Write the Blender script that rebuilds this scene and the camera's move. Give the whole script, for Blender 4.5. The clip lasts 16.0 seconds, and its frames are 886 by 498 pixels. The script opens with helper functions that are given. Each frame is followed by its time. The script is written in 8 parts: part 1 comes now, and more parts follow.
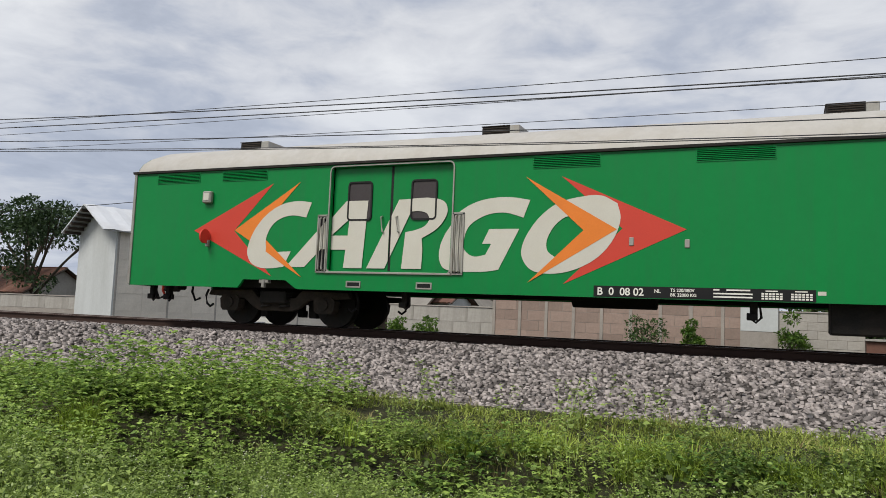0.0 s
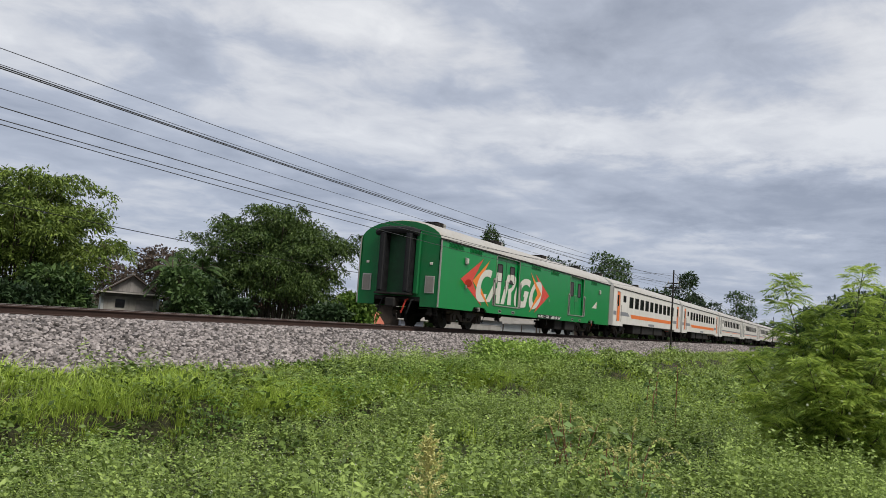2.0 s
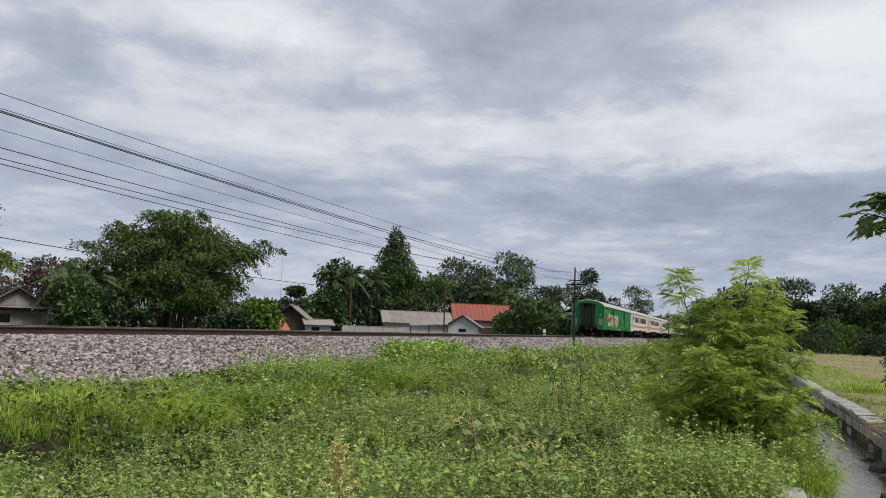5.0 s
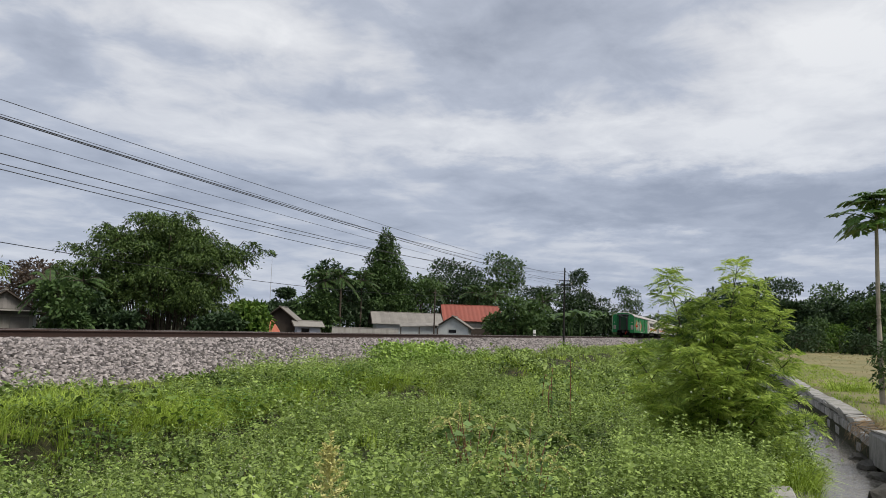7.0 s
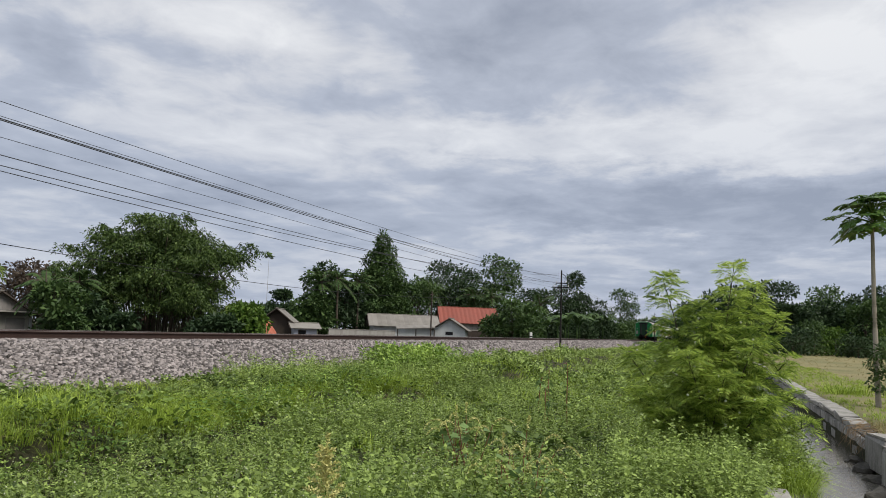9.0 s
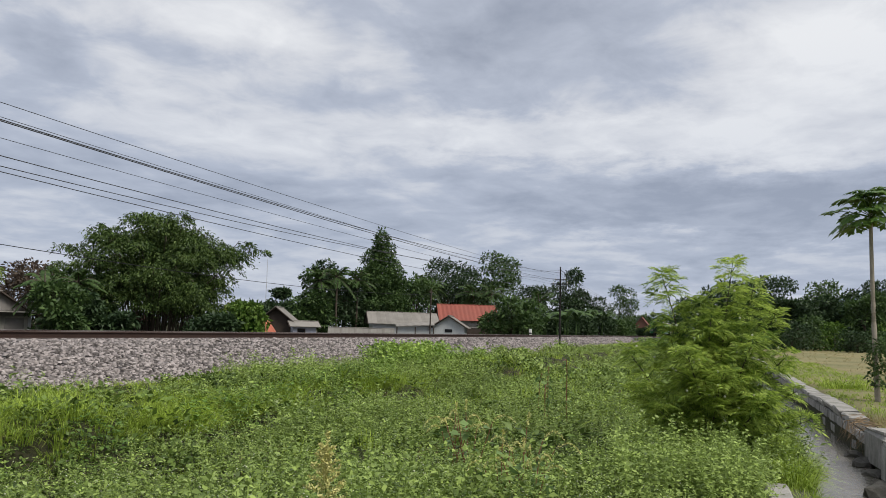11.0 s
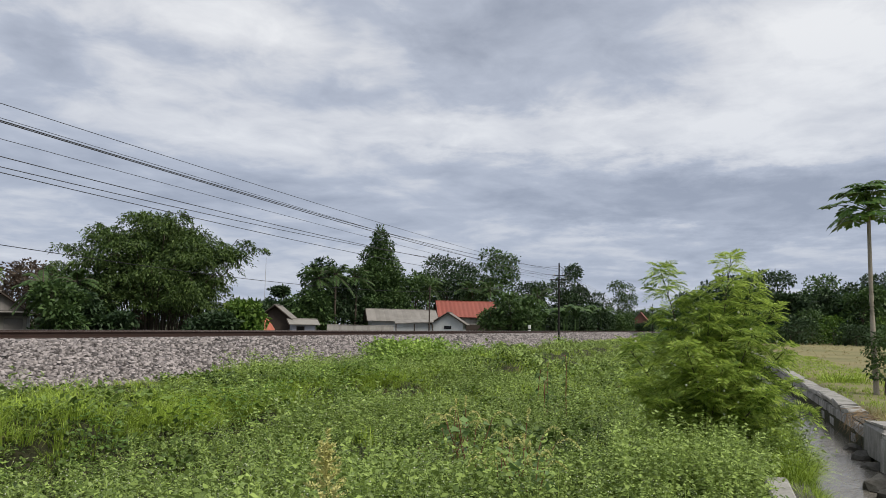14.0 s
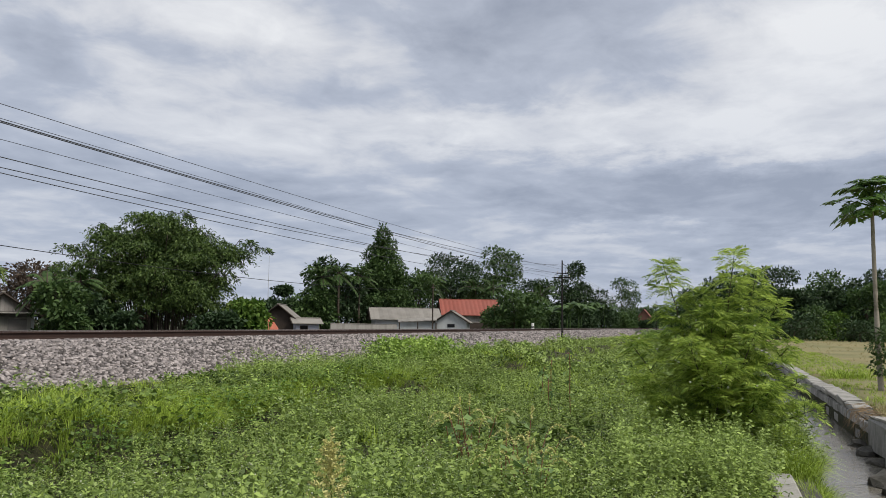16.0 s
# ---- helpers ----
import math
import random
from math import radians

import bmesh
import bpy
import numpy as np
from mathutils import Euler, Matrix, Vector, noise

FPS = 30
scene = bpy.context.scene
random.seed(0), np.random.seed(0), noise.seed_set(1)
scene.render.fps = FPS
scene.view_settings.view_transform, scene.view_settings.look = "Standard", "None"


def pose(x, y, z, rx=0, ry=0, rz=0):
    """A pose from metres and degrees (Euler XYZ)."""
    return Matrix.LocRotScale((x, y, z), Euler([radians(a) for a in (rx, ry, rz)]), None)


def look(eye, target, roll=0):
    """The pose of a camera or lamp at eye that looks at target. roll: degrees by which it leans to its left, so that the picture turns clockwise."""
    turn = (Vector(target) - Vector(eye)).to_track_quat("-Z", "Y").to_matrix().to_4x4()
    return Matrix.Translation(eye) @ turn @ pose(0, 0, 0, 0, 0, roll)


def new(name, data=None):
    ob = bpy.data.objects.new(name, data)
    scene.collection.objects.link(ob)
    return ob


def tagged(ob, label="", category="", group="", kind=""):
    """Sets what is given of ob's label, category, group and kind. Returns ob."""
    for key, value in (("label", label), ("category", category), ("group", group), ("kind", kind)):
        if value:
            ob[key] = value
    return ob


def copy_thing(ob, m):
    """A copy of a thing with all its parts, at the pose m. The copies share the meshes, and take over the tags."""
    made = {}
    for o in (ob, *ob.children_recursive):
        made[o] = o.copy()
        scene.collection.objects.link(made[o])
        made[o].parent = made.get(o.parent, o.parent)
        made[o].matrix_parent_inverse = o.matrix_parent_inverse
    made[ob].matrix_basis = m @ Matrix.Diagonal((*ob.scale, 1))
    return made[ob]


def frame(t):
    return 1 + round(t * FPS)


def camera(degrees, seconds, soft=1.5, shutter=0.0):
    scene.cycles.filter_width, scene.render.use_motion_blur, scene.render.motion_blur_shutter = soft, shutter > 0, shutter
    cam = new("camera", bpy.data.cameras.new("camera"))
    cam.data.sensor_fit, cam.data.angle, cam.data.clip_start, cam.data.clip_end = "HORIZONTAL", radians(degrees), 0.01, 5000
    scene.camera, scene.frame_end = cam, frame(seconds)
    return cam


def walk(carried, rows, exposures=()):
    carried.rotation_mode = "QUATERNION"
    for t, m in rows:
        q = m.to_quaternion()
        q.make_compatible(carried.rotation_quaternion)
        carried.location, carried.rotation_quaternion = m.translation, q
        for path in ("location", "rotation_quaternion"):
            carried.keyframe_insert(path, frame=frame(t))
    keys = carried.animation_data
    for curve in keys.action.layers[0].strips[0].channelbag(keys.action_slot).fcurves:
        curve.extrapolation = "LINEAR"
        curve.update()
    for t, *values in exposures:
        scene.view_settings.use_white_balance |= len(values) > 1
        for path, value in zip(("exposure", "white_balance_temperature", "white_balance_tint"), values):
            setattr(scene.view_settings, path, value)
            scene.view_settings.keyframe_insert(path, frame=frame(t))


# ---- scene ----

# ---- camera: a phone held at the field's edge, turning with the train ----
EYE = Vector((0.0, 0.0, 0.255))        # rail top is z = 0, the track runs along x
cam = camera(59.22, 16.0, soft=0.85)
# seconds, heading from the track's normal, pitch, lean (degrees)
TURNS = [
    (0.0, -24.06, 5.07, 2.38),
    (0.3, -7.76, 5.15, 2.88),
    (0.6, 11.53, 5.26, 3.43),
    (0.9, 30.56, 5.39, 3.46),
    (1.2, 45.54, 5.13, 4.13),
    (1.5, 55.00, 5.03, 4.21),
    (2.0, 62.60, 5.25, 4.14),
    (2.5, 65.37, 5.34, 3.55),
    (3.0, 66.80, 5.44, 3.18),
    (3.5, 67.66, 5.53, 2.99),
    (4.0, 68.53, 5.64, 2.62),
    (6.5, 70.03, 5.86, 1.93),
    (7.0, 70.27, 5.88, 1.87),
    (7.5, 70.41, 5.90, 1.88),
    (8.0, 70.45, 5.95, 1.90),
    (8.5, 70.46, 5.99, 1.93),
    (9.0, 70.49, 6.04, 1.99),
    (11.5, 70.61, 5.81, 1.50),
    (12.0, 70.64, 5.79, 1.41),
    (12.5, 70.68, 5.75, 1.35),
    (13.0, 70.69, 5.66, 1.24),
    (13.5, 70.71, 5.60, 1.17),
    (14.0, 70.70, 5.62, 1.16),
    (14.5, 70.67, 5.63, 1.12),
    (15.0, 70.59, 5.58, 0.99),
    (15.5, 70.52, 5.52, 0.88),
    (16.0, 70.49, 5.49, 0.82),
]


def aim(yaw, pitch, lean):
    y, p = radians(yaw), radians(pitch)
    way = Vector((math.sin(y) * math.cos(p), math.cos(y) * math.cos(p), math.sin(p)))
    return look(EYE, EYE + way, lean)


walk(cam, [(t, aim(y, p, l)) for t, y, p, l in TURNS])
scene.view_settings.exposure = 0.0

# ---- world: an overcast, broken layer of cloud over a Nishita sky ----
SUN_EL, SUN_AZ = 52.0, 200.0
world = bpy.data.worlds.new("world")
scene.world = world
world.use_nodes = True


def link(nt, a, b):
    nt.links.new(a, b)


def add(nt, kind, **kw):
    n = nt.nodes.new(kind)
    for k, v in kw.items():
        if k.startswith("in_"):
            n.inputs[k[3:].replace("_", " ")].default_value = v
        elif k == "op":
            n.operation = v
        elif k == "blend":
            n.blend_type = v
        elif k == "dtype":
            n.data_type = v
    return n


def ramp(nt, stops):
    n = nt.nodes.new("ShaderNodeValToRGB")
    e = n.color_ramp.elements
    while len(e) < len(stops):
        e.new(0.5)
    for el, (p, c) in zip(e, stops):
        el.position = p
        el.color = (*c, 1) if len(c) == 3 else c
    return n


CLOUD_BANKS = ((75.5, 20.0, 13, 5.0, 0.06), (45.0, 17.5, 9, 2.4, 0.05), (50.0, 10.0, 9, 2.2, 0.06), (94.0, 8.7, 19, 2.9, 0.18), (58.0, 8.0, 12, 1.6, 0.07), (82.0, 10.3, 14, 2.4, 0.07), (92.0, 3.8, 22, 1.3, 0.06), (70.0, 12.0, 6, 1.2, 0.03),
               (81.0, 14.2, 20, 1.7, -0.06), (66.0, 19.5, 3.0, 4.5, -0.05), (97.0, 19.0, 7, 4.0, -0.06), (84.5, 6.8, 7, 0.9, -0.05), (55.0, 20.5, 6, 2.5, -0.04), (-28.0, 17.0, 12, 5, -0.05), (-47.0, 14.0, 6, 5, 0.05), (-50.0, 8.0, 9, 2.5, 0.05))


def make_sky():
    nt = world.node_tree
    nt.nodes.clear()
    out = add(nt, "ShaderNodeOutputWorld")
    bg = add(nt, "ShaderNodeBackground")
    bg.inputs["Strength"].default_value = 0.115
    sky = add(nt, "ShaderNodeTexSky")
    sky.sky_type, sky.sun_disc = "NISHITA", False
    sky.sun_elevation, sky.sun_rotation = radians(SUN_EL), radians(SUN_AZ)
    co = add(nt, "ShaderNodeTexCoord")
    sep = add(nt, "ShaderNodeSeparateXYZ")
    link(nt, co.outputs["Generated"], sep.inputs[0])
    # the direction laid out on a flat cloud deck
    zz = add(nt, "ShaderNodeMath", op="MAXIMUM")
    link(nt, sep.outputs["Z"], zz.inputs[0])
    zz.inputs[1].default_value = 0.0
    zp = add(nt, "ShaderNodeMath", op="ADD")
    link(nt, zz.outputs[0], zp.inputs[0])
    zp.inputs[1].default_value = 0.12
    dx, dy = add(nt, "ShaderNodeMath", op="DIVIDE"), add(nt, "ShaderNodeMath", op="DIVIDE")
    link(nt, sep.outputs["X"], dx.inputs[0]); link(nt, zp.outputs[0], dx.inputs[1])
    link(nt, sep.outputs["Y"], dy.inputs[0]); link(nt, zp.outputs[0], dy.inputs[1])
    cmb = add(nt, "ShaderNodeCombineXYZ")
    link(nt, dx.outputs[0], cmb.inputs[0]); link(nt, dy.outputs[0], cmb.inputs[1])
    total = None
    for scale, detail, rough, bend, weight in ((0.5, 3.0, 0.5, 0.3, 0.33), (1.4, 5.0, 0.52, 0.5, 0.4), (4.2, 7.0, 0.58, 0.4, 0.27)):
        n = add(nt, "ShaderNodeTexNoise", in_Scale=scale, in_Detail=detail, in_Roughness=rough, in_Distortion=bend)
        link(nt, cmb.outputs[0], n.inputs["Vector"])
        m = add(nt, "ShaderNodeMath", op="MULTIPLY_ADD")
        link(nt, n.outputs["Fac"], m.inputs[0])
        m.inputs[1].default_value = weight
        if total:
            link(nt, total, m.inputs[2])
        else:
            m.inputs[2].default_value = 0.0
        total = m.outputs[0]
    # cloud banks and thin places: heading, height, half width, half height (degrees), thickness
    ragged = add(nt, "ShaderNodeTexNoise", in_Scale=5.0, in_Detail=6.0, in_Roughness=0.62)
    link(nt, cmb.outputs[0], ragged.inputs["Vector"])
    off = add(nt, "ShaderNodeVectorMath", op="MULTIPLY_ADD")
    link(nt, ragged.outputs["Color"], off.inputs[0])
    off.inputs[1].default_value = (0.16, 0.16, 0.07)
    off.inputs[2].default_value = (-0.08, -0.08, -0.035)
    ways = add(nt, "ShaderNodeVectorMath", op="ADD")
    link(nt, co.outputs["Generated"], ways.inputs[0]); link(nt, off.outputs[0], ways.inputs[1])
    for az, el, wide, high, amount in CLOUD_BANKS:
        a, e = radians(az), radians(el)
        mp = add(nt, "ShaderNodeMapping")
        mp.vector_type = "TEXTURE"
        mp.inputs["Location"].default_value = (math.sin(a) * math.cos(e), math.cos(a) * math.cos(e), math.sin(e))
        mp.inputs["Rotation"].default_value = (0, 0, -a)
        mp.inputs["Scale"].default_value = (radians(wide), 0.6, radians(high))
        link(nt, ways.outputs[0], mp.inputs[0])
        ln = add(nt, "ShaderNodeVectorMath", op="LENGTH")
        link(nt, mp.outputs[0], ln.inputs[0])
        soft = add(nt, "ShaderNodeMapRange")
        soft.interpolation_type = "SMOOTHSTEP"
        soft.inputs[1].default_value, soft.inputs[2].default_value, soft.inputs[3].default_value, soft.inputs[4].default_value = 0.35, 1.35, -amount, 0.0
        link(nt, ln.outputs["Value"], soft.inputs[0])
        m = add(nt, "ShaderNodeMath", op="ADD")
        link(nt, total, m.inputs[0]); link(nt, soft.outputs[0], m.inputs[1])
        total = m.outputs[0]
    shade = ramp(nt, [(0.3, (2.5, 2.8, 3.5)), (0.45, (4.2, 4.55, 5.35)), (0.525, (6.0, 6.15, 6.55)), (0.62, (7.5, 7.6, 7.8))])
    link(nt, total, shade.inputs[0])
    mix = add(nt, "ShaderNodeMix", dtype="RGBA")
    mix.inputs[0].default_value = 0.93
    link(nt, sky.outputs[0], mix.inputs[6]); link(nt, shade.outputs[0], mix.inputs[7])
    # thicker, bluer cloud towards the horizon
    low = add(nt, "ShaderNodeMapRange")
    low.inputs[1].default_value, low.inputs[2].default_value, low.inputs[3].default_value, low.inputs[4].default_value = 0.0, 0.34, 0.6, 0.0
    link(nt, sep.outputs["Z"], low.inputs[0])
    far = add(nt, "ShaderNodeMix", dtype="RGBA")
    link(nt, low.outputs[0], far.inputs[0]); link(nt, mix.outputs[2], far.inputs[6])
    far.inputs[7].default_value = (3.4, 3.95, 5.15, 1)
    link(nt, far.outputs[2], bg.inputs["Color"])
    link(nt, bg.outputs[0], out.inputs[0])


make_sky()
sun_data = bpy.data.lights.new("sun", "SUN")
sun_data.energy, sun_data.angle, sun_data.color = 3.2, radians(24), (1.0, 0.95, 0.86)
sun = new("sun", sun_data)
_s = Vector((math.sin(radians(SUN_AZ)) * math.cos(radians(SUN_EL)), math.cos(radians(SUN_AZ)) * math.cos(radians(SUN_EL)), math.sin(radians(SUN_EL))))
sun.matrix_world = look(_s * 200, (0, 0, 0))

# ---- materials ----
def mat(name, col, rough=0.6, metal=0.0, var=0.12, scale=3.0, fine=40.0, bump=0.0, dist=0.01, stain=None, stain_amt=0.35, stain_scale=0.7, island=0.0, obj_random=0.0, streak=0.0):
    """A principled surface with broad and fine colour variation, optional stains, streaks and relief."""
    m = bpy.data.materials.new(name)
    m.use_nodes = True
    nt = m.node_tree
    b = nt.nodes["Principled BSDF"]
    b.inputs["Roughness"].default_value, b.inputs["Metallic"].default_value = rough, metal
    b.inputs["Specular IOR Level"].default_value = 0.3
    co = add(nt, "ShaderNodeTexCoord")
    src = co.outputs["Object"]
    n1 = add(nt, "ShaderNodeTexNoise", in_Scale=scale, in_Detail=5.0, in_Roughness=0.6)
    n2 = add(nt, "ShaderNodeTexNoise", in_Scale=fine, in_Detail=4.0, in_Roughness=0.65)
    link(nt, src, n1.inputs["Vector"]); link(nt, src, n2.inputs["Vector"])
    s = add(nt, "ShaderNodeMath", op="ADD")
    link(nt, n1.outputs["Fac"], s.inputs[0]); link(nt, n2.outputs["Fac"], s.inputs[1])
    val = add(nt, "ShaderNodeMapRange")
    val.inputs[1].default_value, val.inputs[2].default_value = 0.6, 1.4
    val.inputs[3].default_value, val.inputs[4].default_value = 1 - var, 1 + var
    link(nt, s.outputs[0], val.inputs[0])
    last = val.outputs[0]
    if island or obj_random:
        g = add(nt, "ShaderNodeNewGeometry") if island else add(nt, "ShaderNodeObjectInfo")
        r = add(nt, "ShaderNodeMapRange")
        a = island or obj_random
        r.inputs[3].default_value, r.inputs[4].default_value = 1 - a, 1 + a
        link(nt, g.outputs["Random Per Island" if island else "Random"], r.inputs[0])
        mu = add(nt, "ShaderNodeMath", op="MULTIPLY")
        link(nt, last, mu.inputs[0]); link(nt, r.outputs[0], mu.inputs[1])
        last = mu.outputs[0]
    hsv = add(nt, "ShaderNodeHueSaturation")
    hsv.inputs["Color"].default_value = (*col, 1)
    link(nt, last, hsv.inputs["Value"])
    colour = hsv.outputs[0]
    if stain:
        mp = add(nt, "ShaderNodeMapping")
        link(nt, src, mp.inputs[0])
        if streak:
            mp.inputs["Scale"].default_value = (streak, streak, 0.25)
        n3 = add(nt, "ShaderNodeTexNoise", in_Scale=stain_scale, in_Detail=7.0, in_Roughness=0.65)
        link(nt, mp.outputs[0], n3.inputs["Vector"])
        r3 = add(nt, "ShaderNodeMapRange")
        r3.inputs[1].default_value, r3.inputs[2].default_value, r3.inputs[4].default_value = 0.45, 0.72, stain_amt
        link(nt, n3.outputs["Fac"], r3.inputs[0])
        mx = add(nt, "ShaderNodeMix", dtype="RGBA")
        link(nt, r3.outputs[0], mx.inputs[0]); link(nt, colour, mx.inputs[6])
        mx.inputs[7].default_value = (*stain, 1)
        colour = mx.outputs[2]
    link(nt, colour, b.inputs["Base Color"])
    if bump:
        bp = add(nt, "ShaderNodeBump")
        bp.inputs["Strength"].default_value, bp.inputs["Distance"].default_value = bump, dist
        link(nt, s.outputs[0], bp.inputs["Height"]); link(nt, bp.outputs[0], b.inputs["Normal"])
    return m


def leaf_mat(name, col, light, var=0.35, through_light=0.3, rough=0.55):
    """Leaves: each blade between two greens, some light passing through."""
    m = bpy.data.materials.new(name)
    m.use_nodes = True
    nt = m.node_tree
    b = nt.nodes["Principled BSDF"]
    b.inputs["Roughness"].default_value = rough
    b.inputs["Specular IOR Level"].default_value = 0.3
    g = add(nt, "ShaderNodeNewGeometry")
    co = add(nt, "ShaderNodeTexCoord")
    n = add(nt, "ShaderNodeTexNoise", in_Scale=0.8, in_Detail=3.0)
    link(nt, co.outputs["Object"], n.inputs["Vector"])
    s = add(nt, "ShaderNodeMath", op="MULTIPLY_ADD")
    link(nt, n.outputs["Fac"], s.inputs[0]); s.inputs[1].default_value = 1.2
    h = add(nt, "ShaderNodeMath", op="MULTIPLY_ADD")
    link(nt, g.outputs["Random Per Island"], h.inputs[0]); h.inputs[1].default_value = 0.8; h.inputs[2].default_value = -0.5
    link(nt, h.outputs[0], s.inputs[2])
    mx = add(nt, "ShaderNodeMix", dtype="RGBA")
    link(nt, s.outputs[0], mx.inputs[0])
    mx.clamp_factor = True
    mx.inputs[6].default_value, mx.inputs[7].default_value = (*col, 1), (*light, 1)
    link(nt, mx.outputs[2], b.inputs["Base Color"])
    tr = add(nt, "ShaderNodeBsdfTranslucent")
    link(nt, mx.outputs[2], tr.inputs[0])
    ms = add(nt, "ShaderNodeMixShader")
    ms.inputs[0].default_value = through_light
    link(nt, b.outputs[0], ms.inputs[1]); link(nt, tr.outputs[0], ms.inputs[2])
    link(nt, ms.outputs[0], nt.nodes["Material Output"].inputs[0])
    return m


GREEN = mat("green paint", (0.001, 0.2, 0.044), 0.32, var=0.07, scale=0.8, fine=9, stain=(0.02, 0.14, 0.05), stain_amt=0.35, stain_scale=1.4, streak=5)
GREEN_DULL = mat("green paint dull", (0.004, 0.13, 0.036), 0.5, var=0.12, scale=2, fine=14, stain=(0.03, 0.06, 0.03), stain_amt=0.4, stain_scale=2)
ROOF_PAINT = mat("roof paint", (0.4, 0.385, 0.36), 0.55, var=0.1, scale=1.2, fine=10, stain=(0.3, 0.27, 0.22), stain_amt=0.5, stain_scale=0.8, streak=3)
# green door paint with the shade of a deep doorway put into its colour
SHADED_GREEN = mat("grimy green darkened for shade", (0.01, 0.05, 0.02), 0.6, var=0.3, scale=3, stain=(0.012, 0.02, 0.014), stain_amt=0.6, stain_scale=2)
RED = mat("red film", (0.55, 0.055, 0.035), 0.45, var=0.06)
ORANGE = mat("orange film", (0.72, 0.2, 0.03), 0.45, var=0.06)
CREAM = mat("cream film", (0.56, 0.54, 0.48), 0.45, var=0.06, stain=(0.5, 0.46, 0.38), stain_amt=0.3, stain_scale=2)
WHITE_BODY = mat("white coach paint", (0.66, 0.64, 0.6), 0.4, var=0.06, scale=1, stain=(0.45, 0.42, 0.37), stain_amt=0.35, stain_scale=1.3, streak=4)
ORANGE_BODY = mat("orange coach paint", (0.72, 0.17, 0.03), 0.42, var=0.08)
GREY_BODY = mat("grey coach paint", (0.2, 0.21, 0.23), 0.45, var=0.08)
BLACK = mat("black rubber", (0.012, 0.012, 0.013), 0.7, var=0.3, bump=0.3, dist=0.01)
UNDER = mat("grimy underframe iron", (0.013, 0.012, 0.011), 0.8, var=0.4, scale=5, stain=(0.035, 0.025, 0.02), stain_amt=0.6, stain_scale=3, bump=0.3)
BOGIE = mat("brake dust iron", (0.03, 0.024, 0.019), 0.85, var=0.5, scale=6, stain=(0.075, 0.052, 0.037), stain_amt=0.6, stain_scale=4, bump=0.5)
WIRE = mat("weathered cable", (0.05, 0.05, 0.055), 0.6, var=0.2)
STEEL = mat("bare steel", (0.36, 0.35, 0.32), 0.45, metal=0.5, var=0.15, stain=(0.2, 0.13, 0.08), stain_amt=0.4, stain_scale=6)
GLASS_DARK = mat("dark window glass", (0.012, 0.013, 0.014), 0.08, var=0.1)
SCREEN_DARK = mat("dark window mesh", (0.05, 0.042, 0.045), 0.6, var=0.15)
PLATE_BLACK = mat("black plate", (0.008, 0.008, 0.009), 0.5, var=0.1)
LETTER_WHITE = mat("white lettering", (0.72, 0.71, 0.66), 0.5, var=0.05)
RAIL_HEAD = mat("worn rail", (0.3, 0.26, 0.23), 0.35, metal=0.8, var=0.2, fine=20)
RAIL_RUST = mat("rusty rail", (0.04, 0.022, 0.017), 0.85, var=0.3, scale=6, fine=60, bump=0.3, stain=(0.03, 0.018, 0.014), stain_amt=0.6, stain_scale=3)
SLEEPER = mat("concrete sleeper", (0.33, 0.31, 0.28), 0.85, var=0.15, bump=0.4, stain=(0.14, 0.1, 0.07), stain_amt=0.5, stain_scale=3)
STONE = mat("ballast stone", (0.255, 0.228, 0.22), 0.9, var=0.25, scale=14, fine=80, island=0.66, bump=0.3, dist=0.004)
# bed colour kept dark to stand for shade in the gaps between stones
BED = mat("ballast bed with gap shade", (0.075, 0.066, 0.062), 0.95, var=0.6, scale=14, fine=50, bump=1.0, dist=0.03)
SOIL = mat("weedy soil", (0.04, 0.042, 0.02), 0.95, var=0.6, scale=6, fine=60, bump=1.0, dist=0.05, stain=(0.09, 0.085, 0.032), stain_amt=0.7, stain_scale=9)
CONCRETE = mat("weathered concrete", (0.34, 0.325, 0.3), 0.9, var=0.25, scale=3, fine=22, bump=0.6, stain=(0.08, 0.085, 0.06), stain_amt=0.75, stain_scale=2.6, obj_random=0.12)
MUD = mat("dark masonry", (0.085, 0.08, 0.07), 0.85, var=0.45, scale=4, fine=24, bump=0.8, dist=0.02, stain=(0.04, 0.038, 0.03), stain_amt=0.7, stain_scale=1.6, streak=3)
MASONRY = mat("stained pale masonry", (0.33, 0.32, 0.3), 0.9, var=0.3, scale=5, fine=30, bump=0.8, dist=0.015, stain=(0.07, 0.068, 0.055), stain_amt=0.85, stain_scale=3.2, streak=1.5, obj_random=0.22)
PLASTER = mat("grey plaster", (0.38, 0.36, 0.33), 0.9, var=0.2, scale=0.7, fine=8, stain=(0.15, 0.14, 0.12), stain_amt=0.7, stain_scale=0.6, streak=2, bump=0.3)
PALE = mat("pale plaster", (0.5, 0.52, 0.52), 0.85, var=0.1, scale=0.8, fine=8, stain=(0.35, 0.36, 0.35), stain_amt=0.5, stain_scale=0.5, streak=2)
BLOCK = mat("grey block", (0.4, 0.375, 0.34), 0.92, var=0.2, scale=0.9, fine=10, obj_random=0.1, stain=(0.2, 0.185, 0.16), stain_amt=0.75, stain_scale=0.9, bump=0.4)
SHED_BLOCK = mat("pale beige block", (0.7, 0.65, 0.575), 0.92, var=0.14, scale=0.9, fine=12, obj_random=0.05, stain=(0.42, 0.385, 0.33), stain_amt=0.7, stain_scale=0.9)
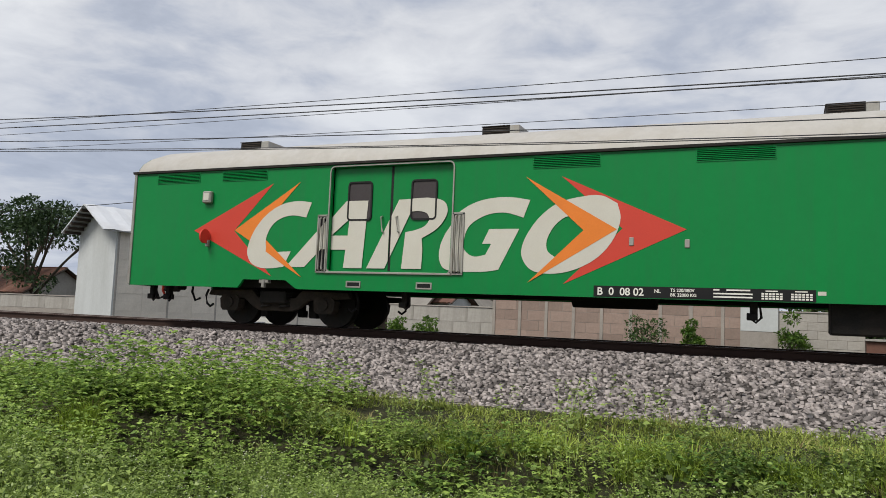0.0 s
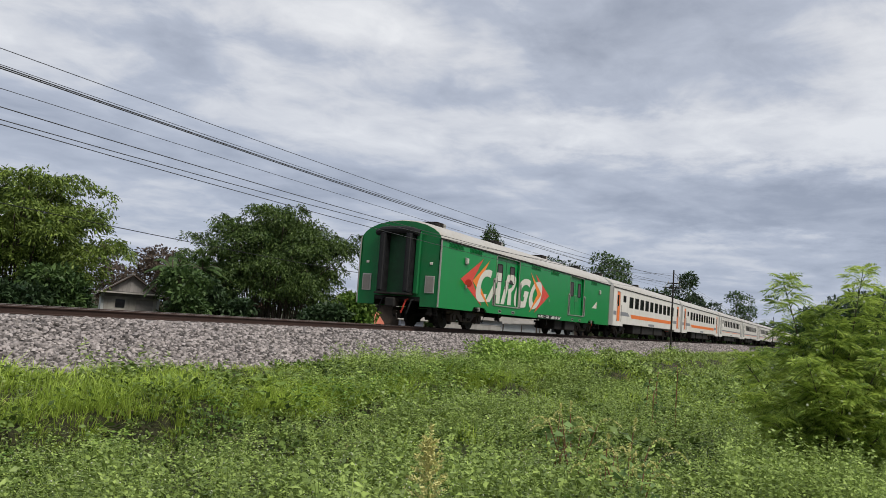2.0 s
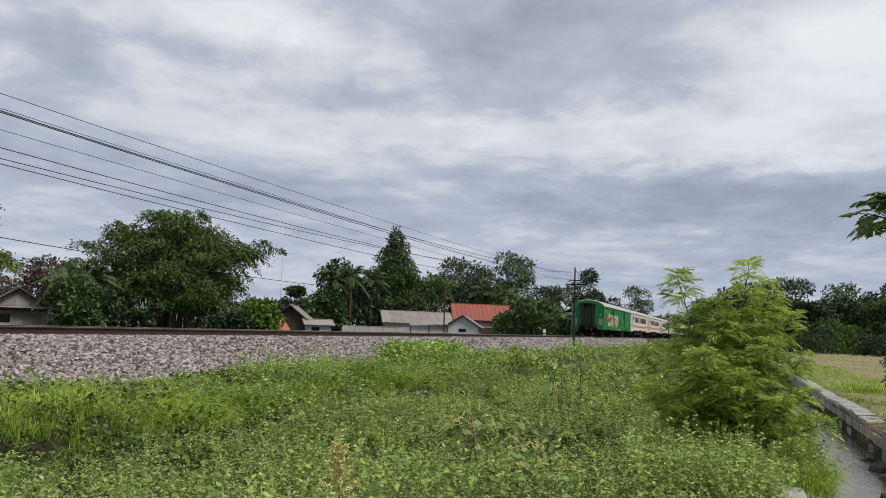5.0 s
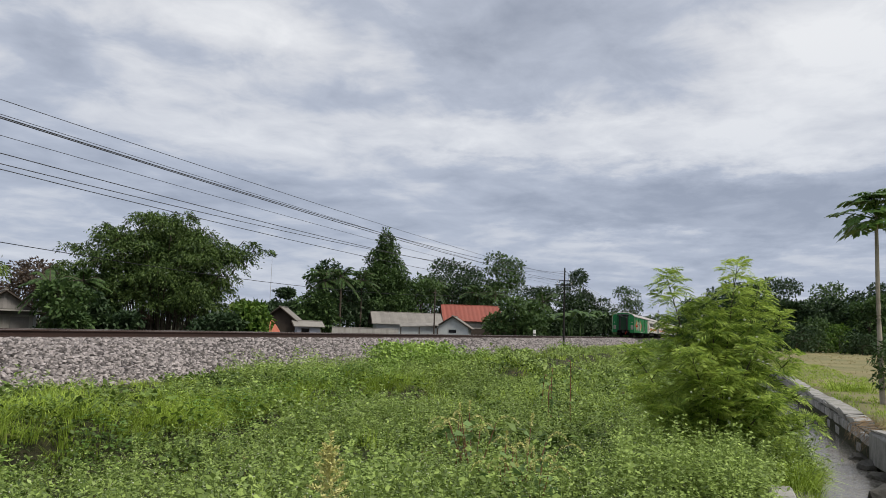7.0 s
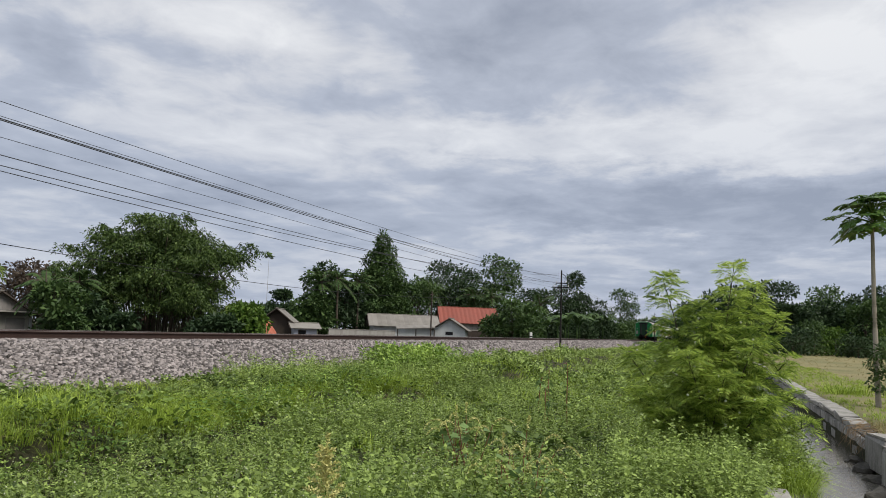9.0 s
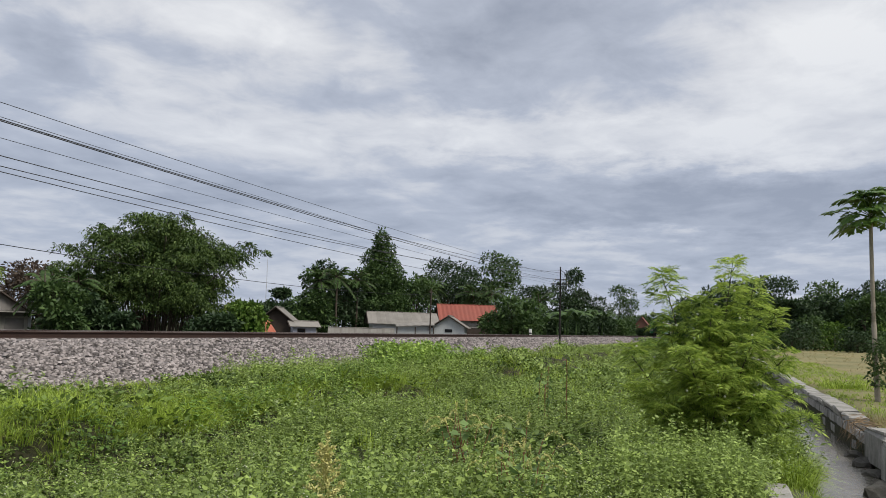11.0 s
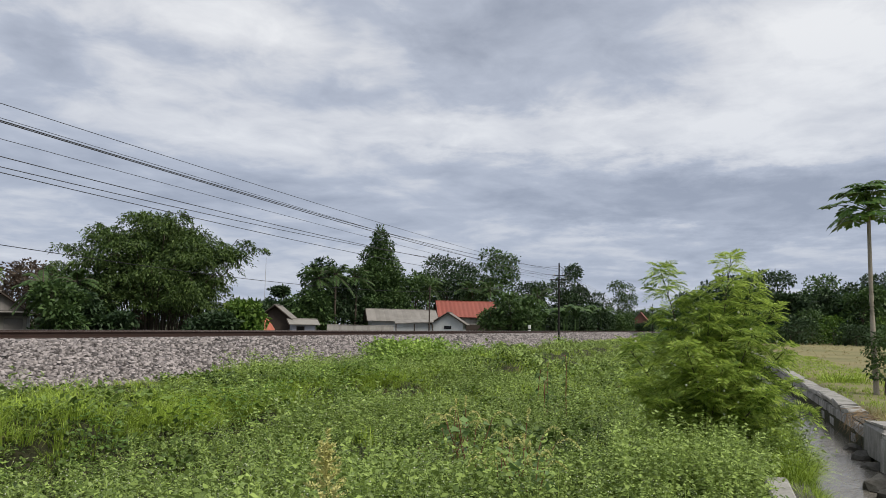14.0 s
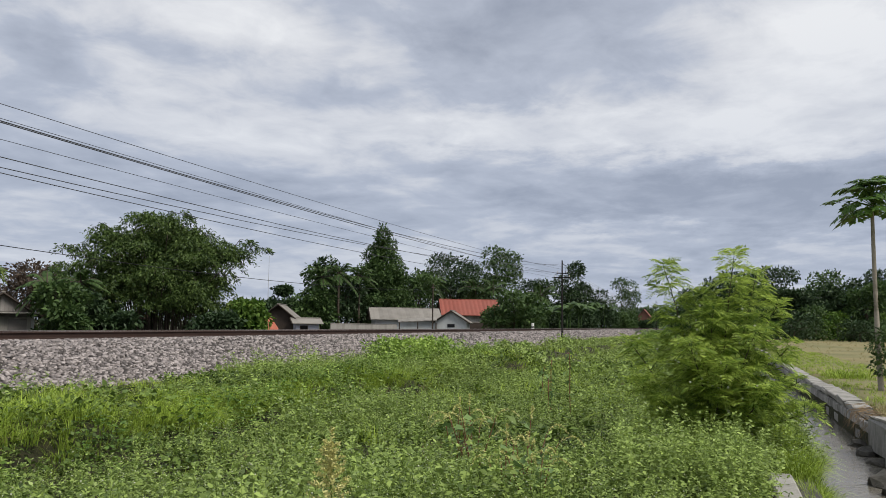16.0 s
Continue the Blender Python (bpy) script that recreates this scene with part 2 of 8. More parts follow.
BRICK_BLOCK = mat("pinkish block", (0.29, 0.215, 0.18), 0.92, var=0.2, scale=1.1, fine=10, obj_random=0.16, stain=(0.2, 0.175, 0.155), stain_amt=0.75, stain_scale=0.7, bump=0.4)
MORTAR = mat("mortar", (0.32, 0.29, 0.26), 0.95, var=0.2, scale=1.5, stain=(0.18, 0.165, 0.15), stain_amt=0.6, stain_scale=1.2)
TIN = mat("weathered sheet roof", (0.6, 0.62, 0.65), 0.45, metal=0.1, var=0.08, stain=(0.35, 0.33, 0.3), stain_amt=0.4, stain_scale=0.5)
ASBESTOS = mat("fibre cement sheet", (0.22, 0.205, 0.185), 0.9, var=0.15, scale=1.2, fine=12, obj_random=0.12, stain=(0.14, 0.13, 0.11), stain_amt=0.6, stain_scale=0.8)
ORANGE_TILE = mat("orange clay tiles", (0.36, 0.13, 0.07), 0.85, var=0.2, fine=10, obj_random=0.15, stain=(0.2, 0.1, 0.07), stain_amt=0.5)
LILAC = mat("lilac grey plaster", (0.42, 0.43, 0.5), 0.85, var=0.08, scale=0.8, stain=(0.36, 0.36, 0.4), stain_amt=0.4, stain_scale=0.6)
CLAY = mat("clay tiles", (0.15, 0.075, 0.055), 0.85, var=0.2, fine=10, obj_random=0.2, stain=(0.1, 0.06, 0.045), stain_amt=0.5)
RED_TILE = mat("red painted sheet roof", (0.24, 0.075, 0.055), 0.75, var=0.12, obj_random=0.1, stain=(0.3, 0.07, 0.05), stain_amt=0.4)
WOOD_DARK = mat("dark timber", (0.05, 0.038, 0.03), 0.8, var=0.3)
WOOD_GREY = mat("grey timber boards", (0.24, 0.225, 0.215), 0.85, var=0.2, obj_random=0.15)
TARP = mat("orange tarpaulin", (0.4, 0.12, 0.07), 0.6, var=0.15)
BARK = mat("bark", (0.075, 0.06, 0.045), 0.9, var=0.3, scale=4, fine=30, bump=0.6)
BARK_PALE = mat("pale bark", (0.3, 0.27, 0.22), 0.9, var=0.25, scale=8, fine=30, bump=0.6, stain=(0.14, 0.12, 0.09), stain_amt=0.6, stain_scale=4)
LEAF = leaf_mat("broad leaf", (0.026, 0.058, 0.018), (0.1, 0.165, 0.046), through_light=0.22)
LEAF_DARK = leaf_mat("dark leaf", (0.015, 0.034, 0.014), (0.055, 0.095, 0.034), through_light=0.2)
LEAF_BAMBOO = leaf_mat("bamboo leaf", (0.02, 0.046, 0.012), (0.125, 0.19, 0.045), through_light=0.22)
LEAF_BAMBOO_LIGHT = leaf_mat("young bamboo leaf", (0.035, 0.07, 0.014), (0.24, 0.32, 0.06), through_light=0.25)
LEAF_YELLOW = leaf_mat("young leaf", (0.045, 0.11, 0.015), (0.15, 0.24, 0.04))
LEAF_PAPAYA = leaf_mat("papaya leaf", (0.03, 0.075, 0.016), (0.14, 0.24, 0.05), through_light=0.3, rough=0.4)
LEAF_RED = leaf_mat("reddish leaf", (0.06, 0.04, 0.03), (0.14, 0.11, 0.08))
LEAF_SHRUB = leaf_mat("feathery leaf", (0.1, 0.185, 0.03), (0.6, 0.73, 0.15), through_light=0.42)
WEED = leaf_mat("weed leaf", (0.085, 0.135, 0.026), (0.375, 0.49, 0.128), through_light=0.25, rough=0.42)
WEED_BRIGHT = leaf_mat("bright weed leaf", (0.09, 0.175, 0.03), (0.38, 0.52, 0.11), through_light=0.25)
# low leaves in darker greens that stand for shaded pockets between the weeds
WEED_LOW_SHADED = leaf_mat("low weed leaf darkened for shade", (0.035, 0.065, 0.012), (0.16, 0.24, 0.045), through_light=0.2)
WEED_DARK = leaf_mat("dark weed leaf", (0.045, 0.1, 0.018), (0.2, 0.34, 0.07), through_light=0.22)
GRASS = leaf_mat("grass blade", (0.13, 0.2, 0.02), (0.44, 0.57, 0.09), through_light=0.26)
TURF = leaf_mat("olive turf blade", (0.09, 0.125, 0.022), (0.4, 0.47, 0.1), through_light=0.22)
STRAW = leaf_mat("dry grass", (0.2, 0.17, 0.07), (0.42, 0.36, 0.17), through_light=0.25)
ROOT = mat("dry roots", (0.24, 0.17, 0.1), 0.9, var=0.3)
FLOWER = mat("small pale flowers", (0.5, 0.52, 0.38), 0.7, var=0.1)
SEED = leaf_mat("amaranth seed head", (0.46, 0.45, 0.14), (0.7, 0.66, 0.3), through_light=0.15)
LEAF_BLUE = leaf_mat("dull blue-green leaf", (0.07, 0.13, 0.04), (0.22, 0.33, 0.11))
STEM_RED = mat("reddish stem", (0.2, 0.08, 0.05), 0.6, var=0.2)
HILL = mat("hazy hill", (0.3, 0.37, 0.48), 1.0, var=0.1, scale=0.01, fine=0.05)
DRY_FIELD = mat("dry field soil", (0.22, 0.19, 0.09), 0.95, var=0.25, scale=0.4, fine=8, bump=0.5, dist=0.04, stain=(0.08, 0.11, 0.035), stain_amt=0.6, stain_scale=0.15)


def water_mat():
    m = bpy.data.materials.new("canal water")
    m.use_nodes = True
    nt = m.node_tree
    b = nt.nodes["Principled BSDF"]
    b.inputs["Base Color"].default_value = (0.17, 0.155, 0.13, 1)
    b.inputs["Roughness"].default_value = 0.04
    b.inputs["IOR"].default_value = 1.33
    co = add(nt, "ShaderNodeTexCoord")
    mp = add(nt, "ShaderNodeMapping")
    mp.inputs["Scale"].default_value = (7.0, 1.6, 1)
    link(nt, co.outputs["Object"], mp.inputs[0])
    n = add(nt, "ShaderNodeTexNoise", in_Scale=2.0, in_Detail=4.0, in_Distortion=1.5)
    link(nt, mp.outputs[0], n.inputs["Vector"])
    bp = add(nt, "ShaderNodeBump")
    bp.inputs["Strength"].default_value, bp.inputs["Distance"].default_value = 0.22, 0.03
    link(nt, n.outputs["Fac"], bp.inputs["Height"]); link(nt, bp.outputs[0], b.inputs["Normal"])
    return m


WATER = water_mat()

# ---- mesh helpers ----
def mesh_of(name, bm, material):
    me = bpy.data.meshes.new(name)
    bm.to_mesh(me)
    bm.free()
    for m in material if isinstance(material, (list, tuple)) else (material,):
        me.materials.append(m)
    return me


def part(name, bm, material, parent=None, label="", at=None, smooth=False):
    """Links a bmesh (or a ready mesh) as one object, under a thing or a part."""
    me = bm if isinstance(bm, bpy.types.Mesh) else mesh_of(name, bm, material)
    if smooth:
        me.polygons.foreach_set("use_smooth", [True] * len(me.polygons))
    ob = new(name, me)
    if parent is not None:
        ob.parent = parent
    if at is not None:
        ob.matrix_basis = at
    if label:
        ob["label"] = label
    return ob


def thing(name, label, category, at=None, group="", kind=""):
    ob = new(name)
    ob.empty_display_size = 0.2
    if at is not None:
        ob.matrix_basis = at
    return tagged(ob, label, category, group, kind)


def box(bm, x0, x1, y0, y1, z0, z1, bevel=0.0):
    r = bmesh.ops.create_cube(bm, size=1.0, matrix=Matrix.Translation(((x0 + x1) / 2, (y0 + y1) / 2, (z0 + z1) / 2)) @ Matrix.Diagonal((x1 - x0, y1 - y0, z1 - z0, 1)))
    if bevel:
        edges = list({e for v in r["verts"] for e in v.link_edges})
        bmesh.ops.bevel(bm, geom=edges, offset=bevel, segments=1, affect="EDGES", clamp_overlap=True)
    return bm


def boxes(*specs, bevel=0.0):
    bm = bmesh.new()
    for s in specs:
        box(bm, *s, bevel=bevel)
    return bm


def tube(bm, pts, radius, sides=6, taper=None):
    """A tube along points; taper gives the end radius."""
    rings = []
    n = len(pts)
    for i, p in enumerate(pts):
        p = Vector(p)
        a = Vector(pts[max(i - 1, 0)])
        b = Vector(pts[min(i + 1, n - 1)])
        d = (b - a).normalized()
        u = d.cross(Vector((0, 0, 1)))
        if u.length < 1e-3:
            u = d.cross(Vector((0, 1, 0)))
        u.normalize()
        v = d.cross(u)
        r = radius if taper is None else radius + (taper - radius) * i / max(n - 1, 1)
        rings.append([bm.verts.new(p + (u * math.cos(k * math.tau / sides) + v * math.sin(k * math.tau / sides)) * r) for k in range(sides)])
    for r0, r1 in zip(rings, rings[1:]):
        for k in range(sides):
            bm.faces.new((r0[k], r0[(k + 1) % sides], r1[(k + 1) % sides], r1[k]))
    bm.faces.new(rings[0][::-1])
    bm.faces.new(rings[-1])
    return bm


def cyl(bm, centre, axis, radius, depth, sides=16):
    c, a = Vector(centre), Vector(axis).normalized()
    return tube(bm, [c - a * depth / 2, c + a * depth / 2], radius, sides)


def prism(bm, outline, axis, a0, a1):
    """Extrudes a 2D outline along an axis from a0 to a1."""
    def place(p, a):
        return {"x": (a, p[0], p[1]), "y": (p[0], a, p[1]), "z": (p[0], p[1], a)}[axis]
    lo = [bm.verts.new(place(p, a0)) for p in outline]
    hi = [bm.verts.new(place(p, a1)) for p in outline]
    n = len(outline)
    bm.faces.new(lo[::-1])
    bm.faces.new(hi)
    for k in range(n):
        bm.faces.new((lo[k], lo[(k + 1) % n], hi[(k + 1) % n], hi[k]))
    bmesh.ops.recalc_face_normals(bm, faces=bm.faces[:])
    return bm


def soup(name, verts, faces_n, material, counts=None, slots=None):
    """A mesh from vertex rows and a constant number of corners a face (numpy)."""
    verts = np.asarray(verts, dtype=np.float32).reshape(-1, 3)
    idx = np.asarray(faces_n, dtype=np.int32)
    me = bpy.data.meshes.new(name)
    me.vertices.add(len(verts))
    me.vertices.foreach_set("co", verts.ravel())
    k = idx.shape[1]
    me.loops.add(idx.size)
    me.loops.foreach_set("vertex_index", idx.ravel())
    me.polygons.add(len(idx))
    me.polygons.foreach_set("loop_start", np.arange(len(idx), dtype=np.int32) * k)
    for m in material if isinstance(material, (list, tuple)) else (material,):
        me.materials.append(m)
    if slots is not None:
        me.polygons.foreach_set("material_index", np.asarray(slots, dtype=np.int32))
    me.update(calc_edges=True)
    return me


def scatter(proto_v, proto_f, places, turns, scales, lean=None):
    """Many copies of one small mesh joined: vertices and faces."""
    pv, pf = np.asarray(proto_v, float), np.asarray(proto_f, int)
    n = len(places)
    c, s = np.cos(turns), np.sin(turns)
    sc = np.asarray(scales, float).reshape(n, -1)
    if sc.shape[1] == 1:
        sc = np.repeat(sc, 3, 1)
    v = pv[None] * sc[:, None, :]
    if lean is not None:
        v[..., 0] += v[..., 2] * lean[:, None, 0]
        v[..., 1] += v[..., 2] * lean[:, None, 1]
    x = v[..., 0] * c[:, None] - v[..., 1] * s[:, None]
    y = v[..., 0] * s[:, None] + v[..., 1] * c[:, None]
    out = np.stack([x, y, v[..., 2]], -1) + np.asarray(places)[:, None, :]
    f = pf[None] + (np.arange(n) * len(pv))[:, None, None]
    return out.reshape(-1, 3), f.reshape(-1, pf.shape[1])


def join_soup(chunks):
    vs, fs, off = [], [], 0
    for v, f in chunks:
        vs.append(v)
        fs.append(f + off)
        off += len(v)
    return np.concatenate(vs), np.concatenate(fs)


# ---- ground ----
PROFILE_Y = [-600, -60, -8, -2.75, -2.74, -2.36, -2.35, -0.92, -0.9, -0.5, 3, 6.1, 6.45, 6.95, 8, 9.6, 15.9, 17.5, 24, 60, 600]
PROFILE_Z = [-1.6, -1.5, -1.4, -1.3, -1.5, -1.5, -2.1, -2.1, -1.4, -1.38, -1.4, -1.38, -1.34, -0.98, -0.93, -0.86, -0.86, -1.2, -1.4, -1.5, -1.6]


# small washed-out hollows in the bank: x, y, radius, depth
HOLLOWS = ((8.5, 6.5, 0.45, 0.3), (9.8, 6.5, 0.5, 0.34), (12.0, 6.5, 0.4, 0.26), (15.5, 6.6, 0.5, 0.28), (-7.2, 6.1, 0.35, 0.16))


def ground_z(x, y):
    x, y = np.asarray(x, float), np.asarray(y, float)
    wander = np.clip(1 - np.abs(y - 6.7) / 2.0, 0, 1) * (0.32 * np.sin(x * 0.75 + 0.4) + 0.16 * np.sin(x * 1.9 + 2.0))
    z = np.interp(y + wander, PROFILE_Y, PROFILE_Z)
    field = np.clip((np.asarray(y) + 0.5) / 1.0, 0, 1) * np.clip((9.6 - np.asarray(y)) / 1.5, 0, 1)
    lump = np.sin(np.asarray(x) * 0.9 + 1.3) * np.cos(np.asarray(y) * 0.8 + 0.4) + 0.6 * np.sin(np.asarray(x) * 2.1 + np.asarray(y) * 1.7)
    dip = sum(d * np.exp(-((np.asarray(x) - hx) ** 2 + (np.asarray(y) - hy) ** 2) / (r * r)) for hx, hy, r, d in HOLLOWS)
    return z + 0.07 * lump * field - dip


def make_ground():
    xs = np.concatenate([[-900, -400, -150, -60], np.arange(-30, 70, 0.5), [80, 100, 130, 180, 260, 400, 900, 1800]])
    ys = np.concatenate([[-900, -300, -120, -60, -30, -15, -8, -5, -3.5, -2.75, -2.74, -2.36, -2.35, -0.92, -0.9, -0.5], np.arange(0.2, 9.6, 0.24), [9.6, 12, 15.9, 17.5, 20, 24, 40, 60, 120, 300, 900]])
    X, Y = np.meshgrid(xs, ys)
    Z = ground_z(X, Y)
    v = np.stack([X, Y, Z], -1).reshape(-1, 3)
    nx, ny = len(xs), len(ys)
    i, j = np.meshgrid(np.arange(nx - 1), np.arange(ny - 1))
    a = (j * nx + i).ravel()
    f = np.stack([a, a + 1, a + nx + 1, a + nx], -1)
    yy = v[:, 1][f].mean(1)
    me = soup("ground", v, f, [SOIL, DRY_FIELD], slots=(yy < -2.75).astype(int))
    tagged(part("ground", me, None), "weedy green verge sloping down from the railway to a ditch", "ground", kind="structure")


make_ground()

# ---- track ----
TRACK_Y = 12.745
BED_Y = [9.75, 11.35, 11.6, 13.9, 14.15, 15.75]
BED_Z = [-0.9, -0.2, -0.165, -0.165, -0.2, -0.9]


def make_track():
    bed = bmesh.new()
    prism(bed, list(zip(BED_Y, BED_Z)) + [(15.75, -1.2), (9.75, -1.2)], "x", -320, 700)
    tagged(part("ballast_bed", bed, BED), "crushed stone bed under the railway track, darkened for shade between stones", "track bed", kind="structure")
    track = thing("railway_track", "single railway track of rusty steel rails on concrete sleepers", "railway track", pose(0, TRACK_Y, 0))
    foot, web, head = 0.055, 0.008, 0.033
    low = [(-foot, -0.14), (foot, -0.14), (foot, -0.128), (web, -0.112), (web, -0.036), (head, -0.028), (head, -0.008), (head - 0.006, -0.004), (-head + 0.006, -0.004), (-head, -0.008), (-head, -0.028), (-web, -0.036), (-web, -0.112), (-foot, -0.128)]
    for side in (-0.567, 0.567):
        bm = bmesh.new()
        prism(bm, [(side + a, b) for a, b in low], "x", -320, 700)
        r = part("rail", bm, RAIL_RUST, track, "rust-brown steel rail")
        bm = bmesh.new()
        prism(bm, [(side - 0.026, -0.004), (side + 0.026, -0.004), (side + 0.022, 0.0), (side - 0.022, 0.0)], "x", -320, 700)
        part("running_surface", bm, RAIL_HEAD, r, "worn shiny top of the rail")
    bm = bmesh.new()
    prism(bm, [(-1.0, -0.3), (1.0, -0.3), (0.98, -0.15), (0.35, -0.15), (0.25, -0.165), (-0.25, -0.165), (-0.35, -0.15), (-0.98, -0.15)], "x", -0.12, 0.12)
    me = mesh_of("sleeper", bm, SLEEPER)
    for k in range(200):
        part("sleeper", me, None, track, at=pose(-30 + 0.6 * k, 0, 0))


make_track()

# ---- the train ----
NEAR = -1.495                       # the side towards the camera, in a coach's own space
MOVERS, SPINNERS = [], []
RUN = [(0, -11.6), (1, 5.0), (2, 21.6), (3, 38.5), (3.5, 47.1), (5, 73.8), (7, 110.4), (9, 147.2), (12, 202.0), (16, 275.5)]
PITCH, WHEEL_R = 20.92, 0.40
ROOF_ARC = [(-1.495, 2.81), (-1.47, 2.9), (-1.38, 3.03), (-1.2, 3.17), (-0.9, 3.31), (-0.5, 3.41), (0, 3.45)]
ROOF_ARC = ROOF_ARC + [(-y, z) for y, z in ROOF_ARC[-2::-1]]


def wall_with_openings(bm, x0, x1, z0, z1, y0, y1, holes, notches=()):
    """A wall panel along x with rectangular openings; notches cut its lower edge."""
    cuts = sorted({x0, x1, *[h[0] for h in holes], *[h[1] for h in holes], *[n[0] for n in notches], *[n[1] for n in notches]})
    for a, b in zip(cuts, cuts[1:]):
        mid = (a + b) / 2
        low = max([z0] + [n[2] for n in notches if n[0] < mid < n[1]])
        spans = sorted((h[2], h[3]) for h in holes if h[0] < mid < h[1])
        z = low
        for s0, s1 in spans:
            if s0 > z:
                box(bm, a, b, y0, y1, z, s0)
            z = s1
        if z1 > z:
            box(bm, a, b, y0, y1, z, z1)
    bmesh.ops.remove_doubles(bm, verts=bm.verts[:], dist=0.0005)
    inner = [f for f in bm.faces if abs(f.normal.y) < 0.5]
    seen = {}
    for f in inner:
        key = tuple(round(c, 3) for c in f.calc_center_median())
        seen.setdefault(key, []).append(f)
    bmesh.ops.delete(bm, geom=[f for fs in seen.values() if len(fs) > 1 for f in fs], context="FACES_ONLY")
    return bm


def roof_shell(x0, x1, r0, r1):
    """The arched roof from x0 to x1, with its ends rounded down over r0 and r1 metres."""
    bm = bmesh.new()
    stations = [(x0 + r0 * (1 - math.cos(a)), math.sin(a)) for a in (0.35, 0.7, 1.1, math.pi / 2)] if r0 else [(x0, 1.0)]
    stations += [(x1 - r1 * (1 - math.cos(a)), math.sin(a)) for a in (math.pi / 2, 1.1, 0.7, 0.35)] if r1 else [(x1, 1.0)]
    rings = []
    for x, k in stations:
        k = 0.84 + 0.16 * k
        rings.append([bm.verts.new((x, y * (0.94 + 0.06 * k), 2.81 + (z - 2.81) * k)) for y, z in ROOF_ARC])
    for a, b in zip(rings, rings[1:]):
        for i in range(len(a) - 1):
            bm.faces.new((a[i], b[i], b[i + 1], a[i + 1]))
    for r in (rings[0], rings[-1]):
        bm.faces.new(r)
    bmesh.ops.recalc_face_normals(bm, faces=bm.faces[:])
    return bm


def film(outline, y, holes=(), x_from=-99, x_to=99, smooth=False):
    """A flat painted shape in the side's plane, clipped to a stretch of x."""
    bm = bmesh.new()
    for loop in (outline, *holes):
        pts = [Vector((a, 0, b)) for a, b in loop]
        if smooth:
            # rounded where the outline turns gently, sharp at its corners
            fine, n, tan = [], len(pts), []
            for i in range(n):
                a, b = pts[i] - pts[i - 1], pts[(i + 1) % n] - pts[i]
                tan.append((a.normalized() + b.normalized()) * 0.5 if a.angle(b) < 0.85 else None)
            for i in range(n):
                p, q = pts[i], pts[(i + 1) % n]
                d = (q - p).length
                m0 = tan[i] * d if tan[i] else q - p
                m1 = tan[(i + 1) % n] * d if tan[(i + 1) % n] else q - p
                for t in (0, 0.25, 0.5, 0.75):
                    fine.append(p * (2 * t ** 3 - 3 * t * t + 1) + m0 * (t ** 3 - 2 * t * t + t) + q * (3 * t * t - 2 * t ** 3) + m1 * (t ** 3 - t * t))
            pts = fine
        vs = [bm.verts.new((p.x, y, p.z)) for p in pts]
        for i in range(len(vs)):
            bm.edges.new((vs[i], vs[(i + 1) % len(vs)]))
    bmesh.ops.triangle_fill(bm, edges=bm.edges[:], use_beauty=True, use_dissolve=False, normal=(0, -1, 0))
    for at, sign in ((x_from, -1), (x_to, 1)):
        if abs(at) < 90:
            bmesh.ops.bisect_plane(bm, geom=bm.verts[:] + bm.edges[:] + bm.faces[:], plane_co=(at, 0, 0), plane_no=(sign, 0, 0), clear_outer=True)
    return bm


def rounded(x0, x1, z0, z1, r, n=4):
    pts = []
    for cx, cz, a0 in ((x1 - r, z1 - r, 0), (x0 + r, z1 - r, 90), (x0 + r, z0 + r, 180), (x1 - r, z0 + r, 270)):
        for k in range(n + 1):
            a = radians(a0 + 90 * k / n)
            pts.append((cx + r * math.cos(a), cz + r * math.sin(a)))
    return pts


def frame_ring(x0, x1, z0, z1, r, w, y0, y1):
    """A rounded rectangular frame with a real hole."""
    bm = bmesh.new()
    a, b = rounded(x0, x1, z0, z1, r), rounded(x0 + w, x1 - w, z0 + w, z1 - w, max(r - w, 0.005))
    n = len(a)
    g = [[bm.verts.new((p[0], y, p[1])) for p in ring] for ring in (a, b) for y in (y0, y1)]
    for i in range(n):
        j = (i + 1) % n
        for p, q in ((0, 1), (1, 3), (3, 2), (2, 0)):
            bm.faces.new((g[p][i], g[p][j], g[q][j], g[q][i]))
    bmesh.ops.recalc_face_normals(bm, faces=bm.faces[:])
    return bm


def lettered(body, size, material, parent, at, label="", align="LEFT"):
    """Raised lettering in the built-in font, facing the near side."""
    cu = bpy.data.curves.new("lettering", "FONT")
    cu.body, cu.size, cu.extrude, cu.offset, cu.align_x = body, size, 0.001, size * 0.018, align
    tmp = new("lettering_source", cu)
    bpy.context.view_layer.update()
    me = bpy.data.meshes.new_from_object(tmp.evaluated_get(bpy.context.evaluated_depsgraph_get()))
    bpy.data.objects.remove(tmp)
    me.materials.clear()
    me.materials.append(material)
    return part("lettering", me, None, parent, label, at=at @ pose(0, 0, 0, 90, 0, 0))


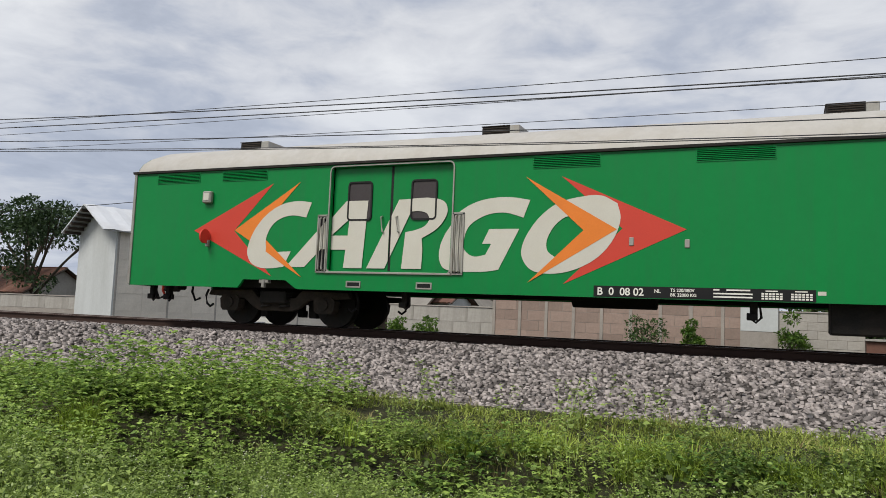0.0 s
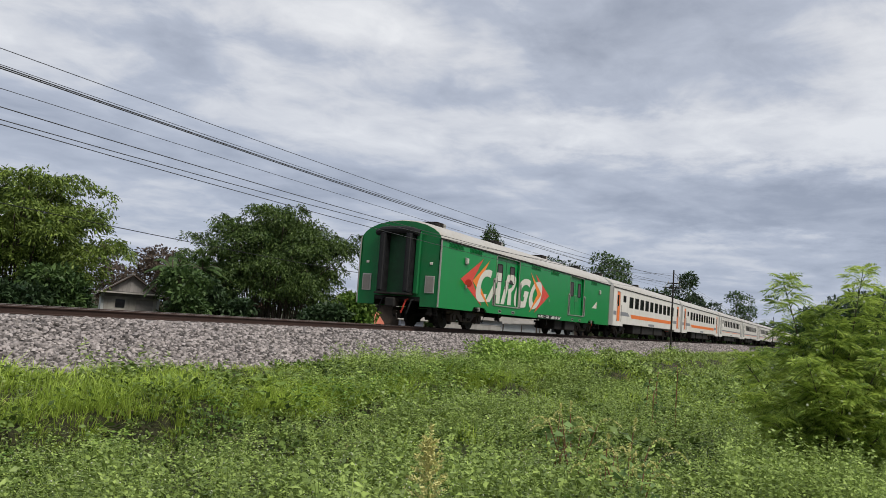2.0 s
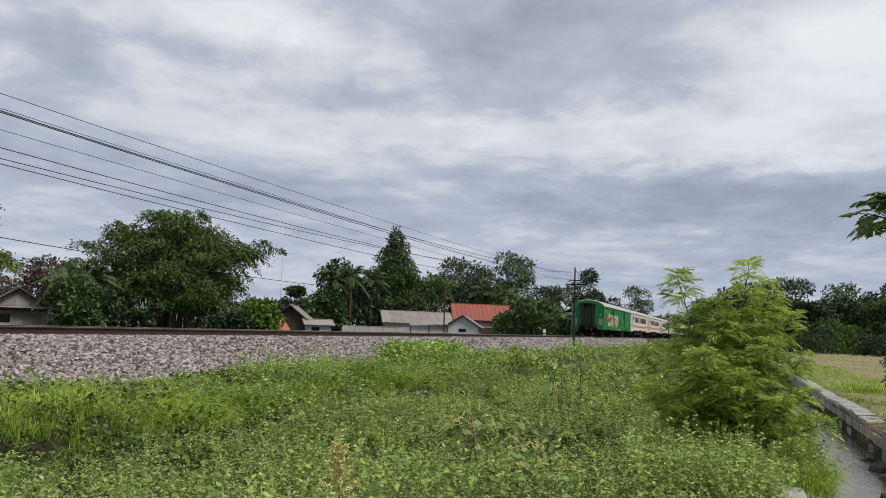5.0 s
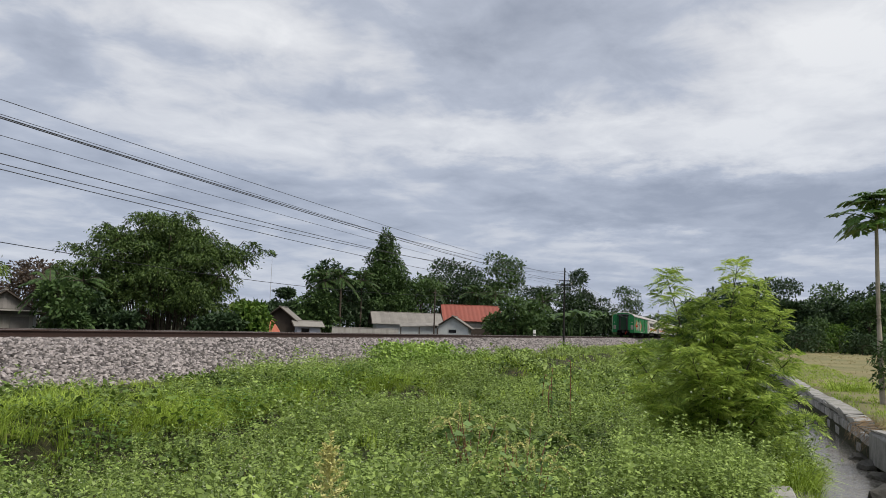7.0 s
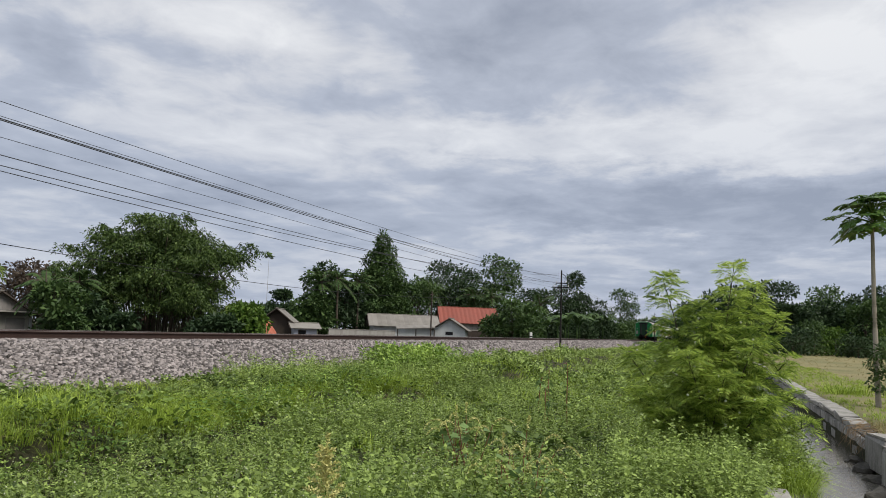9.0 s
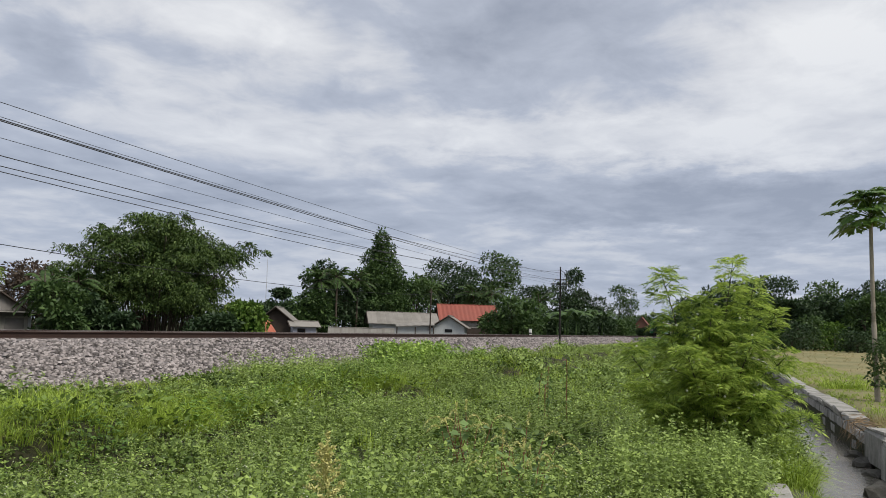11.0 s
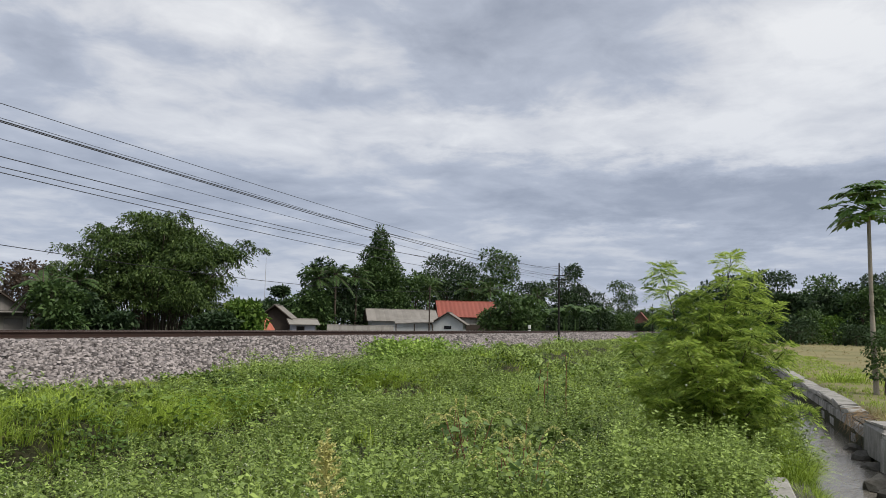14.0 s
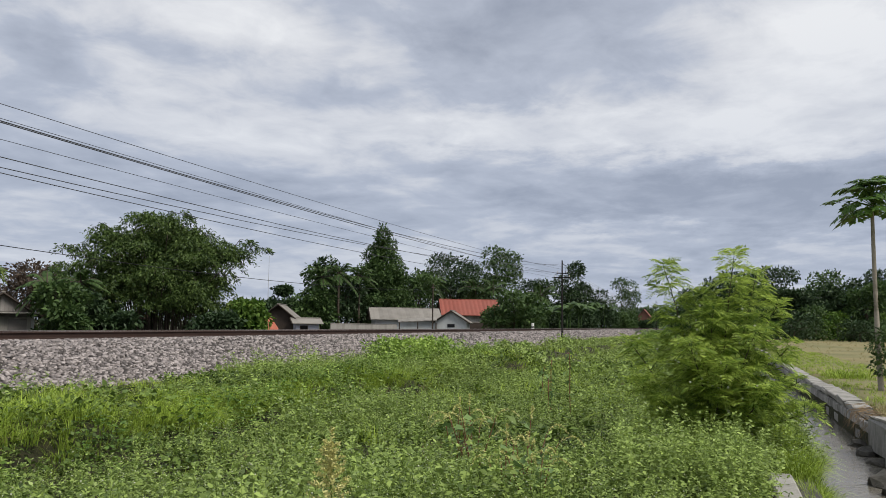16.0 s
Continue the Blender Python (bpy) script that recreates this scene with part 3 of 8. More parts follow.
def wheelset_mesh():
    bm = bmesh.new()
    for s in (-1, 1):
        cyl(bm, (0, s * 0.6, 0), (0, 1, 0), WHEEL_R, 0.11, 24)
        cyl(bm, (0, s * 0.535, 0), (0, 1, 0), WHEEL_R + 0.028, 0.025, 24)
        cyl(bm, (0, s * 0.665, 0), (0, 1, 0), 0.12, 0.03, 10)
        for k in range(3):
            a = k * math.tau / 3
            box(bm, math.cos(a) * 0.25 - 0.03, math.cos(a) * 0.25 + 0.03, s * 0.66 - 0.012, s * 0.66 + 0.012, math.sin(a) * 0.25 - 0.03, math.sin(a) * 0.25 + 0.03)
    cyl(bm, (0, 0, 0), (0, 1, 0), 0.075, 1.9, 10)
    return mesh_of("wheelset", bm, UNDER)


def bogie_meshes():
    """Side frame, bolster, springs, axle boxes and dampers as separate meshes."""
    half = 1.02
    bm = bmesh.new()
    out = [(-1.55, 0.52), (-1.5, 0.62), (-0.55, 0.64), (-0.4, 0.5), (0.4, 0.5), (0.55, 0.64), (1.5, 0.62), (1.55, 0.52), (1.2, 0.5), (0.7, 0.47), (0.5, 0.32), (0.35, 0.26), (-0.35, 0.26), (-0.5, 0.32), (-0.7, 0.47), (-1.2, 0.5)]
    prism(bm, out, "y", -0.05, 0.05)
    bmesh.ops.bevel(bm, geom=[e for e in bm.edges], offset=0.012, segments=1, affect="EDGES", clamp_overlap=True)
    side = mesh_of("side_frame", bm, BOGIE)
    bm = bmesh.new()
    prism(bm, [(-0.2, 0.3), (-0.15, 0.24), (0.15, 0.24), (0.2, 0.3), (0.22, 0.46), (0.15, 0.54), (-0.15, 0.54), (-0.22, 0.46)], "y", -0.09, 0.09)
    cyl(bm, (0, -0.1, 0.4), (0, 1, 0), 0.1, 0.06, 12)
    boxm = mesh_of("axle_box", bm, BOGIE)
    bm = bmesh.new()
    ring = [(0.1 * math.cos(k * 0.9), 0.1 * math.sin(k * 0.9), 0.3 + 0.3 * k / 35) for k in range(36)]
    tube(bm, ring, 0.02, 5)
    spring = mesh_of("spring", bm, UNDER)
    bm = boxes((-0.28, 0.28, -1.15, 1.15, 0.4, 0.62), (-0.12, 0.12, -0.4, 0.4, 0.55, 0.72), bevel=0.02)
    bolster = mesh_of("bolster", bm, UNDER)
    bm = boxes((-0.06, 0.06, -0.07, 0.07, 0.12, 0.42), (-0.04, 0.1, -0.08, 0.08, 0.1, 0.24), bevel=0.01)
    shoe = mesh_of("brake_block", bm, UNDER)
    bm = bmesh.new()
    tube(bm, [(0, 0, 0.62), (0.05, 0, 0.5), (0.02, 0, 0.36), (-0.06, 0, 0.3), (-0.14, 0, 0.35)], 0.022, 6)
    hose = mesh_of("air_hose", bm, BLACK)
    return half, side, boxm, spring, bolster, shoe, hose


def add_bogie(coach, x, gear, spin, axle=1.03):
    half, side, boxm, spring, bolster, shoe, hose = gear
    b = part("bogie", bolster, None, coach, "grimy cast bogie with brake gear", at=pose(x, 0, 0))
    for s in (-1, 1):
        part("side_frame", side, None, b, at=pose(0, s * 0.98, 0))
        for dx in (-0.2, 0.2):
            part("spring", spring, None, b, at=pose(dx, s * 1.02, 0))
        for d in (-1, 1):
            part("axle_box", boxm, None, b, at=pose(d * axle, s * 0.96, 0, 0, 0, 0 if s < 0 else 180))
            part("brake_block", shoe, None, b, at=pose(d * (axle - 0.5), s * 0.6, 0.05))
            part("air_hose", hose, None, b, at=pose(d * 1.62, s * 0.95, 0, 0, 0, 0 if d > 0 else 180))
    for d in (-1, 1):
        w = part("wheelset", WHEELSET, None, b, at=pose(d * axle, 0, WHEEL_R))
        if spin:
            SPINNERS.append((w, d * axle, WHEEL_R, WHEEL_R))


WHEELSET = wheelset_mesh()
BOGIE_GEAR = bogie_meshes()


def louvre(coach, x0, x1, z0, z1):
    bm = frame_ring(x0, x1, z0, z1, 0.012, 0.014, NEAR - 0.01, NEAR)
    lv = part("louvre", bm, GREEN, coach, "slatted green ventilation louvre")
    n = 6
    bm = bmesh.new()
    w, h = (x1 - x0) / 2 - 0.012, (z1 - z0 - 0.03) / n
    prism(bm, [(0.0, 0.0), (-0.02, -0.62 * h), (-0.016, -0.72 * h), (0.0, -0.72 * h)], "x", -w, w)
    me = mesh_of("slat", bm, GREEN)
    for k in range(n):
        part("slat", me, None, lv, at=pose((x0 + x1) / 2, NEAR, z0 + 0.015 + h * (k + 1)))
    # dark sheet laid on the wall as the shade between the slats
    part("gap", boxes((x0 + 0.015, x1 - 0.015, NEAR - 0.003, NEAR - 0.001, z0 + 0.015, z1 - 0.015)), SHADED_GREEN, lv)
    return lv


def doorway(coach, x0, x1, z0, z1):
    """A pair of sliding leaves set back in a framed opening, with grab rails."""
    mid, y = (x0 + x1) / 2, NEAR + 0.085
    part("door_frame", frame_ring(x0 - 0.035, x1 + 0.035, z0 - 0.04, z1 + 0.03, 0.1, 0.022, NEAR - 0.02, NEAR + 0.03), STEEL, coach, "worn metal door surround")
    part("door_sill", boxes((x0 - 0.05, x1 + 0.05, NEAR - 0.03, NEAR + 0.04, z0 - 0.05, z0 - 0.015), bevel=0.006), STEEL, coach, "bare steel door sill")
    for a, b, w0 in ((x0, mid - 0.022, x0 + 0.31), (mid + 0.022, x1, mid + 0.38)):
        leaf = part("door", boxes((a, b, y, y + 0.04, z0 - 0.01, z1 + 0.02), bevel=0.006), GREEN, coach, "green sliding door leaf")
        part("window", boxes((w0, w0 + 0.43, y - 0.006, y + 0.01, z0 + 0.87, z0 + 1.5)), SCREEN_DARK, leaf, "dark meshed door window")
        part("window_frame", frame_ring(w0 - 0.02, w0 + 0.45, z0 + 0.85, z0 + 1.52, 0.07, 0.028, y - 0.022, y), BLACK, leaf, "black rubber window seal")
        hx = b - 0.12 if a < mid - 0.5 else a + 0.12
        bm = bmesh.new()
        tube(bm, [(hx - 0.02, y, z0 + 0.92), (hx - 0.02, y - 0.06, z0 + 0.9), (hx + 0.02, y - 0.06, z0 + 0.66), (hx + 0.02, y, z0 + 0.64)], 0.014, 6)
        part("handle", bm, STEEL, leaf, "steel door handle")
    part("door_gap", boxes((mid - 0.022, mid + 0.022, y + 0.005, y + 0.03, z0, z1)), BLACK, coach)
    for gx in (x0 - 0.13, x1 + 0.13):
        rail = part("grab_rail", boxes((gx - 0.1, gx - 0.075, NEAR - 0.03, NEAR, z0 - 0.03, z0 + 0.94), (gx + 0.075, gx + 0.1, NEAR - 0.03, NEAR, z0 - 0.03, z0 + 0.94), (gx - 0.1, gx + 0.1, NEAR - 0.03, NEAR, z0 + 0.92, z0 + 0.95), (gx - 0.1, gx + 0.1, NEAR - 0.03, NEAR, z0 - 0.04, z0 - 0.02)), STEEL, coach, "steel grab rail with shade painted behind it")
        # flat black sheet on the wall, painted shade behind the bars
        part("recess", boxes((gx - 0.075, gx + 0.075, NEAR - 0.006, NEAR - 0.002, z0 - 0.02, z0 + 0.92)), PLATE_BLACK, rail)
        bm = bmesh.new()
        for d in (-0.035, 0.035):
            tube(bm, [(gx + d, NEAR - 0.006, z0), (gx + d, NEAR - 0.05, z0 + 0.02), (gx + d, NEAR - 0.05, z0 + 0.88), (gx + d, NEAR - 0.006, z0 + 0.9)], 0.018, 6)
        part("bar", bm, STEEL, rail)
    for sx in (x0 + 0.52, x1 - 0.43):
        st = part("step_pocket", frame_ring(sx - 0.14, sx + 0.14, z0 - 0.28, z0 - 0.17, 0.01, 0.024, NEAR - 0.012, NEAR), STEEL, coach, "small framed step pocket")
        # black sheet inside the frame, painted shade of a pocket not cut in
        part("recess", boxes((sx - 0.115, sx + 0.115, NEAR - 0.004, NEAR - 0.001, z0 - 0.255, z0 - 0.195)), PLATE_BLACK, st)


def roof_vent(coach, x):
    """A low box ventilator: black slatted sides, one pale sheet-metal end panel."""
    v = part("roof_vent", boxes((x - 0.34, x + 0.34, -0.42, 0.42, 3.3, 3.57), bevel=0.02), UNDER, coach, "low black roof ventilator")
    part("end_panel", boxes((x + 0.17, x + 0.345, -0.43, 0.43, 3.36, 3.573), bevel=0.008), STEEL, v, "pale sheet metal end panel")
    part("lid", boxes((x - 0.35, x + 0.17, -0.43, 0.43, 3.568, 3.58), bevel=0.004), BOGIE, v)
    for k in range(4):
        part("slat", boxes((x - 0.31, x + 0.15, -0.43, -0.42, 3.43 + 0.034 * k, 3.441 + 0.034 * k)), BOGIE, v)


def gangway(coach, x, out):
    """Black rubber bellows round an end door coloured dark for shade; out is -1 at the rear end."""
    far = x + out * 0.34
    for s in (-1, 1):
        bm = boxes((min(x, far), max(x, far), s * 0.48 - 0.1, s * 0.48 + 0.1, 1.06, 2.98), bevel=0.05)
        for k in range(5):
            box(bm, *sorted((x + out * (0.04 + 0.062 * k), x + out * (0.062 + 0.062 * k))), s * 0.48 - 0.115, s * 0.48 + 0.115, 1.06, 2.96)
        part("bellows", bm, BLACK, coach, "black rubber gangway tube")
        bm = boxes((min(x, x + out * 0.1), max(x, x + out * 0.1), s * 0.7 - 0.09, s * 0.7 + 0.09, 1.02, 3.02), bevel=0.03)
        part("gangway_frame", bm, GREEN_DULL if out < 0 else GREY_BODY, coach)
    bm = bmesh.new()
    tube(bm, [(x + out * 0.18, -0.78, 2.96), (x + out * 0.24, -0.55, 3.04), (x + out * 0.26, 0, 3.07), (x + out * 0.24, 0.55, 3.04), (x + out * 0.18, 0.78, 2.96)], 0.11, 10)
    box(bm, min(x, far), max(x, far), -0.58, 0.58, 2.94, 3.12, bevel=0.05)
    part("bellows", bm, BLACK, coach, "sagging black rubber gangway hood")
    part("foot_plate", boxes((min(x, x + out * 0.42), max(x, x + out * 0.42), -0.62, 0.62, 0.98, 1.04), bevel=0.01), UNDER, coach)


def coupler(coach, x, out):
    bm = boxes((min(x, x + out * 0.25), max(x, x + out * 0.25), -0.13, 0.13, 0.62, 0.86), (min(x + out * 0.2, x + out * 0.44), max(x + out * 0.2, x + out * 0.44), -0.18, 0.18, 0.58, 0.88), bevel=0.04)
    part("coupler", bm, UNDER, coach, "heavy black knuckle coupler")
    for k, y in enumerate((-0.42, -0.62, 0.45)):
        bm = bmesh.new()
        tube(bm, [(x, y, 0.86), (x + out * 0.14, y, 0.82), (x + out * 0.2, y + 0.04, 0.6), (x + out * 0.17, y + 0.12, 0.42), (x + out * 0.08, y + 0.18, 0.48)], 0.028, 7)
        part("brake_hose", bm, RED if k == 0 else BLACK, coach, "red brake hose" if k == 0 else "black brake hose")


def cargo_coach():
    c = thing("cargo_coach", "bright green steel baggage coach with a grey roof and cargo lettering", "railway coach")
    notches = [(2.58, 3.84, 0.8), (16.16, 17.42, 0.8)]
    slopes = (((2.58, 0.65), (2.58, 0.8), (2.7, 0.8)), ((3.84, 0.65), (3.6, 0.8), (3.84, 0.8)), ((16.16, 0.65), (16.16, 0.8), (16.4, 0.8)), ((17.42, 0.65), (17.3, 0.8), (17.42, 0.8)))
    d1, d2 = (4.45, 6.7, 0.98, 2.74), (13.15, 15.25, 0.98, 2.74)
    near = wall_with_openings(bmesh.new(), 0, 20, 0.65, 2.81, NEAR, NEAR + 0.06, [d1, d2], notches)
    for tri in slopes:
        prism(near, tri, "y", NEAR, NEAR + 0.06)
    part("side_wall", near, GREEN, c, "glossy green steel side with dents and streaks")
    far = wall_with_openings(bmesh.new(), 0, 20, 0.65, 2.81, 1.435, 1.495, [], notches)
    for tri in slopes:
        prism(far, tri, "y", 1.435, 1.495)
    part("side_wall", far, GREEN, c)
    part("floor", boxes((0.02, 19.98, -1.43, 1.43, 0.82, 0.95)), UNDER, c)
    for x, o in ((0, 1), (20, -1)):
        e = bmesh.new()
        prism(e, [(y * 0.985, 2.81 + (z - 2.81) * 0.9) for y, z in ROOF_ARC] + [(1.43, 0.65), (0.85, 0.65), (0.85, 0.95), (-0.85, 0.95), (-0.85, 0.65), (-1.43, 0.65)], "x", *sorted((x + o * 0.0, x + o * 0.05)))
        wall = part("end_wall", e, GREEN_DULL, c, "dull green end wall with rounded top")
        # flat door leaf, its dark colour stands for the gangway's shade
        part("end_door", boxes((x + o * 0.0 - 0.012, x + o * 0.0 + 0.012, -0.5, 0.5, 1.05, 3.0), bevel=0.004), SHADED_GREEN, wall, "green end door darkened for the shade between the bellows")
        gangway(c, x, -o)
        coupler(c, x, -o)
        for s in (-1, 1):
            bm = boxes((x - o * 0.03, x + o * 0.03, s * 1.5 - 0.02, s * 1.5 + 0.02, 0.66, 2.84), bevel=0.006)
            part("corner_strip", bm, STEEL, c, "bare steel corner strip")
            st = part("step_panel", boxes((x - o * 0.03, x, s * 1.17 - 0.17, s * 1.17 + 0.17, 1.08, 1.63), bevel=0.012), STEEL, c, "grey step panel on the end wall")
            part("tread", boxes((x - o * 0.034, x - o * 0.03, s * 1.17 - 0.13, s * 1.17 + 0.13, 1.12, 1.59)), ASBESTOS, st)
            part("lamp_bracket", boxes((x - o * 0.03, x, s * 1.18 - 0.05, s * 1.18 + 0.05, 1.98, 2.06), bevel=0.008), CREAM, c)
    part("roof", roof_shell(0.0, 20.0, 0.36, 0.36), ROOF_PAINT, c, "weathered pale grey arched roof", smooth=True)
    for s in (-1, 1):
        bm = bmesh.new()
        prism(bm, [(s * 1.495, 2.785), (s * 1.535, 2.79), (s * 1.535, 2.83), (s * 1.49, 2.84)], "x", -0.06, 20.06)
        part("gutter", bm, UNDER, c, "dark rain gutter under the roof edge")
        bm = bmesh.new()
        prism(bm, [(s * 1.495, 2.755), (s * 1.5, 2.755), (s * 1.5, 2.765), (s * 1.495, 2.765)], "x", 0.03, 19.97)
        part("bead", bm, GREEN_DULL, c)
    for x in (1.92, 7.08, 12.42, 17.7):
        roof_vent(c, x)
    for x0, x1 in ((0.55, 1.58), (2.1, 3.1), (8.02, 9.06), (10.4, 11.44), (16.5, 17.5)):
        louvre(c, x0, x1, 2.58, 2.77)
    doorway(c, *d1)
    doorway(c, *d2)
    for x in (1.82, 17.95):
        lamp = part("lamp_box", boxes((x - 0.1, x + 0.1, NEAR - 0.09, NEAR, 2.18, 2.4), bevel=0.02), STEEL, c, "small steel tail lamp box")
        part("lens", boxes((x - 0.06, x + 0.06, NEAR - 0.096, NEAR - 0.09, 2.23, 2.36)), CREAM, lamp)
    bm = bmesh.new()
    cyl(bm, (1.88, NEAR - 0.13, 1.56), (1, 0, 0), 0.13, 0.035, 20)
    hw = part("tail_disc", bm, RED, c, "red tail disc on a short bracket")
    part("bracket", boxes((1.85, 1.91, NEAR - 0.08, NEAR, 1.38, 1.5), bevel=0.01), STEEL, hw)
    for x, z in ((9.53, 1.46), (10.3, 1.43)):
        part("hook", boxes((x - 0.035, x + 0.035, NEAR - 0.015, NEAR, z - 0.06, z + 0.06), bevel=0.01), STEEL, c)
    # the chevrons and the word, as films on the paint
    y1, y2 = NEAR - 0.004, NEAR + 0.079
    def chevron(tail_a, tip, tail_b, notch, material, y, x_from=-99, x_to=99):
        part("chevron", film([tail_a, tip, tail_b, notch], y, x_from=x_from, x_to=x_to), material, c, "painted arrow-shaped stripe")
    chevron((3.25, 2.51), (1.52, 1.68), (3.31, 0.86), (2.44, 1.67), RED, y1)
    chevron((3.82, 2.52), (2.45, 1.68), (3.94, 0.85), (2.97, 1.65), ORANGE, y1 - 0.002)
    chevron((8.48, 2.45), (10.29, 1.63), (8.54, 0.83), (9.4, 1.65), RED, y1)
    letter_c = [(4.07, 2.15), (3.8, 2.18), (3.46, 2.13), (3.16, 1.97), (2.92, 1.72), (2.79, 1.46), (2.76, 1.27), (2.85, 1.1), (3.01, 1.02), (3.23, 1.0), (3.55, 1.03), (3.69, 1.3), (3.44, 1.29), (3.3, 1.27), (3.19, 1.33), (3.15, 1.46), (3.19, 1.64), (3.31, 1.8), (3.47, 1.89), (3.69, 1.93), (3.97, 1.89)]
    letter_a = [(4.72, 2.17), (5.14, 2.17), (5.07, 1.03), (4.71, 1.03), (4.74, 1.34), (4.3, 1.34), (3.98, 1.03), (3.6, 1.03)]
    hole_a = [(4.79, 1.86), (4.77, 1.58), (4.45, 1.58)]
    letter_r = [(5.16, 1.03), (5.72, 2.17), (6.42, 2.17), (6.56, 2.1), (6.6, 1.98), (6.55, 1.83), (6.42, 1.68), (6.16, 1.53), (6.18, 1.33), (6.17, 1.03), (5.81, 1.03), (5.86, 1.63), (6.06, 1.67), (6.22, 1.74), (6.29, 1.84), (6.24, 1.93), (6.13, 1.97), (5.95, 1.97), (5.5, 1.03)]
    letter_g = [(8.0, 2.1), (7.69, 2.15), (7.45, 2.15), (7.13, 2.09), (6.86, 1.95), (6.67, 1.74), (6.51, 1.46), (6.48, 1.22), (6.55, 1.06), (6.73, 1.0), (7.01, 0.99), (7.33, 1.0), (7.52, 1.03), (7.84, 1.66), (7.35, 1.66), (7.24, 1.43), (7.39, 1.43), (7.3, 1.26), (7.12, 1.23), (7.0, 1.28), (6.93, 1.37), (6.93, 1.48), (7.0, 1.69), (7.18, 1.83), (7.38, 1.9), (7.62, 1.91), (7.9, 1.83)]
    ring_out = [(8.78, 2.13), (9.09, 2.14), (9.32, 2.02), (9.37, 1.81), (9.29, 1.53), (9.06, 1.24), (8.72, 1.05), (8.34, 0.98), (8.03, 1.04), (7.89, 1.23), (7.89, 1.39), (7.98, 1.6), (8.17, 1.85), (8.43, 2.04)]
    ring_in = [(8.59, 1.84), (8.44, 1.75), (8.33, 1.61), (8.27, 1.43), (8.3, 1.31), (8.41, 1.23), (8.6, 1.3), (8.79, 1.47), (8.88, 1.63), (8.8, 1.79)]
    yl = y1 - 0.004
    part("letter", film(letter_c, yl, smooth=True), CREAM, c, "cream letter C")
    for x0, x1, y in ((-99, 4.41, yl), (4.45, 5.56, y2 - 0.01)):
        part("letter", film(letter_a, y, [hole_a], x0, x1), CREAM, c, "cream letter A")
    for x0, x1, y in ((4.45, 5.556, y2 - 0.01), (5.594, 6.7, y2 - 0.01)):
        part("letter", film(letter_r, y, (), x0, x1, smooth=True), CREAM, c, "cream letter R")
    for x0, x1, y in ((6.45, 6.7, y2 - 0.01), (6.74, 99, yl)):
        part("letter", film(letter_g, y, (), x0, x1, smooth=True), CREAM, c, "cream letter G")
    part("letter", film(ring_out, yl, [ring_in], smooth=True), CREAM, c, "cream letter O")
    part("chevron", film([(3.17, 1.49), (3.16, 1.3), (3.57, 1.05), (3.94, 0.85)], yl - 0.002), ORANGE, c)
    chevron((7.92, 2.46), (9.32, 1.64), (7.99, 0.84), (8.83, 1.63), ORANGE, yl - 0.002)
    # data panel along the lower edge
    panel = part("data_panel", boxes((9.0, 11.92, NEAR - 0.004, NEAR, 0.66, 0.82)), PLATE_BLACK, c, "black data panel with white lettering")
    yp = NEAR - 0.006
    lettered("B  0  08 02", 0.15, LETTER_WHITE, panel, pose(9.05, yp, 0.69))
    lettered("NL", 0.07, LETTER_WHITE, panel, pose(9.86, yp, 0.735))
    lettered("TS 220/380V", 0.062, LETTER_WHITE, panel, pose(10.08, yp, 0.755))
    lettered("BK 32000 KG", 0.062, LETTER_WHITE, panel, pose(10.08, yp, 0.69))
    for k, (x, w) in enumerate(((10.65, 0.08), (10.82, 0.3), (10.65, 0.5), (10.65, 0.5))):
        z = (0.785, 0.785, 0.735, 0.69)[k]
        part("printed_line", boxes((x, x + w, yp - 0.001, yp + 0.001, z, z + 0.02)), LETTER_WHITE, panel)
    for gx in (11.26, 11.62):
        part("printed_line", boxes((gx + 0.05, gx + 0.2, yp - 0.001, yp + 0.001, 0.785, 0.8)), LETTER_WHITE, panel)
        grid = boxes(*[(gx + 0.045 * i, gx + 0.045 * i + 0.034, yp - 0.001, yp + 0.001, 0.68 + 0.032 * j, 0.702 + 0.032 * j) for i in range(6) for j in range(3)])
        part("printed_grid", grid, LETTER_WHITE, panel)
    part("sticker", boxes((11.94, 12.04, NEAR - 0.004, NEAR, 0.75, 0.8)), CREAM, c)
    tri = part("emblem", film([(16.75, 1.42), (17.62, 1.8), (17.6, 1.44)], y1), CREAM, c, "pale triangular emblem")
    for k in range(3):
        part("emblem_stripe", film([(17.2 + 0.1 * k, 1.5 + 0.08 * k), (17.6, 1.55 + 0.08 * k), (17.6, 1.52 + 0.08 * k)], y1 - 0.002), (RED, GREY_BODY, ORANGE)[k], tri)
    # below the floor
    for x in (3.1, 16.9):
        add_bogie(c, x, BOGIE_GEAR, True)
    part("sill_beam", boxes((0.1, 19.9, -1.2, -1.1, 0.67, 0.82), (0.1, 19.9, 1.1, 1.2, 0.67, 0.82)), UNDER, c)
    for x0, x1, y0, y1b, z0, lab in ((12.1, 13.1, -1.2, -0.5, 0.24, "battery_box"), (13.15, 14.6, -1.35, -0.4, 0.24, "generator_box"), (8.2, 9.6, 0.3, 1.1, 0.4, "air_tank")):
        if lab == "air_tank":
            bm = bmesh.new()
            cyl(bm, ((x0 + x1) / 2, 0.5, 0.7), (1, 0, 0), 0.17, x1 - x0, 14)
        else:
            bm = boxes((x0, x1, y0, y1b, z0, 0.82), bevel=0.03)
        part(lab, bm, UNDER, c)
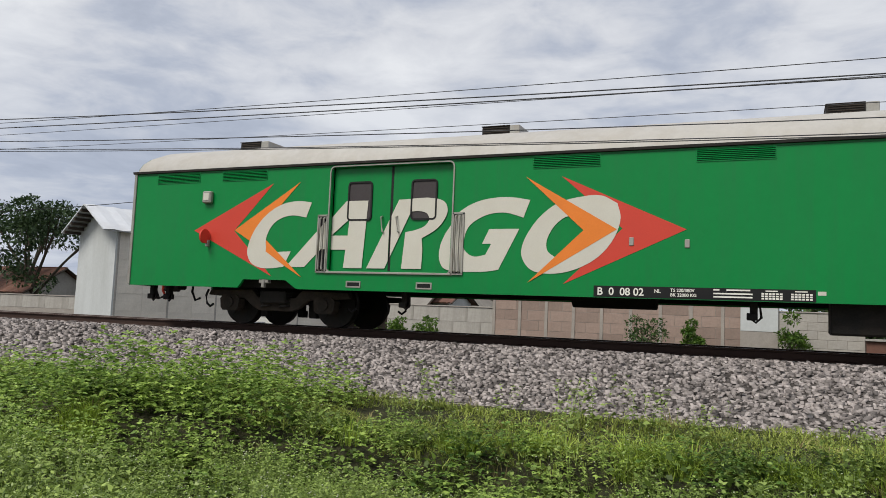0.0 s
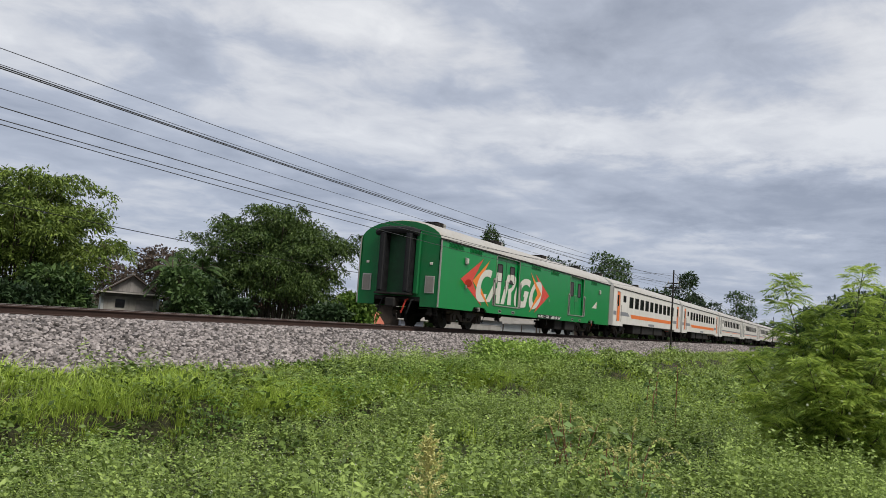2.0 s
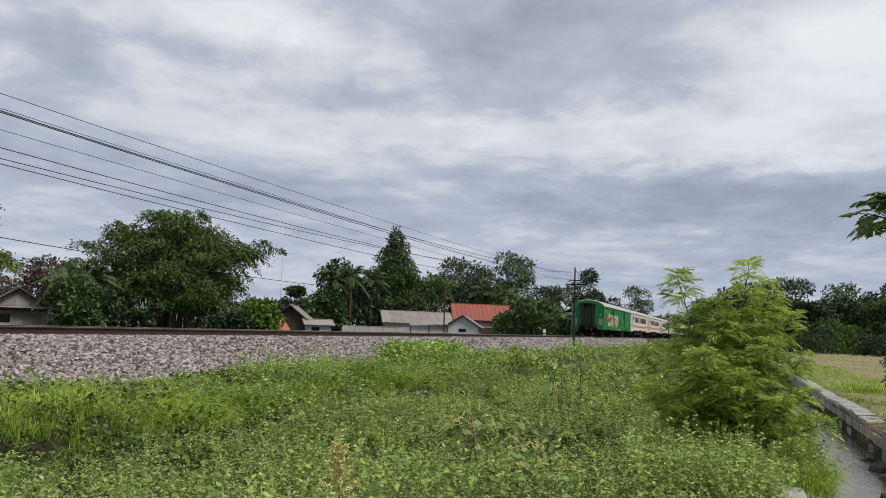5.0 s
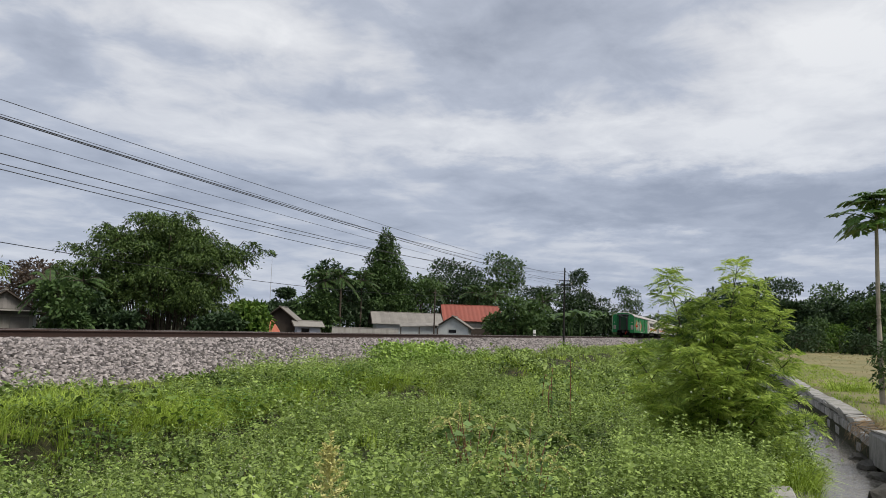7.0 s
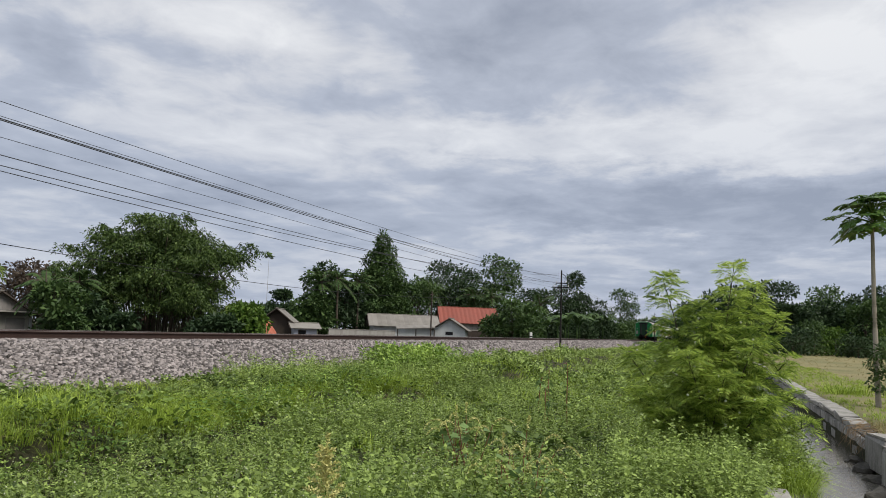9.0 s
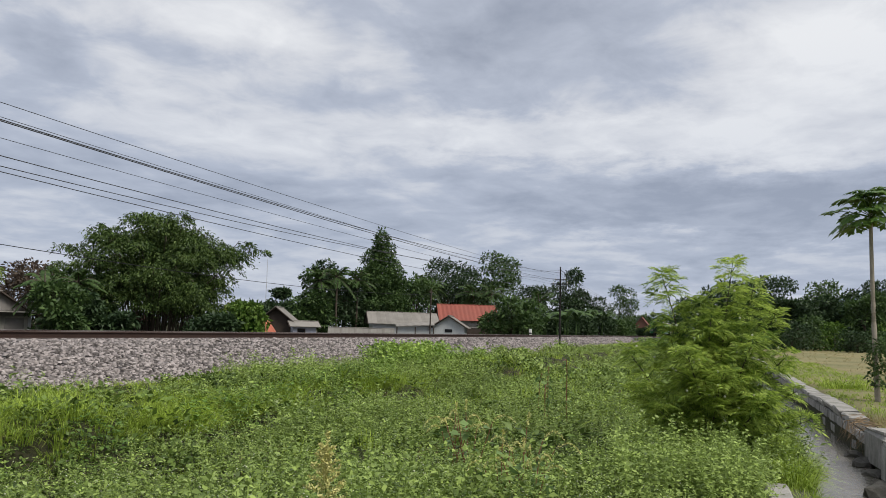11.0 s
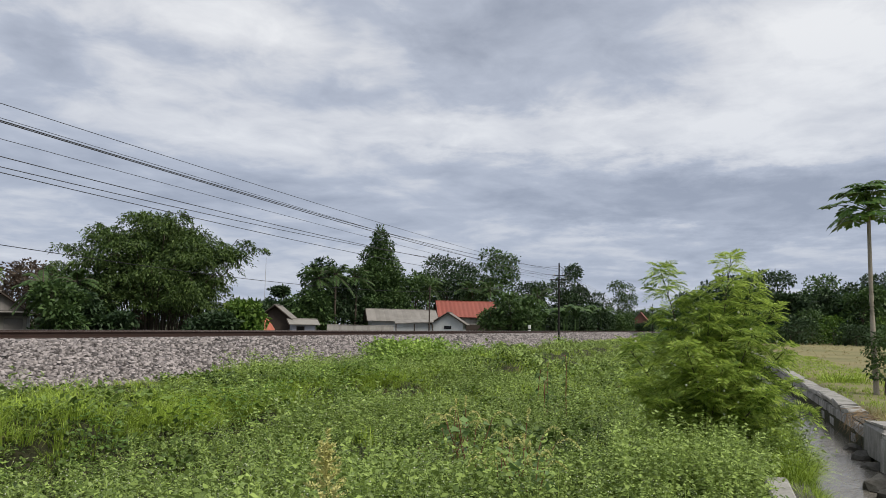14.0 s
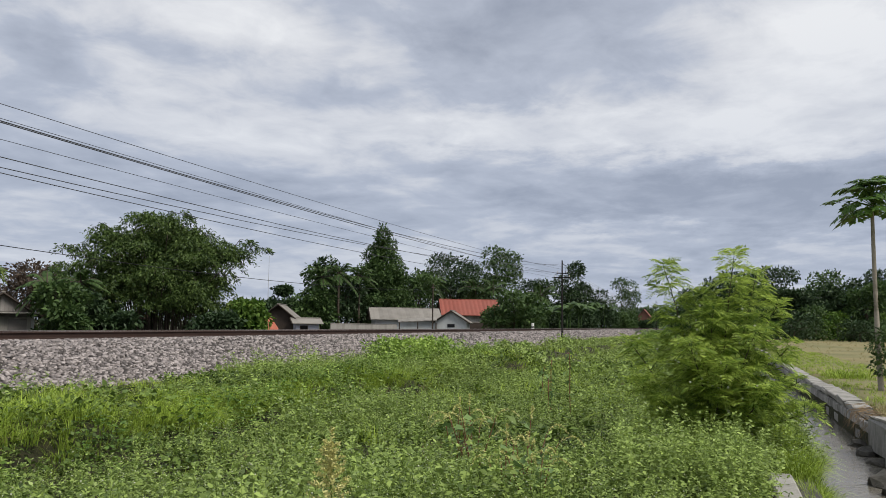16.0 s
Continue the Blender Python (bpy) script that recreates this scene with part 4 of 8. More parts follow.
    for x in (0.25, 0.65, 5.75, 11.15, 19.4):
        bm = boxes((x - 0.05, x + 0.05, -1.15, -1.03, 0.42, 0.82), (x - 0.09, x + 0.05, -1.17, -1.0, 0.4, 0.5), bevel=0.012)
        tube(bm, [(x + 0.08, -1.1, 0.6), (x + 0.1, -1.12, 0.44), (x + 0.03, -1.12, 0.37), (x - 0.03, -1.1, 0.42)], 0.018, 6)
        part("hanger", bm, UNDER, c, "black iron bracket with a hanging link")
    for x in (3.14, 16.86):
        part("jack_pad", boxes((x - 0.1, x + 0.1, NEAR - 0.0, NEAR + 0.1, 0.74, 0.82), (x - 0.03, x + 0.03, NEAR - 0.02, NEAR + 0.06, 0.66, 0.8), bevel=0.01), STEEL, c)
    MOVERS.append((c, 0.0))


def passenger_coach(stripes, label):
    c = thing("passenger_coach", label, "railway coach", group="white passenger coaches")
    wins = [(3.6 + 1.4 * k, 4.5 + 1.4 * k, 1.83, 2.42) for k in range(10)]
    small = (2.15, 2.75, 2.1, 2.42)
    doors = [(0.75, 1.5, 0.95, 2.62), (18.5, 19.25, 0.95, 2.62)]
    notches = [(2.2, 17.8, 0.82)]
    wall = wall_with_openings(bmesh.new(), 0, 20, 0.68, 2.81, NEAR, NEAR + 0.06, wins + [small] + doors, notches)
    part("side_wall", wall, WHITE_BODY, c, "off-white painted steel side")
    part("side_wall", wall_with_openings(bmesh.new(), 0, 20, 0.68, 2.81, 1.435, 1.495, [], notches), WHITE_BODY, c)
    part("floor", boxes((0.02, 19.98, -1.43, 1.43, 0.85, 0.97)), UNDER, c)
    part("roof", roof_shell(0, 20, 0.3, 0.3), ROOF_PAINT, c, "weathered pale grey arched roof", smooth=True)
    bm = bmesh.new()
    prism(bm, [(-1.495, 2.785), (-1.53, 2.79), (-1.53, 2.83), (-1.49, 2.84)], "x", -0.02, 20.02)
    part("gutter", bm, UNDER, c)
    for x, o in ((0, 1), (20, -1)):
        e = bmesh.new()
        prism(e, [(y * 0.985, 2.81 + (z - 2.81) * 0.9) for y, z in ROOF_ARC] + [(1.43, 0.7), (-1.43, 0.7)], "x", *sorted((x, x + o * 0.05)))
        part("end_wall", e, WHITE_BODY, c)
        gangway(c, x, -o)
        coupler(c, x, -o)
    for x0, x1, z0, z1 in wins + [small]:
        w = part("window", boxes((x0, x1, NEAR + 0.03, NEAR + 0.045, z0, z1)), GLASS_DARK, c, "dark window glass")
        part("window_frame", frame_ring(x0 - 0.03, x1 + 0.03, z0 - 0.03, z1 + 0.03, 0.06, 0.035, NEAR - 0.008, NEAR + 0.03), BLACK, w)
    for x0, x1, z0, z1 in doors:
        d = part("door", boxes((x0, x1, NEAR + 0.035, NEAR + 0.06, z0, z1), bevel=0.006), ORANGE_BODY if stripes == "orange" else GREY_BODY, c, "coloured folding entrance door")
        part("window", boxes((x0 + 0.2, x1 - 0.2, NEAR + 0.025, NEAR + 0.035, z0 + 0.85, z1 - 0.2)), GLASS_DARK, d)
        for gx in (x0 - 0.08, x1 + 0.08):
            bm = bmesh.new()
            tube(bm, [(gx, NEAR, z0), (gx, NEAR - 0.05, z0 + 0.03), (gx, NEAR - 0.05, z0 + 0.9), (gx, NEAR, z0 + 0.93)], 0.018, 6)
            part("grab_rail", bm, STEEL, c)
    y = NEAR - 0.004
    if stripes == "orange":
        part("stripe", film([(3.95, 1.42), (17.0, 1.42), (16.8, 1.2), (4.2, 1.2)], y), ORANGE_BODY, c, "orange painted band")
        part("stripe", film([(1.6, 1.5), (3.3, 1.5), (3.75, 1.28), (1.6, 1.28)], y), GREY_BODY, c, "grey painted band")
        part("stripe", film([(0.05, 1.5), (0.66, 1.5), (0.66, 1.28), (0.05, 1.28)], y), GREY_BODY, c)
        part("stripe", film([(17.2, 1.5), (18.4, 1.5), (18.4, 1.28), (17.0, 1.28)], y), GREY_BODY, c)
    else:
        part("stripe", film([(1.7, 1.42), (18.3, 1.42), (18.3, 1.3), (1.7, 1.3)], y), GREY_BODY, c, "grey painted band")
        part("stripe", film([(1.7, 1.26), (18.3, 1.26), (18.3, 1.21), (1.7, 1.21)], y), ORANGE_BODY, c)
    part("data_panel", boxes((8.9, 10.6, NEAR - 0.004, NEAR, 0.86, 1.0)), GREY_BODY, c)
    for x in (1.0, 10.0, 19.0):
        roof_vent(c, x)
    for x in (3.1, 16.9):
        add_bogie(c, x, BOGIE_GEAR, False)
    for x0, x1 in ((5.6, 7.6), (8.0, 11.2), (11.6, 14.4)):
        part("equipment_box", boxes((x0, x1, -1.3, 1.3, 0.3, 0.86), bevel=0.04), UNDER, c, "dark underfloor equipment box")
    return c


def make_train():
    cargo_coach()
    first = passenger_coach("orange", "off-white passenger coach with orange doors and orange stripe")
    MOVERS.append((first, PITCH))
    second = copy_thing(first, pose(0, 0, 0))
    MOVERS.append((second, 2 * PITCH))
    third = passenger_coach("grey", "off-white passenger coach with grey doors and thin grey stripe")
    MOVERS.append((third, 3 * PITCH))
    for k in range(4, 10):
        MOVERS.append((copy_thing(third, pose(0, 0, 0)), k * PITCH))


make_train()

# ---- plants ----
def at_angle(az, dist):
    a = radians(az)
    return dist * math.sin(a), dist * math.cos(a)


def leaf_cloud(rng, points, outward, size, aspect=0.5, droop=0.3, spread=1.0, fold=0.15, flat=0.55):
    """One folded rhombic leaf at each point, its upper face turned more or less to the sky: vertices and quads."""
    n = len(points)
    d = outward * 0.6 + rng.normal(size=(n, 3)) * 0.6 * spread
    d[:, 2] -= droop
    d /= np.linalg.norm(d, axis=1, keepdims=True) + 1e-9
    r = rng.normal(size=(n, 3)) * (1 - flat)
    r[:, 2] += 1.6 * flat
    side = np.cross(d, r)
    side /= np.linalg.norm(side, axis=1, keepdims=True) + 1e-9
    up = np.cross(side, d)
    l = (size * rng.uniform(0.6, 1.3, n))[:, None]
    w = l * aspect * 0.5
    mid = points + d * l * 0.45 + up * l * fold
    v = np.stack([points, mid - side * w, points + d * l, mid + side * w], 1)
    f = np.arange(n * 4).reshape(n, 4)
    return v.reshape(-1, 3), f


def lobes_points(rng, lobes, n, shell=0.55):
    """Points in the outer shell of a set of lobes, with their outward ways."""
    lobes = np.asarray(lobes, float)
    wgt = lobes[:, 3] ** 2
    k = rng.choice(len(lobes), n, p=wgt / wgt.sum())
    d = rng.normal(size=(n, 3))
    d /= np.linalg.norm(d, axis=1, keepdims=True)
    d[:, 2] = np.where(rng.random(n) < 0.35, np.abs(d[:, 2]), d[:, 2])
    rad = lobes[k, 3] * (shell + (1.08 - shell) * rng.random(n) ** 0.5)
    lump = 1 + 0.16 * np.sin(d[:, 0] * 7 + k) * np.cos(d[:, 2] * 6 + 2 * k) + 0.1 * np.sin(d[:, 1] * 13 + k)
    squash = np.array([1, 1, 0.8])
    return lobes[k, :3] + d * (rad * lump)[:, None] * squash, d


def trunk_mesh(rng, height, radius, lobes, limbs=7):
    bm = bmesh.new()
    bend = rng.uniform(-0.3, 0.3, 2)
    pts = [(bend[0] * k * k / 16, bend[1] * k * k / 16, height * k / 4) for k in range(5)]
    tube(bm, pts, radius, 8, radius * 0.5)
    for i in range(min(limbs, len(lobes))):
        x, y, z, r = lobes[i]
        z0 = height * rng.uniform(0.45, 0.98)
        k = z0 / height * 4
        b = Vector((bend[0] * k * k / 16, bend[1] * k * k / 16, z0))
        e = Vector((x, y, z))
        mid = (b + e) / 2 + Vector((rng.uniform(-0.2, 0.2), rng.uniform(-0.2, 0.2), r * 0.2))
        tube(bm, [b, mid, e], radius * 0.42, 5, radius * 0.1)
        for q in range(2):
            t = e + Vector((rng.uniform(-r, r), rng.uniform(-r, r), rng.uniform(0, r))) * 0.7
            tube(bm, [mid, (mid + t) / 2, t], radius * 0.16, 4, radius * 0.05)
    return bm


def tree(label, place, height, lobes, leaf, seed, n=9000, size=0.3, trunk_r=0.16, trunk_h=None, bark=None, aspect=0.5, droop=0.25, shell=0.5, name="tree", category="tree", group=""):
    rng = np.random.default_rng(seed)
    z0 = float(ground_z(place[0], place[1]))
    t = thing(name, label, category, pose(place[0], place[1], z0), group)
    part("trunk", trunk_mesh(rng, trunk_h or height * 0.55, trunk_r, lobes), bark or BARK, t, "dark bark trunk with limbs")
    p, d = lobes_points(rng, lobes, n, shell)
    v, f = leaf_cloud(rng, p, d, size, aspect, droop)
    tagged(part("crown", soup("crown", v, f, leaf), None, t, "leafy crown"), kind="stuff")
    return t


def round_lobes(rng, height, radius, base, count=12, top=1.0):
    """Lobes filling a rounded crown between base and height."""
    out = [(0, 0, (height + base) / 2, radius * 0.62)]
    lean = rng.uniform(-0.3, 0.3, 2) * radius
    for k in range(count):
        a = k * 2.4 + rng.uniform(-0.3, 0.3)
        u = rng.uniform(0.05, 1.0)
        z = base + (height - base) * u
        wid = math.sqrt(max(0.05, 1 - (2 * u - 0.8) ** 2 / 1.7)) * radius * 0.68
        r = radius * rng.uniform(0.3, 0.48) * top
        out.append((math.cos(a) * wid + lean[0] * u, math.sin(a) * wid + lean[1] * u, min(z, height - r * 0.7), r))
    return out


def bamboo(label, place, height, radius, seed, n=22000, culms=46, leaf=None, crown=0.16, plumes=()):
    """Crowded culms under a dome of drooping sprays; plumes are arching tips that stand out of it (x, y, z, size)."""
    rng = np.random.default_rng(seed)
    z0 = float(ground_z(*place))
    t = thing("bamboo_clump", label, "bamboo", pose(place[0], place[1], z0))
    bm = bmesh.new()
    lobes = []
    for k in range(culms):
        a = k * 2.4 + rng.uniform(-0.4, 0.4)
        u = math.sqrt((k + 0.5) / culms)
        rb = radius * 0.38 * u
        h = height * math.sqrt(max(0.1, 1.0 - 0.72 * u ** 2.6)) * rng.uniform(0.86, 1.0)
        reach = radius * 0.55 * u * rng.uniform(0.7, 1.1)
        way = np.array([math.cos(a), math.sin(a), 0])
        line = [way * rb + way * reach * s ** 2.2 + np.array([0, 0, h * (s - 0.1 * s ** 5)]) for s in np.linspace(0, 1, 8)]
        line.append(line[-1] + way * radius * 0.1 - np.array([0, 0, h * 0.05]))
        tube(bm, line, 0.045, 4, 0.012)
        # billows of leaf along the upper half of each culm, hanging outwards
        for q in (4, 5, 6, 7):
            if (k + q) % 2 or q == 7:
                c = line[q] + rng.normal(0, 0.06, 3) * radius
                lobes.append((c[0], c[1], c[2] - 0.02 * height, radius * crown * rng.uniform(0.6, 1.3)))
    for k in range(26):
        a, r = k * 2.4, radius * rng.uniform(0.55, 0.85)
        lobes.append((math.cos(a) * r, math.sin(a) * r, height * rng.uniform(0.16, 0.55), radius * rng.uniform(0.1, 0.2)))
    for x, y, z, r in plumes:
        lobes += [(x * q, y * q, z * (0.55 + 0.45 * q) - (0.3 if q > 0.95 else 0), r * (1.15 - 0.4 * q)) for q in (0.7, 0.85, 1.0)]
        tube(bm, [(x * 0.4, y * 0.4, 0), (x * 0.55, y * 0.55, z * 0.6), (x * 0.9, y * 0.9, z), (x * 1.05, y * 1.05, z - 0.2)], 0.045, 4, 0.01)
    tagged(part("culm", bm, BARK, t, "crowded thin bamboo culms"), kind="stuff")
    lobes = np.array(lobes)
    wgt = lobes[:, 3] ** 2
    k = rng.choice(len(lobes), n, p=wgt / wgt.sum())
    # sprays: short runs of leaves along drooping twigs that start on a billow
    d = rng.normal(size=(n, 3))
    d[:, 2] = np.abs(d[:, 2]) * 0.9 - 0.25
    d /= np.linalg.norm(d, axis=1, keepdims=True)
    run = (rng.integers(0, n // 7, n))
    dirs = d[run % n]
    s = rng.random(n)
    home = lobes[k[run % n]]
    out = dirs * np.array([1, 1, 0.75])
    p = home[:, :3] + out * (home[:, 3] * (0.45 + 0.75 * s))[:, None]
    p[:, 2] -= home[:, 3] * 0.5 * s ** 2
    p += rng.normal(0, 0.07, (n, 3))
    v, f = leaf_cloud(rng, p, dirs * np.array([1, 1, 0.2]), 0.22, 0.36, 0.5, 0.6, flat=0.5)
    tagged(part("foliage", soup("foliage", v, f, leaf or LEAF_BAMBOO), None, t, "feathery drooping bamboo leaves"), kind="stuff")
    return t


def palm_mesh(rng, fronds, length, leaf_len, trunk_h, up=0.9):
    pts_v, pts_f, off = [], [], 0
    bm = bmesh.new()
    for k in range(fronds):
        a = k * 2.4 + rng.uniform(-0.2, 0.2)
        lift = up * rng.uniform(-0.6, 1.5)
        way = np.array([math.cos(a), math.sin(a), 0])
        line = []
        for q in range(9):
            s = q / 8
            line.append(np.array([0, 0, trunk_h]) + way * length * s * (0.55 + 0.45 * math.cos(lift)) + np.array([0, 0, length * (lift * s - (0.4 + abs(lift) * 0.3) * s * s)]))
        tube(bm, line, 0.035, 4, 0.008)
        line = np.array(line)
        side = np.array([-way[1], way[0], 0])
        for q in range(26):
            s = 0.12 + 0.88 * q / 25
            i = min(int(s * 8), 7)
            c = line[i] + (line[i + 1] - line[i]) * (s * 8 - i)
            fwd = line[i + 1] - line[i]
            fwd /= np.linalg.norm(fwd)
            ll = leaf_len * (1 - 0.6 * abs(s - 0.4)) * rng.uniform(0.85, 1.1)
            for sg in (-1, 1):
                e = c + side * sg * ll * 0.75 + fwd * ll * 0.45 - np.array([0, 0, ll * rng.uniform(0.25, 0.6)])
                m = (c + e) / 2 + np.array([0, 0, ll * 0.08])
                w = fwd * 0.055
                pts_v += [c, m - w, e, m + w]
                pts_f.append([off, off + 1, off + 2, off + 3])
                off += 4
    return bm, np.array(pts_v), np.array(pts_f)


def palm(label, place, height, seed, fronds=16, length=2.6, leaf=None):
    rng = np.random.default_rng(seed)
    z0 = float(ground_z(*place))
    t = thing("palm_tree", label, "palm tree", pose(place[0], place[1], z0))
    bm, v, f = palm_mesh(rng, fronds, length, 0.22 * length + 0.1, height)
    tube(bm, [(rng.uniform(-0.3, 0.3), 0, 0), (0.05, 0, height * 0.5), (0, 0, height)], 0.14, 8, 0.09)
    part("trunk", bm, BARK, t, "slim ringed palm trunk")
    tagged(part("frond", soup("fronds", v, f, leaf or LEAF), None, t, "arching feather fronds"), kind="stuff")
    return t


def banana_mesh(seed, height=3.2):
    """Broad arching leaves, each a split-edged strip."""
    rng = np.random.default_rng(seed)
    vs, fs, off = [], [], 0
    for k in range(9):
        a = k * 2.4 + rng.uniform(-0.3, 0.3)
        way = np.array([math.cos(a), math.sin(a), 0])
        side = np.array([-way[1], way[0], 0])
        ln, lift = height * rng.uniform(0.55, 0.75), rng.uniform(0.6, 1.5)
        for q in range(6):
            quad = []
            for s in (q / 6, (q + 0.97) / 6):
                c = np.array([0, 0, height * 0.5]) + way * ln * s * 0.6 + np.array([0, 0, ln * (lift * s - lift * 0.85 * s * s)])
                w = 0.3 * math.sin(math.pi * min(0.98, 0.08 + s * 0.9)) + 0.02
                quad.append((c - side * w - np.array([0, 0, w * 0.5]), c, c + side * w - np.array([0, 0, w * 0.5])))
            (l0, c0, r0), (l1, c1, r1) = quad
            vs += [l0, c0, c1, l1, c0, r0, r1, c1]
            fs += [[off, off + 1, off + 2, off + 3], [off + 4, off + 5, off + 6, off + 7]]
            off += 8
    return np.array(vs), np.array(fs)


def bananas(label, places, seed):
    for k, (x, y, h) in enumerate(places):
        t = thing("banana_plant", label, "banana plant", pose(x, y, float(ground_z(x, y)), 0, 0, 77 * k), "banana plants behind the track")
        bm = bmesh.new()
        tube(bm, [(0, 0, 0), (0.05, 0, h * 0.3), (0, 0, h * 0.52)], 0.13, 8, 0.08)
        part("stem", bm, LEAF, t)
        v, f = banana_mesh(seed + k, h)
        tagged(part("foliage", soup("leaves", v, f, LEAF), None, t, "long broad arching leaves"), kind="stuff")


def cypress(place, height, radius, seed):
    rng = np.random.default_rng(seed)
    lobes = [(rng.uniform(-0.1, 0.1), rng.uniform(-0.1, 0.1), height * (0.1 + 0.88 * k / 21), radius * (1 - 0.8 * (k / 21) ** 1.4) + 0.1) for k in range(22)]
    tree("slender dark green cypress with a pointed top", place, height, lobes, LEAF_DARK, seed, 2600, 0.2, 0.08, height * 0.6, shell=0.6, category="cypress")


def far_plants():
    rng = np.random.default_rng(11)
    # rain tree with a flat open crown beside the pale building
    x, y = at_angle(-51.8, 52)
    lobes = [(rng.uniform(-4.6, 4.6), rng.uniform(-3.5, 3.5), rng.uniform(5.4, 6.9), rng.uniform(0.7, 1.3)) for _ in range(26)] + [(rng.uniform(-2.8, 2.8), rng.uniform(-2, 2), rng.uniform(2.2, 4.2), rng.uniform(0.5, 0.9)) for _ in range(9)]
    tree("wide flat-topped rain tree with an open branching crown", (x, y), 6.8, lobes, LEAF_DARK, 3, 8500, 0.26, 0.28, 3.6)
    # behind the low wall
    for az, d, h, r, leaf, sd, lab in (
        (-29.3, 28.6, 1.85, 0.4, LEAF_YELLOW, 21, "low green bush by a post"), (-27.1, 28.6, 1.6, 0.45, LEAF_YELLOW, 22, "low green bush on bare ground"), (-25.2, 28.8, 1.7, 0.5, LEAF_YELLOW, 27, "low pale green bush before a rough wall"),
        (-9.4, 29.0, 2.1, 0.75, LEAF, 23, "round green bush against the pinkish wall"), (-6.15, 29.2, 2.0, 0.35, LEAF_YELLOW, 24, "small young tree against the pinkish wall"),
        (0.4, 29.3, 2.3, 0.5, LEAF_YELLOW, 25, "young light green tree against the grey wall"), (13.7, 29.4, 2.0, 0.55, LEAF_YELLOW, 26, "creeper-covered young tree by the wall")):
        px, py = at_angle(az, d)
        tree(lab, (px, py), h, round_lobes(rng, h, r, 0.5, 8), leaf, sd, 1100, 0.13, 0.03, h * 0.6, category="bush")
